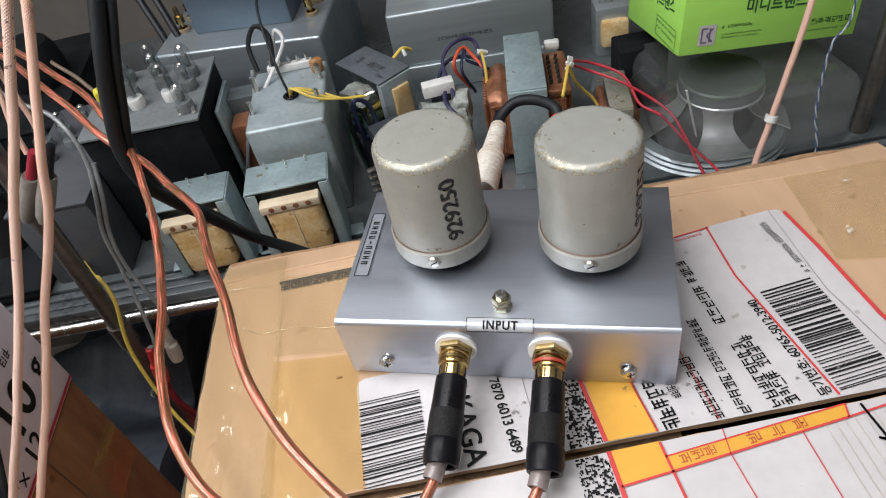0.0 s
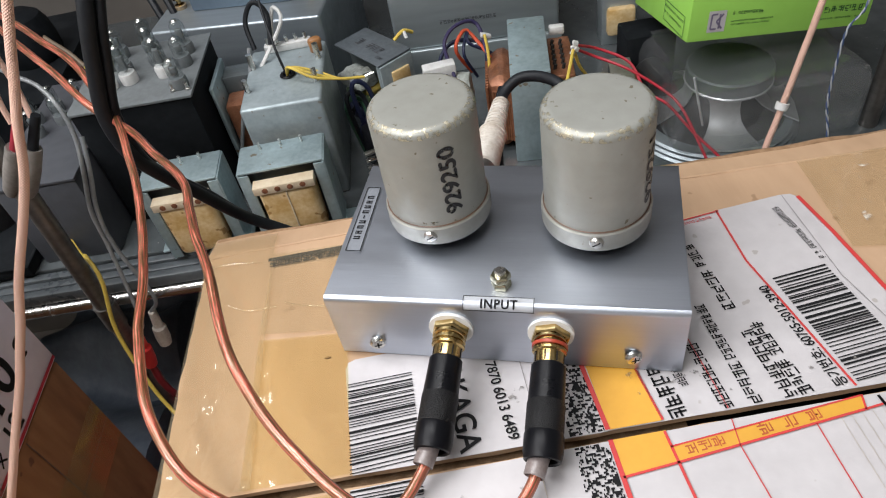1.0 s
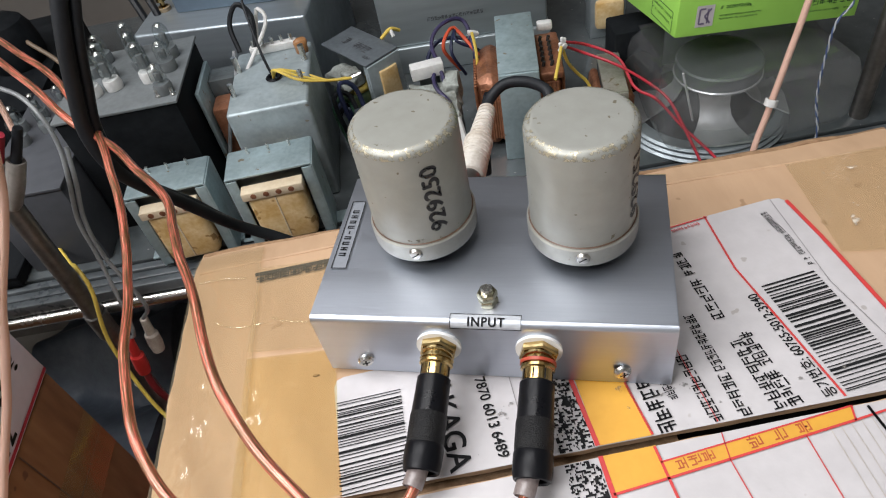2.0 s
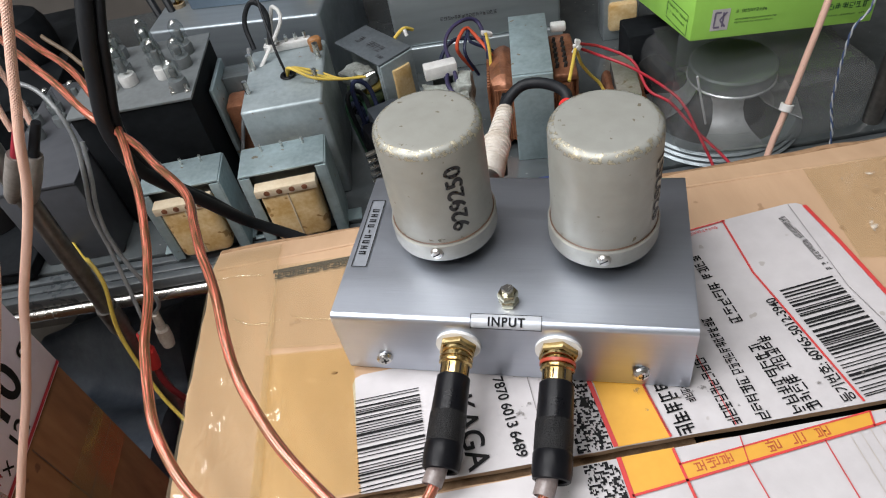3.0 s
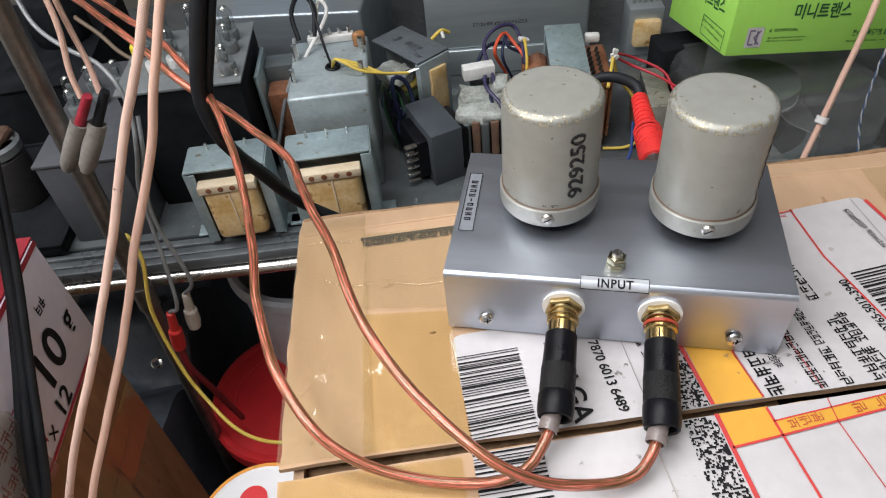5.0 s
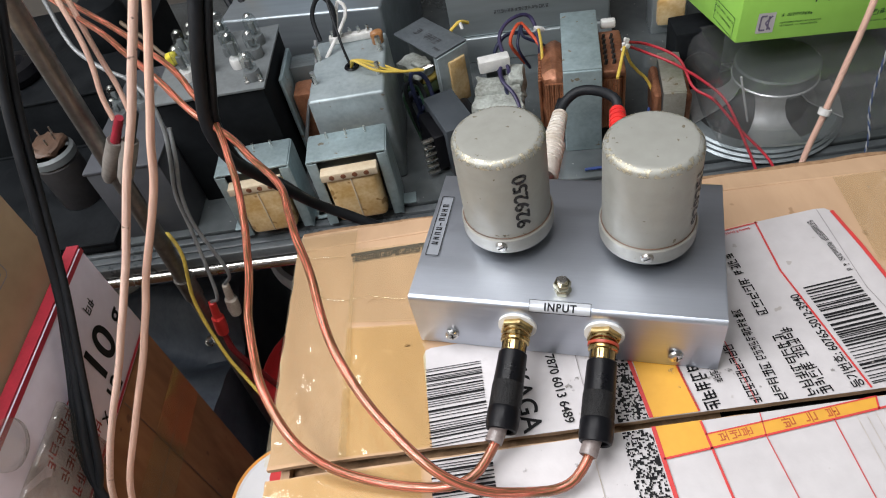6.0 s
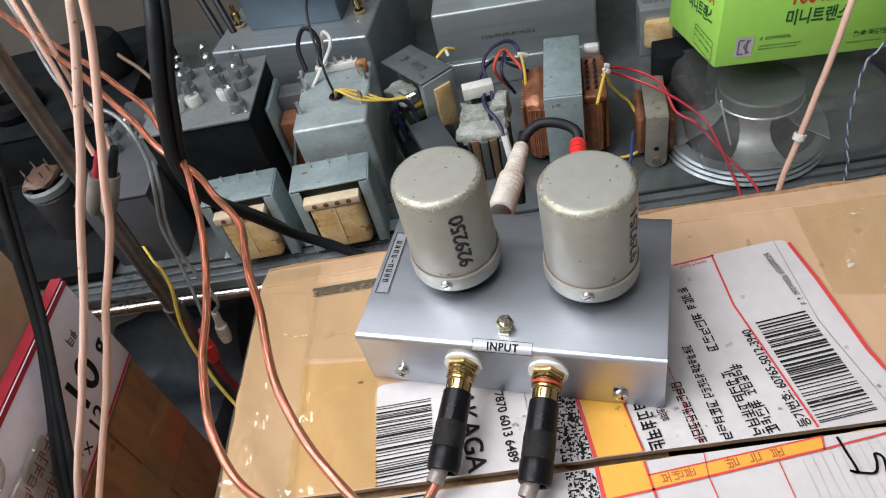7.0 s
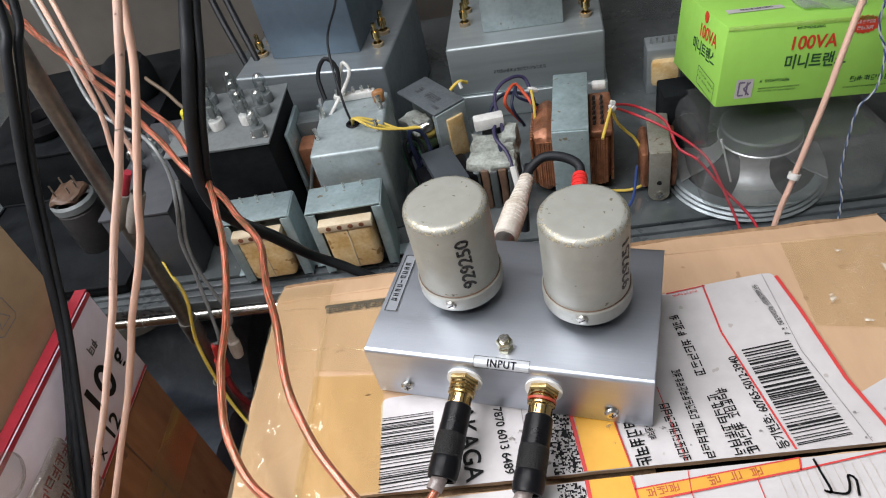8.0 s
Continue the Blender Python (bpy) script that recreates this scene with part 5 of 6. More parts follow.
for s in (-1, 1):
    part("stud", rod(B(), (s * 0.029, -0.018, 0.098), (s * 0.029, -0.018, 0.112), 0.0022, segs=10), STEEL, t)
    part("stud", rod(B(), (s * 0.029, 0.020, 0.098), (s * 0.029, 0.020, 0.114), 0.0026, segs=10), STEEL, t)


single("film_capacitor", lump(-0.006, 0.006, -0.004, 0.004, 0, 0.014, 0.003, 0.0012, 130, 6), mat("orange_capacitor", (0.34, 0.16, 0.06), None, 0.35), at(-0.112, 0.409, 10, SHELF_Z + 0.0985), "glossy orange-brown capacitor on the transformer", "capacitor")


def R(u, v, z):
    return tuple(ROOM @ Vector((u, v, z)))


for k in range(3):
    cable("yellow_wire", [R(-0.136, 0.374, -0.070), R(-0.130, 0.372 - 0.005 * k, -0.062 + 0.003 * k), R(-0.112, 0.364 - 0.010 * (k - 1), -0.070 + 0.003 * k), R(-0.092, 0.368 - 0.005 * k, -0.078 + 0.003 * k), R(-0.077 + 0.003 * k, 0.376 - 0.006 * k, -0.084 + 0.003 * k)], 0.0012, YELLOWCABLE, "yellow wire soldered to a transformer", "yellow wires", 8)
    cable("bare_end", [R(-0.077 + 0.003 * k, 0.376 - 0.006 * k, -0.084 + 0.003 * k), R(-0.068 + 0.003 * k, 0.382 - 0.009 * k, -0.085 + 0.005 * k)], 0.0007, STEEL, "tinned bare end of a yellow wire", "wire ends", 6)
cable("black_wire", [R(-0.165, 0.41, -0.06), R(-0.168, 0.422, -0.040), R(-0.158, 0.428, -0.026), R(-0.148, 0.424, -0.036), R(-0.150, 0.41, -0.058)], 0.0022, CABLE, "looped black wire on the transformer", "transformer wires", 8)
cable("white_wire", [R(-0.150, 0.415, -0.06), R(-0.146, 0.428, -0.042), R(-0.142, 0.430, -0.034), R(-0.138, 0.422, -0.045), R(-0.165, 0.395, -0.075)], 0.0018, WHITECABLE, "looped white wire on the transformer", "transformer wires", 8)
cable("grey_wire", [R(-0.168, 0.405, -0.055), R(-0.172, 0.39, -0.075), R(-0.185, 0.375, -0.10), R(-0.200, 0.37, -0.14)], 0.0018, GREYCABLE, "grey wire soldered to a transformer", "transformer wires", 8)

# transformer with a printed top plate
FADED = mat("faded_grey_print", (0.075, 0.078, 0.085), None, 0.5)
t = thing("plate_transformer", at(-0.068, 0.449, -53), "transformer with a dark printed top plate and beige winding", "transformer")
part("top_plate", box(B(), -0.035, 0.035, -0.0195, 0.0195, 0.0718, 0.074, 0.0008), PRINTED, t, "grey printed top plate")
part("core", box(B(), -0.034, 0.034, -0.006, 0.0185, 0.0, 0.0716, 0.001), mat("green_grey_core", (0.26, 0.30, 0.30), (0.16, 0.185, 0.18), 0.40, 0.5, 50, 0.0003, 300), t, "greenish steel core")
part("end_plate", box(B(), 0.0338, 0.0366, -0.0190, 0.0188, 0.0, 0.0716, 0.0010), ZINCGREY, t, "zinc end plate")
part("corner_post", box(B(), 0.0300, 0.0338, -0.0192, -0.0150, 0.0, 0.0716, 0.0008), ZINCGREY, t)
part("winding", lump(0.0360, 0.0392, -0.008, 0.0125, 0.012, 0.062, 0.0012, 0.0010, 90, 3), BOBBIN, t, "beige paper winding")
for k, (z0, z1, mt) in enumerate(((0.008, 0.024, DARKBLUE), (0.024, 0.040, mat("green_winding", (0.05, 0.11, 0.06), (0.12, 0.14, 0.06), 0.4, 0, 90)), (0.039, 0.048, mat("ochre_winding", (0.42, 0.32, 0.07), (0.24, 0.18, 0.05), 0.45, 0, 90)))):
    part("winding", lump(-0.016, 0.020, -0.034 + 0.002 * k, -0.005, z0, z1, 0.004, 0.0018, 90, k), mt, t, "layered coil winding")
part("tag_board", lump(-0.016, 0.020, -0.036, -0.012, 0.047, 0.058, 0.003, 0.0035, 90, 7), FELT, t, "dirty white tag board")
part("tag_board", lump(0.004, 0.022, -0.030, -0.014, 0.054, 0.062, 0.003, 0.003, 110, 12), FELT, t, "dirty white tag board")
part("plate_print", blocks(blocks(B(), (-0.020, -0.006), (0.018, -0.006), 0.010, 5, 2, 0.0744), (0.020, -0.012), (0.030, -0.012), 0.004, 3, 5, 0.0744), FADED, t)

# black transformer with a row of tags
t = thing("black_transformer", at(-0.055, 0.352, -70), "black transformer with a row of solder tags", "transformer")
part("shell", box(B(), -0.030, 0.030, -0.015, 0.015, 0.0, 0.054, 0.0015), GREYMETAL, t, "dark grey laminated shell")
part("winding", box(B(), -0.022, 0.022, -0.026, 0.026, 0.006, 0.046, 0.004), BLACKRUB, t)
for k in range(6):
    part("tag", box(B(), 0.016, 0.021, -0.036, -0.025, 0.006 + 0.0072 * k, 0.0082 + 0.0072 * k, 0.0006), STEEL, t, "solder tag")

# transformer with white insulation
t = thing("insulated_transformer", at(-0.006, 0.376, -6), "transformer with grimy white insulation and dark coil", "transformer")
for k in range(5):
    part("coil_slat", lump(-0.020 + 0.0085 * k, -0.0125 + 0.0085 * k, -0.036, 0.020, 0.0, 0.046 + 0.002 * (k % 2), 0.0015, 0.0008, 120, k), BROWNCOIL if k % 2 else LAMIN, t, "dark brown coil slat")
part("insulation", lump(-0.024, 0.022, -0.033, -0.010, 0.042, 0.054, 0.004, 0.0035, 110, 3), FELT, t, "grimy white insulation fold")
part("insulation", lump(-0.022, 0.020, -0.014, 0.010, 0.048, 0.060, 0.004, 0.0035, 110, 9), FELT, t, "grimy white insulation fold")
part("insulation", lump(0.008, 0.024, -0.010, 0.018, 0.040, 0.066, 0.004, 0.0030, 100, 14), FELT, t, "grimy white insulation fold")
part("resistor", box(B(), -0.0155, 0.0135, 0.006, 0.018, 0.066, 0.078, 0.0012, pose(0, 0, 0, 0, 0, 12)), CERAMIC, t, "white ceramic resistor")
part("resistor_mount", box(B(), -0.012, 0.006, 0.012, 0.020, 0.0, 0.0665, 0.001), LAMIN, t)
cable("violet_wire", [R(0.002, 0.400, -0.098), R(-0.004, 0.372, -0.104), R(0.006, 0.352, -0.112), R(0.010, 0.338, -0.124), R(0.012, 0.328, -0.150)], 0.0018, PURPLECABLE, "dark violet wire over the insulation", "looped wires", 8)
cable("sleeved_wire", [R(0.010, 0.340, -0.120), R(0.013, 0.326, -0.140), R(0.014, 0.318, -0.162)], 0.0034, WHITECABLE, "pale sleeved wire end in front of the coil", "looped wires", 8)

# strap transformer with copper windings
t = thing("strap_transformer", at(0.070, 0.378, -7), "transformer with a zinc strap and copper windings", "transformer")
part("strap_top", box(B(), -0.0165, 0.0165, -0.047, 0.047, 0.085, 0.0885, 0.001), ZINC, t, "zinc strap")
part("strap_front", box(B(), -0.0165, 0.0165, -0.0485, -0.0455, 0.0, 0.0870, 0.0012), ZINC, t)
part("strap_rear", box(B(), -0.0165, 0.0165, 0.0455, 0.0485, 0.0, 0.0870, 0.0012), ZINC, t)
part("core", box(B(), -0.0155, 0.0155, -0.045, 0.045, 0.002, 0.0845, 0.001), LAMIN, t)
for s in (-1, 1):
    part("winding", lump(min(s * 0.014, s * 0.036), max(s * 0.014, s * 0.036), -0.032, 0.034, 0.006, 0.072, 0.009, 0.0034, 70, s), COPPERTAPE, t, "copper coloured winding")
for k in range(6):
    for j in range(2):
        part("solder_pin", rod(B(), (0.021 + 0.007 * j, -0.022 + 0.008 * k, 0.074), (0.022 + 0.007 * j, -0.022 + 0.008 * k, 0.079), 0.0015, segs=6), SHADE_AND_PIN, t)
COPPERWIRE = mat("enamelled_copper_wire", (0.52, 0.235, 0.125), (0.30, 0.125, 0.065), 0.30, 0.55, 120)
for s in (-1, 1):
    bm = B()
    for k in range(8):
        x = s * (0.0170 + 0.0021 * k)
        rod(bm, (x, -0.0335 + 0.0004 * (k % 3), 0.013 + 0.0007 * (k % 4)), (x + 0.0003 * (k % 2), -0.0335 + 0.0003 * (k % 2), 0.066), 0.0012, segs=8)
    for k in range(14):
        rod(bm, (s * 0.0370, -0.026 + 0.0042 * k, 0.013), (s * 0.0372, -0.026 + 0.0042 * k, 0.066), 0.0014, segs=8)
    part("wire_layer", bm, COPPERWIRE, t, "layer of enamelled copper wire", "stuff")
part("cap", box(B(), 0.020, 0.034, 0.034, 0.042, 0.074, 0.082, 0.002), CERAMIC, t)
part("terminal_board", lump(0.017, 0.0375, -0.034, 0.032, 0.068, 0.0745, 0.002, 0.0008, 150, 5), COPPERTAPE, t, "brown terminal board")
for k, (mt, nm, dx, dy, dz, r) in enumerate(((DARKBLUE, "blue_wire", -0.004, 0.000, -0.004, 0.0018), (mat("orange_red_cable", (0.68, 0.10, 0.04), None, 0.4), "red_wire", 0.006, 0.004, 0.004, 0.0017), (PURPLECABLE, "violet_wire", 0.000, 0.010, 0.010, 0.0018), (DARKBLUE, "blue_wire", 0.010, -0.006, 0.002, 0.0015))):
    start = [R(0.010 + dx, 0.342 + dy, -0.135), R(0.004 + dx * 1.6, 0.372 + dy, -0.106 + dz * 0.4)] if k in (0, 2) else [R(0.016 + dx, 0.412 + dy, -0.122)]
    cable(nm, start + [R(0.000 + dx * 1.6, 0.404 + dy * 0.5, -0.096 + dz), R(0.013 + dx, 0.420 - dy * 0.3, -0.086 + dz * 1.2), R(0.032 - dx, 0.414 + dy, -0.090 + dz), R(0.038 + dx * 0.5, 0.402 - dy, -0.104), R(0.042 + dx, 0.392, -0.120)], r, mt, "thin transformer wire in a loop", "looped wires", 8)
single("wire_joint", lump(-0.0048, 0.0048, -0.0020, 0.0020, -0.0020, 0.0020, 0.0008, 0.001, 200, 2), CERAMIC, ROOM @ pose(0.038, 0.414, -0.087, 0, 20, 10), "white taped wire joint", "wire joint")
cable("yellow_wire", [R(0.036, 0.400, -0.078), R(0.037, 0.392, -0.092), R(0.036, 0.386, -0.108)], 0.0014, YELLOWCABLE, "yellow wire soldered to a transformer", "yellow wires", 8)
cable("red_wire", [R(0.1035, 0.3490, -0.0765), R(0.122, 0.358, -0.092), R(0.147, 0.342, -0.100), R(0.171, 0.326, -0.114), R(0.182, 0.308, -0.122), R(0.192, 0.285, -0.145), R(0.199, 0.265, -0.165), R(0.203, 0.245, -0.19)], 0.0012, REDCABLE, "thin red hook-up wire", "red wires", 8)
cable("red_wire", [R(0.1040, 0.3510, -0.0745), R(0.128, 0.364, -0.090), R(0.150, 0.348, -0.098), R(0.158, 0.326, -0.114), R(0.172, 0.312, -0.120), R(0.190, 0.294, -0.140), R(0.210, 0.266, -0.158), R(0.216, 0.245, -0.18)], 0.0012, REDCABLE, "thin red hook-up wire", "red wires", 8)
cable("yellow_wire", [R(0.1030, 0.3475, -0.0765), R(0.1090, 0.3530, -0.0960), R(0.1180, 0.3590, -0.1120), R(0.1270, 0.3600, -0.1240), R(0.1330, 0.3520, -0.1400), R(0.1325, 0.3400, -0.1590), R(0.1200, 0.3380, -0.1660), R(0.1000, 0.3420, -0.1675)], 0.0014, YELLOWCABLE, "yellow wire soldered to a transformer", "yellow wires", 8)
cable("yellow_wire", [R(0.1025, 0.3470, -0.0770), R(0.0965, 0.3300, -0.0790), R(0.0900, 0.3130, -0.0830)], 0.0014, YELLOWCABLE, "short yellow wire soldered to a transformer", "yellow wires", 8)
for k, (du, dz) in enumerate(((0, 0), (0.0016, 0.0042), (-0.0006, -0.0040), (0.0026, -0.0012))):
    single("solder_joint", lump(-0.0022, 0.0022, -0.0018, 0.0018, -0.0020, 0.0020, 0.0008, 0.0010, 260, 4 + k), CERAMIC, ROOM @ pose(0.1030 + du, 0.3482, -0.0755 + dz, 0, 15 * k, 10), "pale soldered wire joint", "solder joint", "solder joints")
cable("blue_wire", [R(0.125, 0.340, -0.140), R(0.115, 0.312, -0.158), R(0.095, 0.300, -0.166), R(0.06, 0.300, -0.167)], 0.0014, BLUECABLE, "blue wire soldered to a transformer", "transformer wires", 8)

# small strap transformer with a rounded foot
t = thing("small_transformer", at(0.1480, 0.366, -8), "small transformer with an aged steel strap and a drilled foot", "transformer")
part("strap", box(B(), -0.0098, 0.0098, -0.044, 0.016, 0.0550, 0.0575, 0.0010), AGEDSTRAP, t, "aged steel strap")
bm = box(B(), -0.0095, 0.0095, -0.0463, -0.0438, 0.010, 0.0570, 0.0010)
rod(bm, (0, -0.0461, 0.0105), (0, -0.0440, 0.0105), 0.0095, segs=28)
part("drilled_foot", bm, AGEDSTRAP, t, "drilled steel foot")
# black disc laid on the foot for the shade in the drilled hole
part("hole", rod(B(), (0, -0.0467, 0.0225), (0, -0.0458, 0.0225), 0.0023, segs=14), INK, t)
part("bolt_head", lathe(B(), [(0.0042, 0), (0.0040, 0.0016), (0.0022, 0.0022), (0, 0.0022)], pose(0, -0.0462, 0.0085, 90, 0, 0), 6), STEEL, t, "small steel bolt")
part("core", box(B(), -0.0088, 0.0088, -0.042, 0.016, 0.002, 0.0548), LAMIN, t)
for s in (-1, 1):
    part("winding", lump(min(s * 0.008, s * 0.0165), max(s * 0.008, s * 0.0165), -0.034, 0.014, 0.006, 0.046, 0.004, 0.0018, 90, s), COPPERTAPE, t, "copper coloured winding")

# far small transformer
t = thing("small_transformer", at(0.185, 0.515, -4), "small steel transformer with a beige bobbin", "transformer")
part("frame", box(B(), -0.018, 0.018, -0.014, 0.016, 0.0, 0.054, 0.001), SILVER, t)
part("bobbin", box(B(), -0.014, 0.015, -0.024, -0.013, 0.014, 0.044, 0.004), BOBBIN, t, "beige bobbin")
for k in range(5):
    part("pin", rod(B(), (-0.012 + 0.006 * k, 0, 0.054), (-0.012 + 0.006 * k, 0, 0.060), 0.001, segs=6), STEEL, t)
t = thing("black_coil", at(0.178, 0.395, 0), "black square coil frame on the shelf", "coil")
bm = box(B(), -0.022, 0.022, -0.016, 0.016, 0.0, 0.075, 0.002)
part("frame", bm, BLACKMETAL, t)
# raised dark disc; the shade inside the round hole is its colour
part("bore_shade", rod(B(), (0, -0.0172, 0.040), (0, -0.0155, 0.040), 0.014, segs=24), SHADE_AND_PIN, t)


# ---- amplifier chassis at the back ----
AMBER = mat("amber_insulator", (0.30, 0.24, 0.16), (0.20, 0.15, 0.09), 0.35, 0, 80)
def binding_post(parent, x, y, z):
    post = part("binding_post", lathe(B(), [(0.0050, 0), (0.0050, 0.003), (0.0022, 0.0035), (0.0026, 0.009), (0.0046, 0.0095), (0.0046, 0.017), (0.0024, 0.018), (0.0024, 0.026), (0, 0.026)], pose(x, y, z), 16), GOLD, parent, "gold binding post")
    part("insulator", lathe(B(), [(0.0020, 0.0), (0.0066, 0.0), (0.0066, 0.0036), (0.0050, 0.0040)], pose(x, y, z), 16), AMBER, post, "amber insulating washer")


t = thing("blue_amplifier", at(-0.186, 0.548, -9), "silver amplifier chassis with a blue-grey cover", "amplifier", "amplifiers at the back")
part("chassis", box(B(), -0.087, 0.087, -0.070, 0.10, 0.0, 0.105, 0.0030, segs=4), DIMSILVER, t, "silver sheet chassis")
part("cover", box(B(), -0.052, 0.052, -0.034, 0.08, 0.105, 0.240, 0.002), BLUEMETAL, t, "blue-grey transformer cover")
for x in (-0.069, 0.070):
    for y in (-0.022, 0.006):
        binding_post(t, x, y, 0.105)
t = thing("steel_amplifier", at(0.041, 0.575, -4), "silver amplifier chassis with a pale cover", "amplifier", "amplifiers at the back")
part("chassis", box(B(), -0.085, 0.085, -0.073, 0.10, 0.030, 0.090, 0.0030, segs=4), SILVER, t, "silver sheet chassis")
part("base", box(B(), -0.082, 0.087, -0.076, 0.10, 0.0, 0.030, 0.0016, segs=3), SILVER, t)
part("cover", box(B(), -0.044, 0.044, -0.046, 0.08, 0.090, 0.20, 0.002), ZINCGREY, t, "pale grey cover")
part("front_print", blocks(B(), (-0.036, 0.0), (0.022, 0.0), 0.004, 16, 7, 0.0), FADED, t).matrix_local = pose(0, -0.0735, 0.055, 90, 0, 0)
for x, y in ((-0.066, -0.02), (-0.066, 0.012), (0.068, -0.035), (0.068, -0.005)):
    binding_post(t, x, y, 0.090)


def glass_tube(u, v, z, h, r, label, socket=None):
    g = thing("vacuum_tube", at(u, v, 0, z), label, "vacuum tube", "small vacuum tubes")
    part("socket", lathe(B(), [(0, 0), (r * 1.0, 0), (r * 1.05, 0.006), (r * 0.95, 0.009), (0, 0.009)], None, 20), socket or CERAMIC, g)
    part("bulb", lathe(B(), [(r * 0.8, 0.009), (r * 0.88, 0.012), (r * 0.88, h * 0.8), (r * 0.6, h * 0.93), (r * 0.2, h)], None, 20), GLASS, g, "clear glass bulb")
    part("plate", box(B(), -r * 0.4, r * 0.4, -r * 0.3, r * 0.3, 0.011, h * 0.7, 0.001), PLATE, g)
    part("getter", lathe(B(), [(r * 0.40, h * 0.93), (r * 0.2, h * 0.97), (0, h * 0.985)], None, 16), STEEL, g, "silvered tip")
    return g


t = thing("tube_amplifier", at(-0.258, 0.388, 0), "black tube amplifier chassis with a grey top plate", "amplifier")
part("body", box(B(), -0.050, 0.050, -0.050, 0.050, 0.0, 0.1165, 0.001), BLACKMETAL, t, "black body")
part("top_plate", box(B(), -0.052, 0.052, -0.052, 0.052, 0.1165, 0.119, 0.0006), PLATE, t, "grey top plate")
TZ = SHELF_Z + 0.1192
for u, v, h in ((-0.280, 0.368, 0.034), (-0.264, 0.374, 0.034), (-0.234, 0.376, 0.034), (-0.217, 0.352, 0.026), (-0.220, 0.388, 0.026), (-0.272, 0.392, 0.033), (-0.246, 0.400, 0.033), (-0.222, 0.410, 0.031), (-0.288, 0.402, 0.031), (-0.283, 0.422, 0.026), (-0.256, 0.424, 0.031)):
    white = round(h * 1000) == 34
    glass_tube(u, v, TZ, h, 0.0070, "small clear vacuum tube in a white socket" if white else "small clear vacuum tube in a dark socket", CERAMIC if white else PLATE)
single("yellow_capacitor", lump(-0.006, 0.006, -0.004, 0.004, 0, 0.013, 0.003, 0.0012, 150, 4), mat("yellow_cap", (0.70, 0.60, 0.05), None, 0.4), at(-0.300, 0.396, 20, TZ), "small yellow capacitor on the chassis", "capacitor")
for k in range(9):
    rng = random.Random(40 + k)
    u, v = -0.222 + 0.004 * (k % 4), 0.346 + 0.008 * (k // 4) + 0.002 * rng.random()
    single("chassis_screw", lathe(B(), [(0.0026, 0), (0.0026, 0.0012), (0.0015, 0.0016), (0.0015, 0.006), (0, 0.006)], None, 12), STEEL, at(u, v, 0, TZ), "small bright chassis screw", "screw", "chassis screws") if k % 3 == 0 else None
t = thing("side_amplifier", at(-0.345, 0.375, 0), "dark grey amplifier chassis with tubes on top", "amplifier")
part("body", box(B(), -0.035, 0.034, -0.075, 0.085, 0.0, 0.082, 0.002), SIDEGREY, t, "dark grey painted body")
part("top_plate", box(B(), -0.036, 0.035, -0.076, 0.086, 0.082, 0.085, 0.0008), SIDEGREY, t, "dark grey top plate")
for u, v in ((-0.371, 0.395), (-0.357, 0.410), (-0.345, 0.388), (-0.335, 0.415), (-0.362, 0.372)):
    glass_tube(u, v, SHELF_Z + 0.085, 0.026, 0.0062, "small vacuum tube with a silvered top", PLATE)
# made-up black slab, put here to darken the left end of the shelf
tray = thing("darkening_tray", at(-0.496, 0.365, 0), "made-up black tray darkening this end of the shelf", "tray")
part("tray_base", box(B(), -0.110, 0.110, -0.080, 0.085, 0, 0.010, 0.003), BLACKMETAL, tray)
for x0, x1, y0, y1 in ((-0.110, 0.110, -0.080, -0.077), (-0.110, 0.110, 0.082, 0.085), (-0.110, -0.107, -0.077, 0.082), (0.107, 0.110, -0.077, 0.082)):
    part("raised_edge", box(B(), x0, x1, y0, y1, 0.0095, 0.0125, 0.0008), BLACKMETAL, tray)
t = thing("black_chassis", at(-0.510, 0.565, 3), "low black amplifier chassis in the shade of the shelf", "amplifier")
part("body", box(B(), -0.115, 0.105, -0.100, 0.110, 0.0, 0.062, 0.002), BLACKMETAL, t)
part("top_plate", box(B(), -0.117, 0.107, -0.102, 0.112, 0.062, 0.065, 0.001), BLACKMETAL, t)
CZ = SHELF_Z + 0.065
single("round_transformer", lathe(B(), [(0, 0), (0.028, 0), (0.0305, 0.006), (0.031, 0.020), (0.0295, 0.036), (0.025, 0.046), (0.016, 0.052), (0.006, 0.0535), (0, 0.0535)], None, 40), BLACKMETAL, at(-0.444, 0.572, 12, CZ), "black taped round transformer with a brown lead", "transformer")
cable("brown_lead", [R(-0.428, 0.570, -0.075), R(-0.415, 0.556, -0.080), R(-0.395, 0.545, -0.094), R(-0.375, 0.530, -0.110), R(-0.350, 0.520, -0.125)], 0.0024, mat("brown_cable", (0.16, 0.115, 0.075), None, 0.5), "brown lead of a round transformer", "leads")
single("coil_ring", lathe(B(), [(0.018, 0.0), (0.030, 0.002), (0.033, 0.010), (0.030, 0.019), (0.018, 0.021), (0.014, 0.010), (0.018, 0.0)], None, 36), BLACKRUB, at(-0.545, 0.520, 0, CZ), "black wound ring coil on the chassis", "coil")
t = thing("filter_can", at(-0.443, 0.362, 0, SHELF_Z + 0.010), "dark metal can with a brown wound top, on the shelf", "component")
part("can", lathe(B(), [(0.0205, 0), (0.0215, 0.002), (0.0215, 0.050), (0.0195, 0.053)], None, 40), mat("dark_can_paint", (0.060, 0.058, 0.060), (0.040, 0.038, 0.040), 0.42, 0.3, 30), t, "dark metal can")
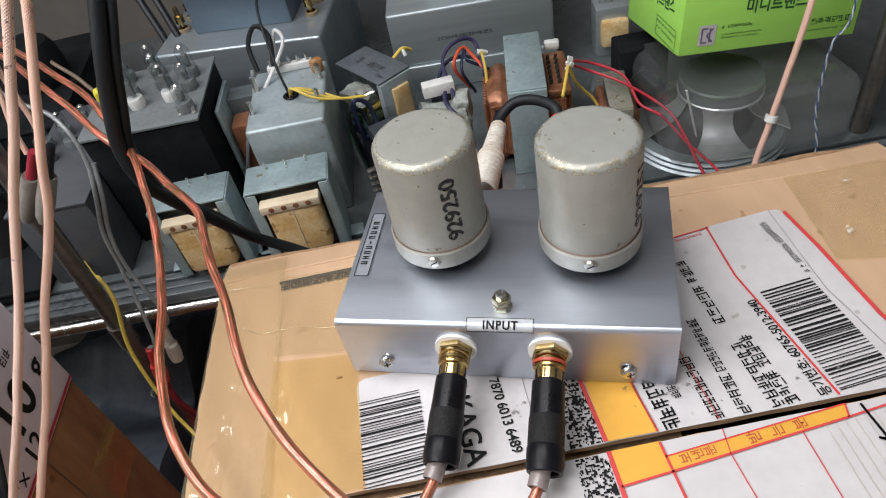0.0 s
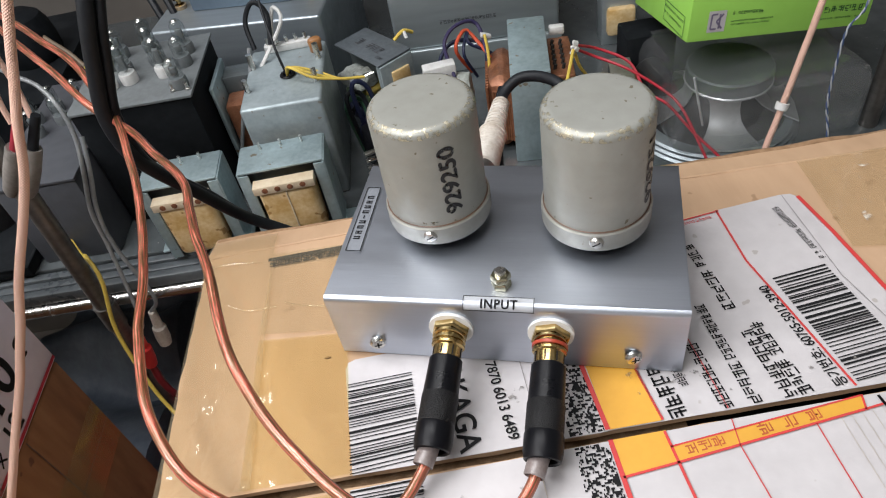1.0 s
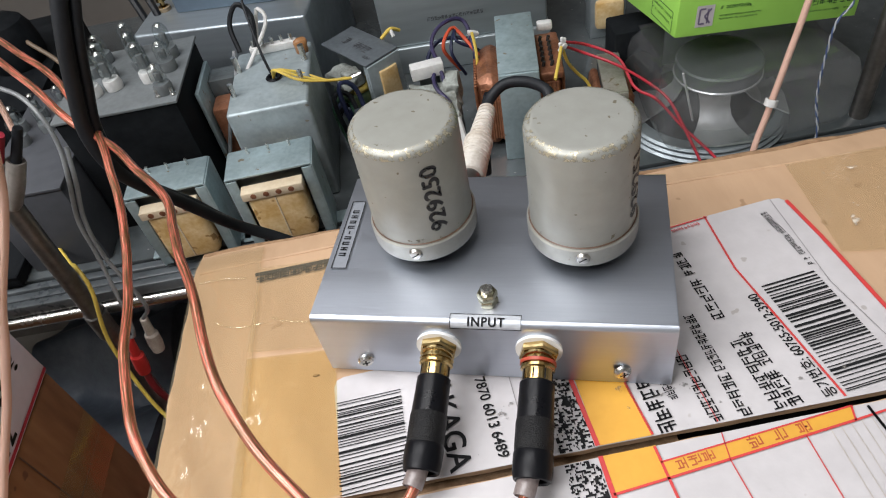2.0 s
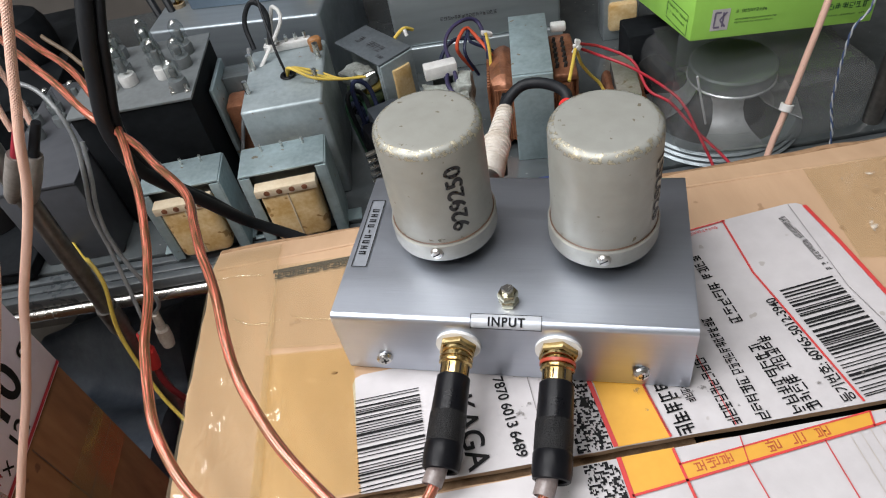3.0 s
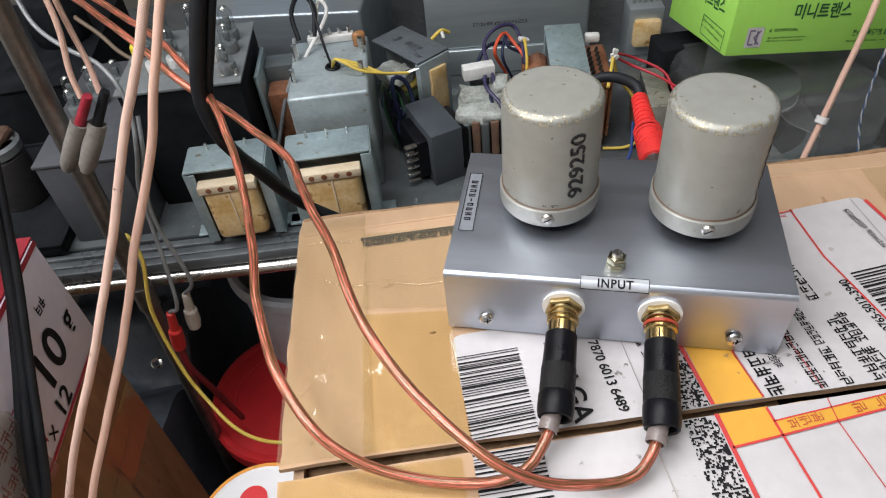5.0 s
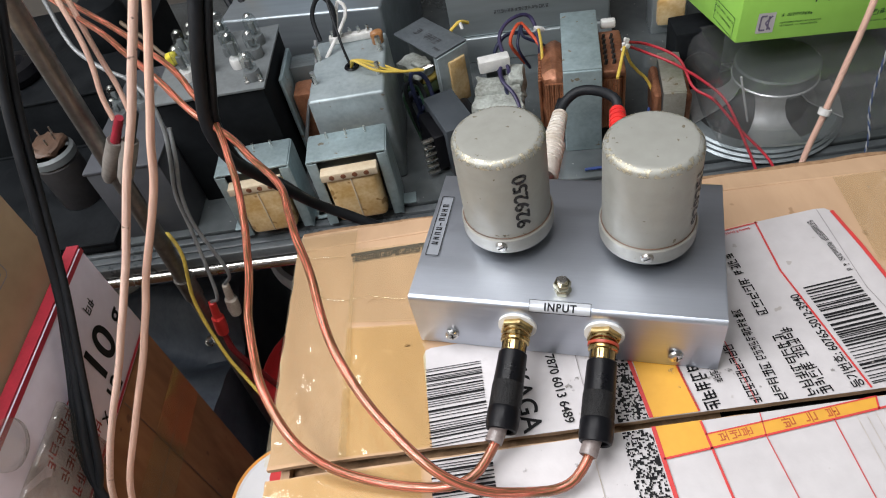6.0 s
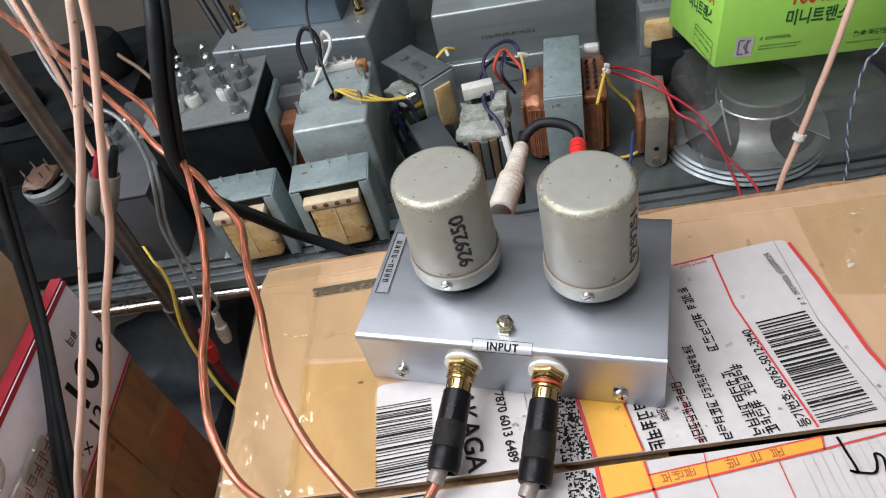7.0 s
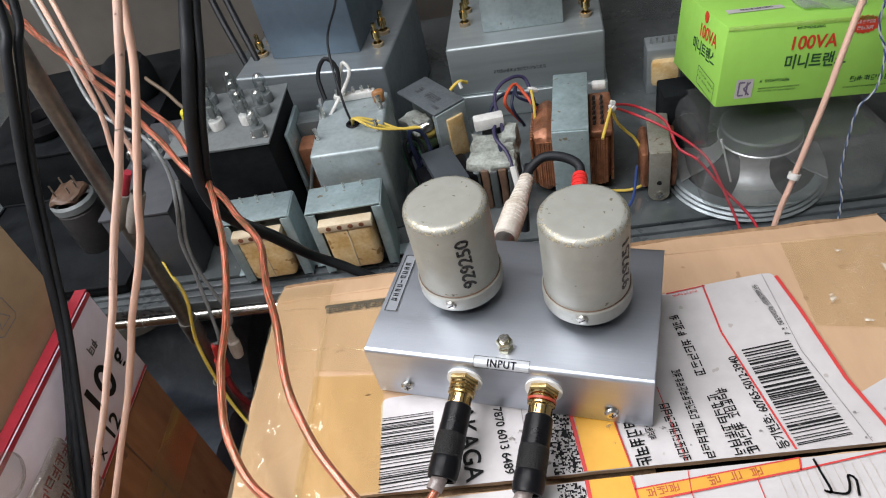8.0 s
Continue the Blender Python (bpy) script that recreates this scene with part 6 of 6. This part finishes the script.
part("band", lathe(B(), [(0.0195, 0.052), (0.0225, 0.054), (0.0228, 0.061), (0.0205, 0.064)], None, 40), PLATE, t, "grimy grey band")
part("wound_top", lump(-0.016, 0.016, -0.016, 0.016, 0.063, 0.072, 0.004, 0.004, 110, 8), mat("dark_brown_winding", (0.070, 0.042, 0.030), (0.12, 0.07, 0.045), 0.4, 0, 90), t, "brown wound top")
for k in range(6):
    part("pin", rod(B(), (0.013 * math.cos(k * 1.1), 0.013 * math.sin(k * 1.1), 0.074), (0.013 * math.cos(k * 1.1), 0.013 * math.sin(k * 1.1), 0.081), 0.0009, segs=8), STEEL, t)
single("beige_block", lump(-0.012, 0.012, -0.012, 0.012, 0, 0.040, 0.005, 0.003, 60, 5), BOBBIN, at(-0.318, 0.480, 15), "beige waxed coil block on the shelf", "coil")
single("paper_roll", lathe(B(), [(0, 0), (0.011, 0), (0.011, 0.030), (0.009, 0.032), (0, 0.032)], None, 28), FELT, at(-0.345, 0.492, 0), "grimy pale paper roll on the shelf", "roll")

for k in range(2):
    cable("far_cable", [R(-0.330 + 0.016 * k, 0.62, 0.06), R(-0.300 + 0.016 * k, 0.565, -0.02), R(-0.275 + 0.014 * k, 0.525, -0.075), R(-0.262 + 0.014 * k, 0.505, -0.15)], 0.0038, CABLE, "black cable behind the tube amplifier", "far cables", 8)
cable("black_wire", [R(-0.136, 0.374, -0.071), R(-0.142, 0.388, -0.045), R(-0.150, 0.430, -0.010), R(-0.142, 0.480, 0.010), R(-0.130, 0.52, 0.060)], 0.0012, CABLE, "thin black wire rising from the grommet", "transformer wires", 8)
for k, mt in enumerate((YELLOWCABLE, WHITECABLE)):
    cable("wire_end", [R(-0.046 + 0.010 * k, 0.452 + 0.006 * k, -0.096), R(-0.036, 0.456, -0.090), R(-0.028 - 0.006 * k, 0.462 - 0.010 * k, -0.096)], 0.0018, mt, "loose crossed wire end", "wire ends", 8)
for k in range(5):
    rng = random.Random(70 + k)
    u, v = -0.090 + 0.012 * rng.random(), 0.362 + 0.03 * rng.random()
    cable("loose_wire", [R(u, v, -0.166), R(u - 0.008, v + 0.008, -0.140 + 0.01 * k), R(u + 0.006, v + 0.014, -0.130 + 0.006 * k), R(u + 0.012, v - 0.004, -0.150), R(u + 0.004, v - 0.014, -0.166)], 0.0022, (DARKBLUE, CABLE, GREENCABLE, CABLE, DARKBLUE)[k], "dark loose wire bundled between transformers", "loose wires", 8)

# ---- speaker under the green box ----
spk = thing("loudspeaker", at(0.226, 0.347, 0), "loudspeaker lying face down, grey frame and magnet", "loudspeaker")
for k in range(3):
    r = 0.0725 - 0.002 * k
    part("frame_ring", lathe(B(), [(0.056, 0.004 * k), (r - 0.001, 0.004 * k), (r, 0.0016 + 0.004 * k), (r - 0.002, 0.0032 + 0.004 * k), (0.056, 0.0034 + 0.004 * k)], None, 72), SPKGREY, spk, "pale metal frame ring")
part("cone_back", lathe(B(), [(0.062, 0.0105), (0.046, 0.013), (0.030, 0.022), (0.021, 0.034), (0.020, 0.041)], pose(0.004, 0, 0), 60), mat("black_paper_cone", (0.020, 0.021, 0.022), (0.032, 0.033, 0.034), 0.6, 0, 40), spk, "black paper cone")


def basket_arm(turn):
    """A pressed steel spoke that flares from the magnet down to the frame."""
    bm = B()
    rows = []
    for rad, z, half in ((0.0270, 0.0415, 0.0150), (0.0275, 0.0340, 0.0125), (0.0300, 0.0270, 0.0120), (0.0360, 0.0205, 0.0130), (0.0450, 0.0162, 0.0165), (0.0560, 0.0138, 0.0220), (0.0650, 0.0125, 0.0280)):
        rows.append([bm.verts.new((rad - 0.10 * abs(s) * half, s * half, z)) for s in (-1, -0.5, 0, 0.5, 1)])
    for p, q in zip(rows[:-1], rows[1:]):
        for k in range(4):
            bm.faces.new((p[k], q[k], q[k + 1], p[k + 1]))
    r = bmesh.ops.extrude_face_region(bm, geom=bm.faces[:])
    bmesh.ops.translate(bm, vec=(-0.0008, 0, -0.0008), verts=[g for g in r["geom"] if isinstance(g, bmesh.types.BMVert)])
    bm.transform(pose(0.004, 0, 0, 0, 0, turn))
    return part("basket_arm", bm, SPOKE, spk, "bright pressed steel spoke")


SPOKE = mat("bright_pressed_steel", (0.60, 0.61, 0.62), (0.42, 0.43, 0.44), 0.32, 0.65, 30)
for k in range(4):
    basket_arm(-100 + 90 * k)
part("magnet_rim", lathe(B(), [(0.030, 0.0408), (0.0362, 0.0412), (0.0366, 0.0424), (0.0355, 0.0432)], pose(0.010, 0, 0), 48), SPOKE, spk, "bright lower magnet plate")
part("magnet", lathe(B(), [(0.020, 0.041), (0.034, 0.041), (0.0355, 0.043), (0.0355, 0.054), (0.034, 0.0555), (0, 0.0555)], pose(0.010, 0, 0), 48), MAGNET, spk, "round grey magnet")
cb = thing("plastic_case", at(0.190, 0.295, 0, SHELF_Z + 0.0125), "clear plastic case over the loudspeaker", "case")
part("clear_cover", lump(-0.020, 0.128, -0.022, 0.100, 0.0045, 0.0610, 0.012, 0.0060, 26, 5), CLEARBOX, cb, "crumpled clear plastic cover")
# thin pale rod drawn for the glint along the fold
part("corner_glint", rod(B(), (-0.0055, 0, 0.070), (0.0067, 0, 0.023), 0.0009, segs=10), GLINTEDGE, cb, "folded plastic edge with its glint painted whitish")

# ---- green transformer carton ----
GW, GD, GH = 0.148, 0.103, 0.066
gm = ROOM @ pose(0.181, 0.310, -0.0655, -8, 7, 4.5)
green = thing("green_carton", gm, "bright green printed transformer carton", "carton")
part("carton_body", box(B(), 0, GW, 0, GD, 0, GH, 0.0010), GREENBOX, green, "bright green printed card")
FACE = pose(0, -0.0004, 0, 90, 0, 0)
SIDE = Matrix(((0, 0, -1, -0.0004), (-1, 0, 0, GD), (0, 1, 0, 0), (0, 0, 0, 1)))
text("lettering", "100VA", 0.0150, REDPRINT, FACE @ Matrix.Translation((0.051, 0.044, 0)), green, squash=0.92, bold=0.0003)
text("lettering", "미니트랜스", 0.0130, DARKGREEN, FACE @ Matrix.Translation((0.050, 0.029, 0)), green, squash=0.85, bold=0.0003)
text("lettering", "100VA", 0.0150, REDPRINT, SIDE @ Matrix.Translation((0.050, 0.044, 0)), green, squash=0.9, bold=0.0003)
text("lettering", "미니트랜스", 0.0125, DARKGREEN, SIDE @ Matrix.Translation((0.040, 0.030, 0)), green, squash=0.85, bold=0.0003)
bm = B()
quad(bm, (0.0145, 0.0065), (0.0285, 0.0065), (0.0285, 0.0225), (0.0145, 0.0225), z=0)
bm.transform(FACE)
sq = part("white_square", bm, PAPER, green, "white printed square")
bm = B()
for a, b in (((0.0170, 0.0090), (0.0170, 0.0200)), ((0.0170, 0.0200), (0.0215, 0.0200)), ((0.0170, 0.0090), (0.0215, 0.0090)), ((0.0235, 0.0090), (0.0235, 0.0200)), ((0.0210, 0.0145), (0.0260, 0.0200)), ((0.0210, 0.0145), (0.0260, 0.0090))):
    line(bm, a, b, 0.0014, 0.0003)
bm.transform(FACE)
part("mark", bm, mat("violet_grey_ink", (0.20, 0.17, 0.26), None, 0.6), sq)
bm = blocks(B(), (0.033, 0.0185), (0.058, 0.0185), 0.0024, 11, 12, 0)
blocks(bm, (0.033, 0.013), (0.067, 0.013), 0.0012, 22, 13, 0)
blocks(bm, (0.033, 0.0105), (0.064, 0.0105), 0.0012, 22, 14, 0)
blocks(bm, (0.108, 0.0125), (0.142, 0.0125), 0.0048, 6, 15, 0)
blocks(bm, (0.104, 0.0075), (0.140, 0.0075), 0.0012, 22, 16, 0)
blocks(bm, (0.054, 0.0600), (0.077, 0.0600), 0.0022, 9, 17, 0)
bm.transform(FACE)
part("small_print", bm, DARKGREEN, green, kind="stuff")
bm = B()
f = bm.faces.new([bm.verts.new((0.108 + (0.0125 if k % 2 else 0.0112) * math.cos(k * math.pi / 18), 0.0595 + (0.0075 if k % 2 else 0.0066) * math.sin(k * math.pi / 18), 0)) for k in range(36)])
bm.transform(FACE)
star = part("red_badge", bm, REDPRINT, green, "red badge")
bm = blocks(blocks(B(), (0.100, 0.0605), (0.116, 0.0605), 0.0026, 6, 18, 0.0003), (0.102, 0.0555), (0.115, 0.0555), 0.0030, 4, 19, 0.0003)
bm.transform(FACE)
part("badge_print", bm, PAPER, star, kind="stuff")
bm = B()
for a, b in (((0.060, 0.0055), (0.096, 0.0020)), ((0.096, 0.0020), (0.096, 0.0175)), ((0.096, 0.0175), (0.060, 0.0205)), ((0.060, 0.0205), (0.060, 0.0055))):
    line(bm, a, b, 0.0006, 0.0002)
bm.transform(SIDE)
part("printed_frame", bm, DARKGREEN, green)
part("lid_flap", box(B(), 0.0008, GW - 0.0008, -0.0004, 0.0002, GH - 0.0030, GH + 0.0003, 0.0001), mat("worn_green_edge", (0.46, 0.72, 0.20), (0.36, 0.64, 0.09), 0.4, 0, 60), green, "pale worn fold of the lid")
part("clear_wrap", lump(0.070, 0.120, 0.020, 0.085, GH + 0.0004, GH + 0.006, 0.002, 0.003, 45, 3), CLEARFILM, green, "crumpled clear film on the lid")
bm = lathe(B(), [(0, 0), (0.0048, 0)], SIDE @ pose(0.062, 0.062, 0.0002) @ Matrix.Diagonal((0.8, 1, 1, 1)), 24)
part("red_badge", bm, REDPRINT, green)
bm = blocks(B(), (0.060, 0.016), (0.094, 0.012), 0.0018, 14, 20, 0)
blocks(bm, (0.060, 0.011), (0.094, 0.007), 0.0018, 14, 21, 0)
bm.transform(SIDE)
part("small_print", bm, DARKGREEN, green, kind="stuff")
bm = B()
quad(bm, (0.012, 0.030, GH + 0.0006), (0.060, 0.034, GH + 0.0006), (0.060, 0.042, GH + 0.0006), (0.013, 0.039, GH + 0.0006))
tp = part("top_sticker", bm, PAPER, green, "white strip on the lid")
part("sticker_print", blocks(B(), (0.024, 0.034), (0.052, 0.0365), 0.0035, 7, 33, GH + 0.0009), INK, tp)

# ---- left foreground: printed carton, cartons, cloth and buckets ----
PX = Vector((-0.266, 0.964, 0)).normalized()
PN = PX.cross(Vector((0, 0, 1)))
PM = Matrix(((PX.x, 0, PN.x, -0.355), (PX.y, 0, PN.y, 0.0845), (0, 1, 0, -0.054), (0, 0, 0, 1)))  # x along the panel, y up, z out
bag = thing("printed_carton", PM, "white printed food carton with red edges", "carton")
part("panel", box(B(), -0.30, 0, -0.098, 0, -0.012, 0, 0.0015), BAGWHITE, bag, "white printed panel")
bm = B()
line(bm, (-0.30, -0.002), (0.0, -0.002), 0.004, 0.0004)
line(bm, (-0.30, -0.0945), (-0.001, -0.0945), 0.003, 0.0004)
part("red_edge", bm, BAGRED, bag, "red printed edge")
part("red_top", box(B(), -0.30, 0.001, 0.0, 0.0015, -0.010, -0.001), BAGRED, bag)
text("lettering", "10", 0.041, INK, Matrix.Translation((-0.074, -0.070, 0.0005)), bag, bold=0.0009, squash=0.98)
text("lettering", "g", 0.027, INK, Matrix.Translation((-0.0235, -0.066, 0.0005)), bag, bold=0.0005, squash=0.9)
text("lettering", "12", 0.021, INK, Matrix.Translation((-0.078, -0.0905, 0.0005)), bag, bold=0.0004)
bm = line(B(), (-0.094, -0.089), (-0.087, -0.081), 0.0015, 0.0005)
line(bm, (-0.094, -0.081), (-0.087, -0.089), 0.0015, 0.0005)
part("times_mark", bm, INK, bag)
part("small_mark", blocks(B(), (-0.038, -0.033), (-0.024, -0.033), 0.009, 2, 4, 0.0005), INK, bag)
part("red_print", blocks(blocks(blocks(B(), (-0.146, -0.052), (-0.088, -0.052), 0.011, 7, 6, 0.0005), (-0.148, -0.068), (-0.092, -0.068), 0.011, 6, 9, 0.0005), (-0.150, -0.084), (-0.096, -0.084), 0.010, 7, 10, 0.0005), stamped("smudged_red_ink", (0.40, 0.025, 0.04), 0.34, 120, 0.3), bag, "smudged red print", "stuff")
part("film_strip", lump(-0.190, -0.108, -0.094, -0.030, 0.0006, 0.0050, 0.0012, 0.0034, 75, 8), CRINKLED, bag, "crumpled clear film over the print")
part("plastic_cap", lathe(B(), [(0, 0.0090), (0.0060, 0.0086), (0.0115, 0.0066), (0.0140, 0.0040), (0.0152, 0.0036), (0.0156, 0.0008)], pose(-0.150, -0.006, 0.0005), 36), CRINKLED, bag, "milky round plastic cap")
bc = thing("brown_carton", PM, "orange-brown cardboard carton standing on the floor", "carton")
part("panel", box(B(), -0.34, -0.001, FLOOR_Z + 0.054, -0.0985, -0.26, -0.0005, 0.003), ORANGECARD, bc, "orange-brown cardboard panel")
bm = B()
quad(bm, (-0.34, -0.150, 0.0006), (-0.004, -0.150, 0.0006), (-0.004, -0.200, 0.0006), (-0.34, -0.200, 0.0006))
part("packing_tape", bm, TAPE_YELLOWED, bc, "strip of packing tape")
part("seam", line(line(B(), (-0.338, -0.176), (-0.004, -0.176), 0.0012, 0.0004), (-0.070, -0.100), (-0.066, -0.60), 0.0012, 0.0004), BROWNCOIL, bc, "dark folded seam")
part("top_flap", box(B(), -0.338, -0.003, -0.0990, -0.0955, -0.25, -0.013, 0.001), ORANGECARD, bc, "folded top flap")

tc = thing("tan_carton", PM, "tan cardboard carton with an outlined mark", "carton")
part("panel", box(B(), -0.32, -0.008, -0.098, 0.105, -0.26, -0.0135, 0.003), TAN, tc, "tan cardboard panel")
bm = B()
hx = [(-0.0685, 0.0330), (-0.0515, 0.0330), (-0.0490, 0.0355), (-0.0490, 0.0505), (-0.0515, 0.0530), (-0.0685, 0.0530), (-0.0710, 0.0505), (-0.0710, 0.0355), (-0.0685, 0.0330)]
tri_mark = [(-0.0660, 0.0375), (-0.0540, 0.0375), (-0.0600, 0.0480), (-0.0660, 0.0375)]
for a, b in list(zip(hx[:-1], hx[1:])) + list(zip(tri_mark[:-1], tri_mark[1:])):
    line(bm, a, b, 0.0008, -0.0130)
part("outline_mark", bm, GREYINK, tc, "dark outlined printed mark")

# cloth heap under the shelf
bm = B()
bmesh.ops.create_grid(bm, x_segments=60, y_segments=60, size=0.5)
for v in bm.verts:
    p = Vector((v.co.x * 0.24, v.co.y * 0.44, 0))
    fold = 0.028 * math.sin(p.y * 38 + 2.2 * noise.noise(p * 9)) + 0.03 * noise.noise(p * 7)
    edge = max(abs(v.co.x), abs(v.co.y)) * 2
    v.co = (p.x, p.y, 0.34 + fold - (0.33 * max(0, edge - 0.8) / 0.2 if edge > 0.8 else 0))
cl = thing("cloth_bag", ROOM @ pose(-0.482, 0.40, FLOOR_Z), "dark blue cloth bag heaped on the floor", "bag")
part("bag_cloth", bm, FABRIC, cl, "creased dark blue cloth")
part("eyelet", lathe(B(), [(0.0030, 0), (0.0062, 0.001), (0.0068, 0.0018), (0.0056, 0.0026), (0.0030, 0.002)], pose(0.078, -0.063, -0.399 - FLOOR_Z, 25, 10, 0), 28), STEEL, cl, "metal eyelet")
single("maroon_cloth", box(B(), -0.42, -0.26, 0.10, 0.22, FLOOR_Z, -0.50, 0.02, segs=4), MAROON, ROOM, "dark maroon cloth bundle on the floor", "cloth")


def bucket(name, u, v, z_rim, r, h, material, label, lip=0.006):
    t = thing(name, ROOM @ pose(u, v, z_rim - h), label, "bucket")
    part("pail", lathe(B(), [(0, 0), (r * 0.78, 0), (r * 0.985, h), (r * 0.955, h), (r * 0.75, 0.006), (0, 0.006)], None, 56), material, t)
    part("rim", lathe(B(), [(r * 0.95, h - 0.001), (r * 0.96, h + 0.004), (r + lip * 0.4, h + 0.004), (r + lip, h), (r + lip, h - 0.010), (r * 0.98, h - 0.010)], None, 56), material, t)
    return t


bucket("red_bucket", -0.255, 0.300, -0.45, 0.083, -0.45 - FLOOR_Z, BUCKETRED, "red plastic bucket on the floor")
cover = thing("bucket_lid", ROOM @ pose(-0.255, 0.300, -0.444), "red plastic lid on the bucket", "lid")
part("lid_face", lathe(B(), [(0, 0.010), (0.060, 0.010), (0.0605, 0.0107), (0.063, 0.0107), (0.0635, 0.010), (0.080, 0.010)], None, 56), BUCKETRED, cover, "flat red lid face")
part("lid_rim", lathe(B(), [(0.080, 0.010), (0.082, 0.0112), (0.088, 0.0112), (0.091, 0.008), (0.091, -0.010)], None, 56), BUCKETRED, cover, "rounded red lid rim")
bucket("grey_bucket", -0.212, 0.400, -0.300, 0.086, -0.30 - FLOOR_Z, GREYBUCKET, "grey plastic bucket under the shelf")

stand = thing("low_table", ROOM, "plain low wooden table under the carton", "table")
part("tabletop", box(B(), -0.250, 0.25, -0.20, 0.095, -0.325, -0.3005, 0.003), TAN, stand)
for u in (-0.235, 0.235):
    for v in (-0.185, 0.08):
        part("leg", box(B(), u - 0.014, u + 0.014, v - 0.014, v + 0.014, FLOOR_Z, -0.325, 0.002), TAN, stand)
jar = thing("white_jar", ROOM @ pose(-0.200, 0.036, -0.300), "white tub with an orange-rimmed lid", "tub")
part("tub", lathe(B(), [(0, 0), (0.038, 0), (0.041, 0.004), (0.041, 0.090)], None, 48), WHITELID, jar)
lid = part("lid", lathe(B(), [(0.044, 0.085), (0.0445, 0.096), (0.043, 0.0995), (0.0405, 0.0995)], None, 56), ORANGELID, jar, "orange lid rim")
part("lid_face", lathe(B(), [(0.0405, 0.0995), (0.039, 0.0985), (0, 0.0985)], None, 56), WHITELID, lid, "white lid face")
part("round_mark", lathe(B(), [(0.0095, 0.0990), (0, 0.0990)], pose(-0.0065, 0.018, 0), 32), BUCKETRED, lid, "red round mark")
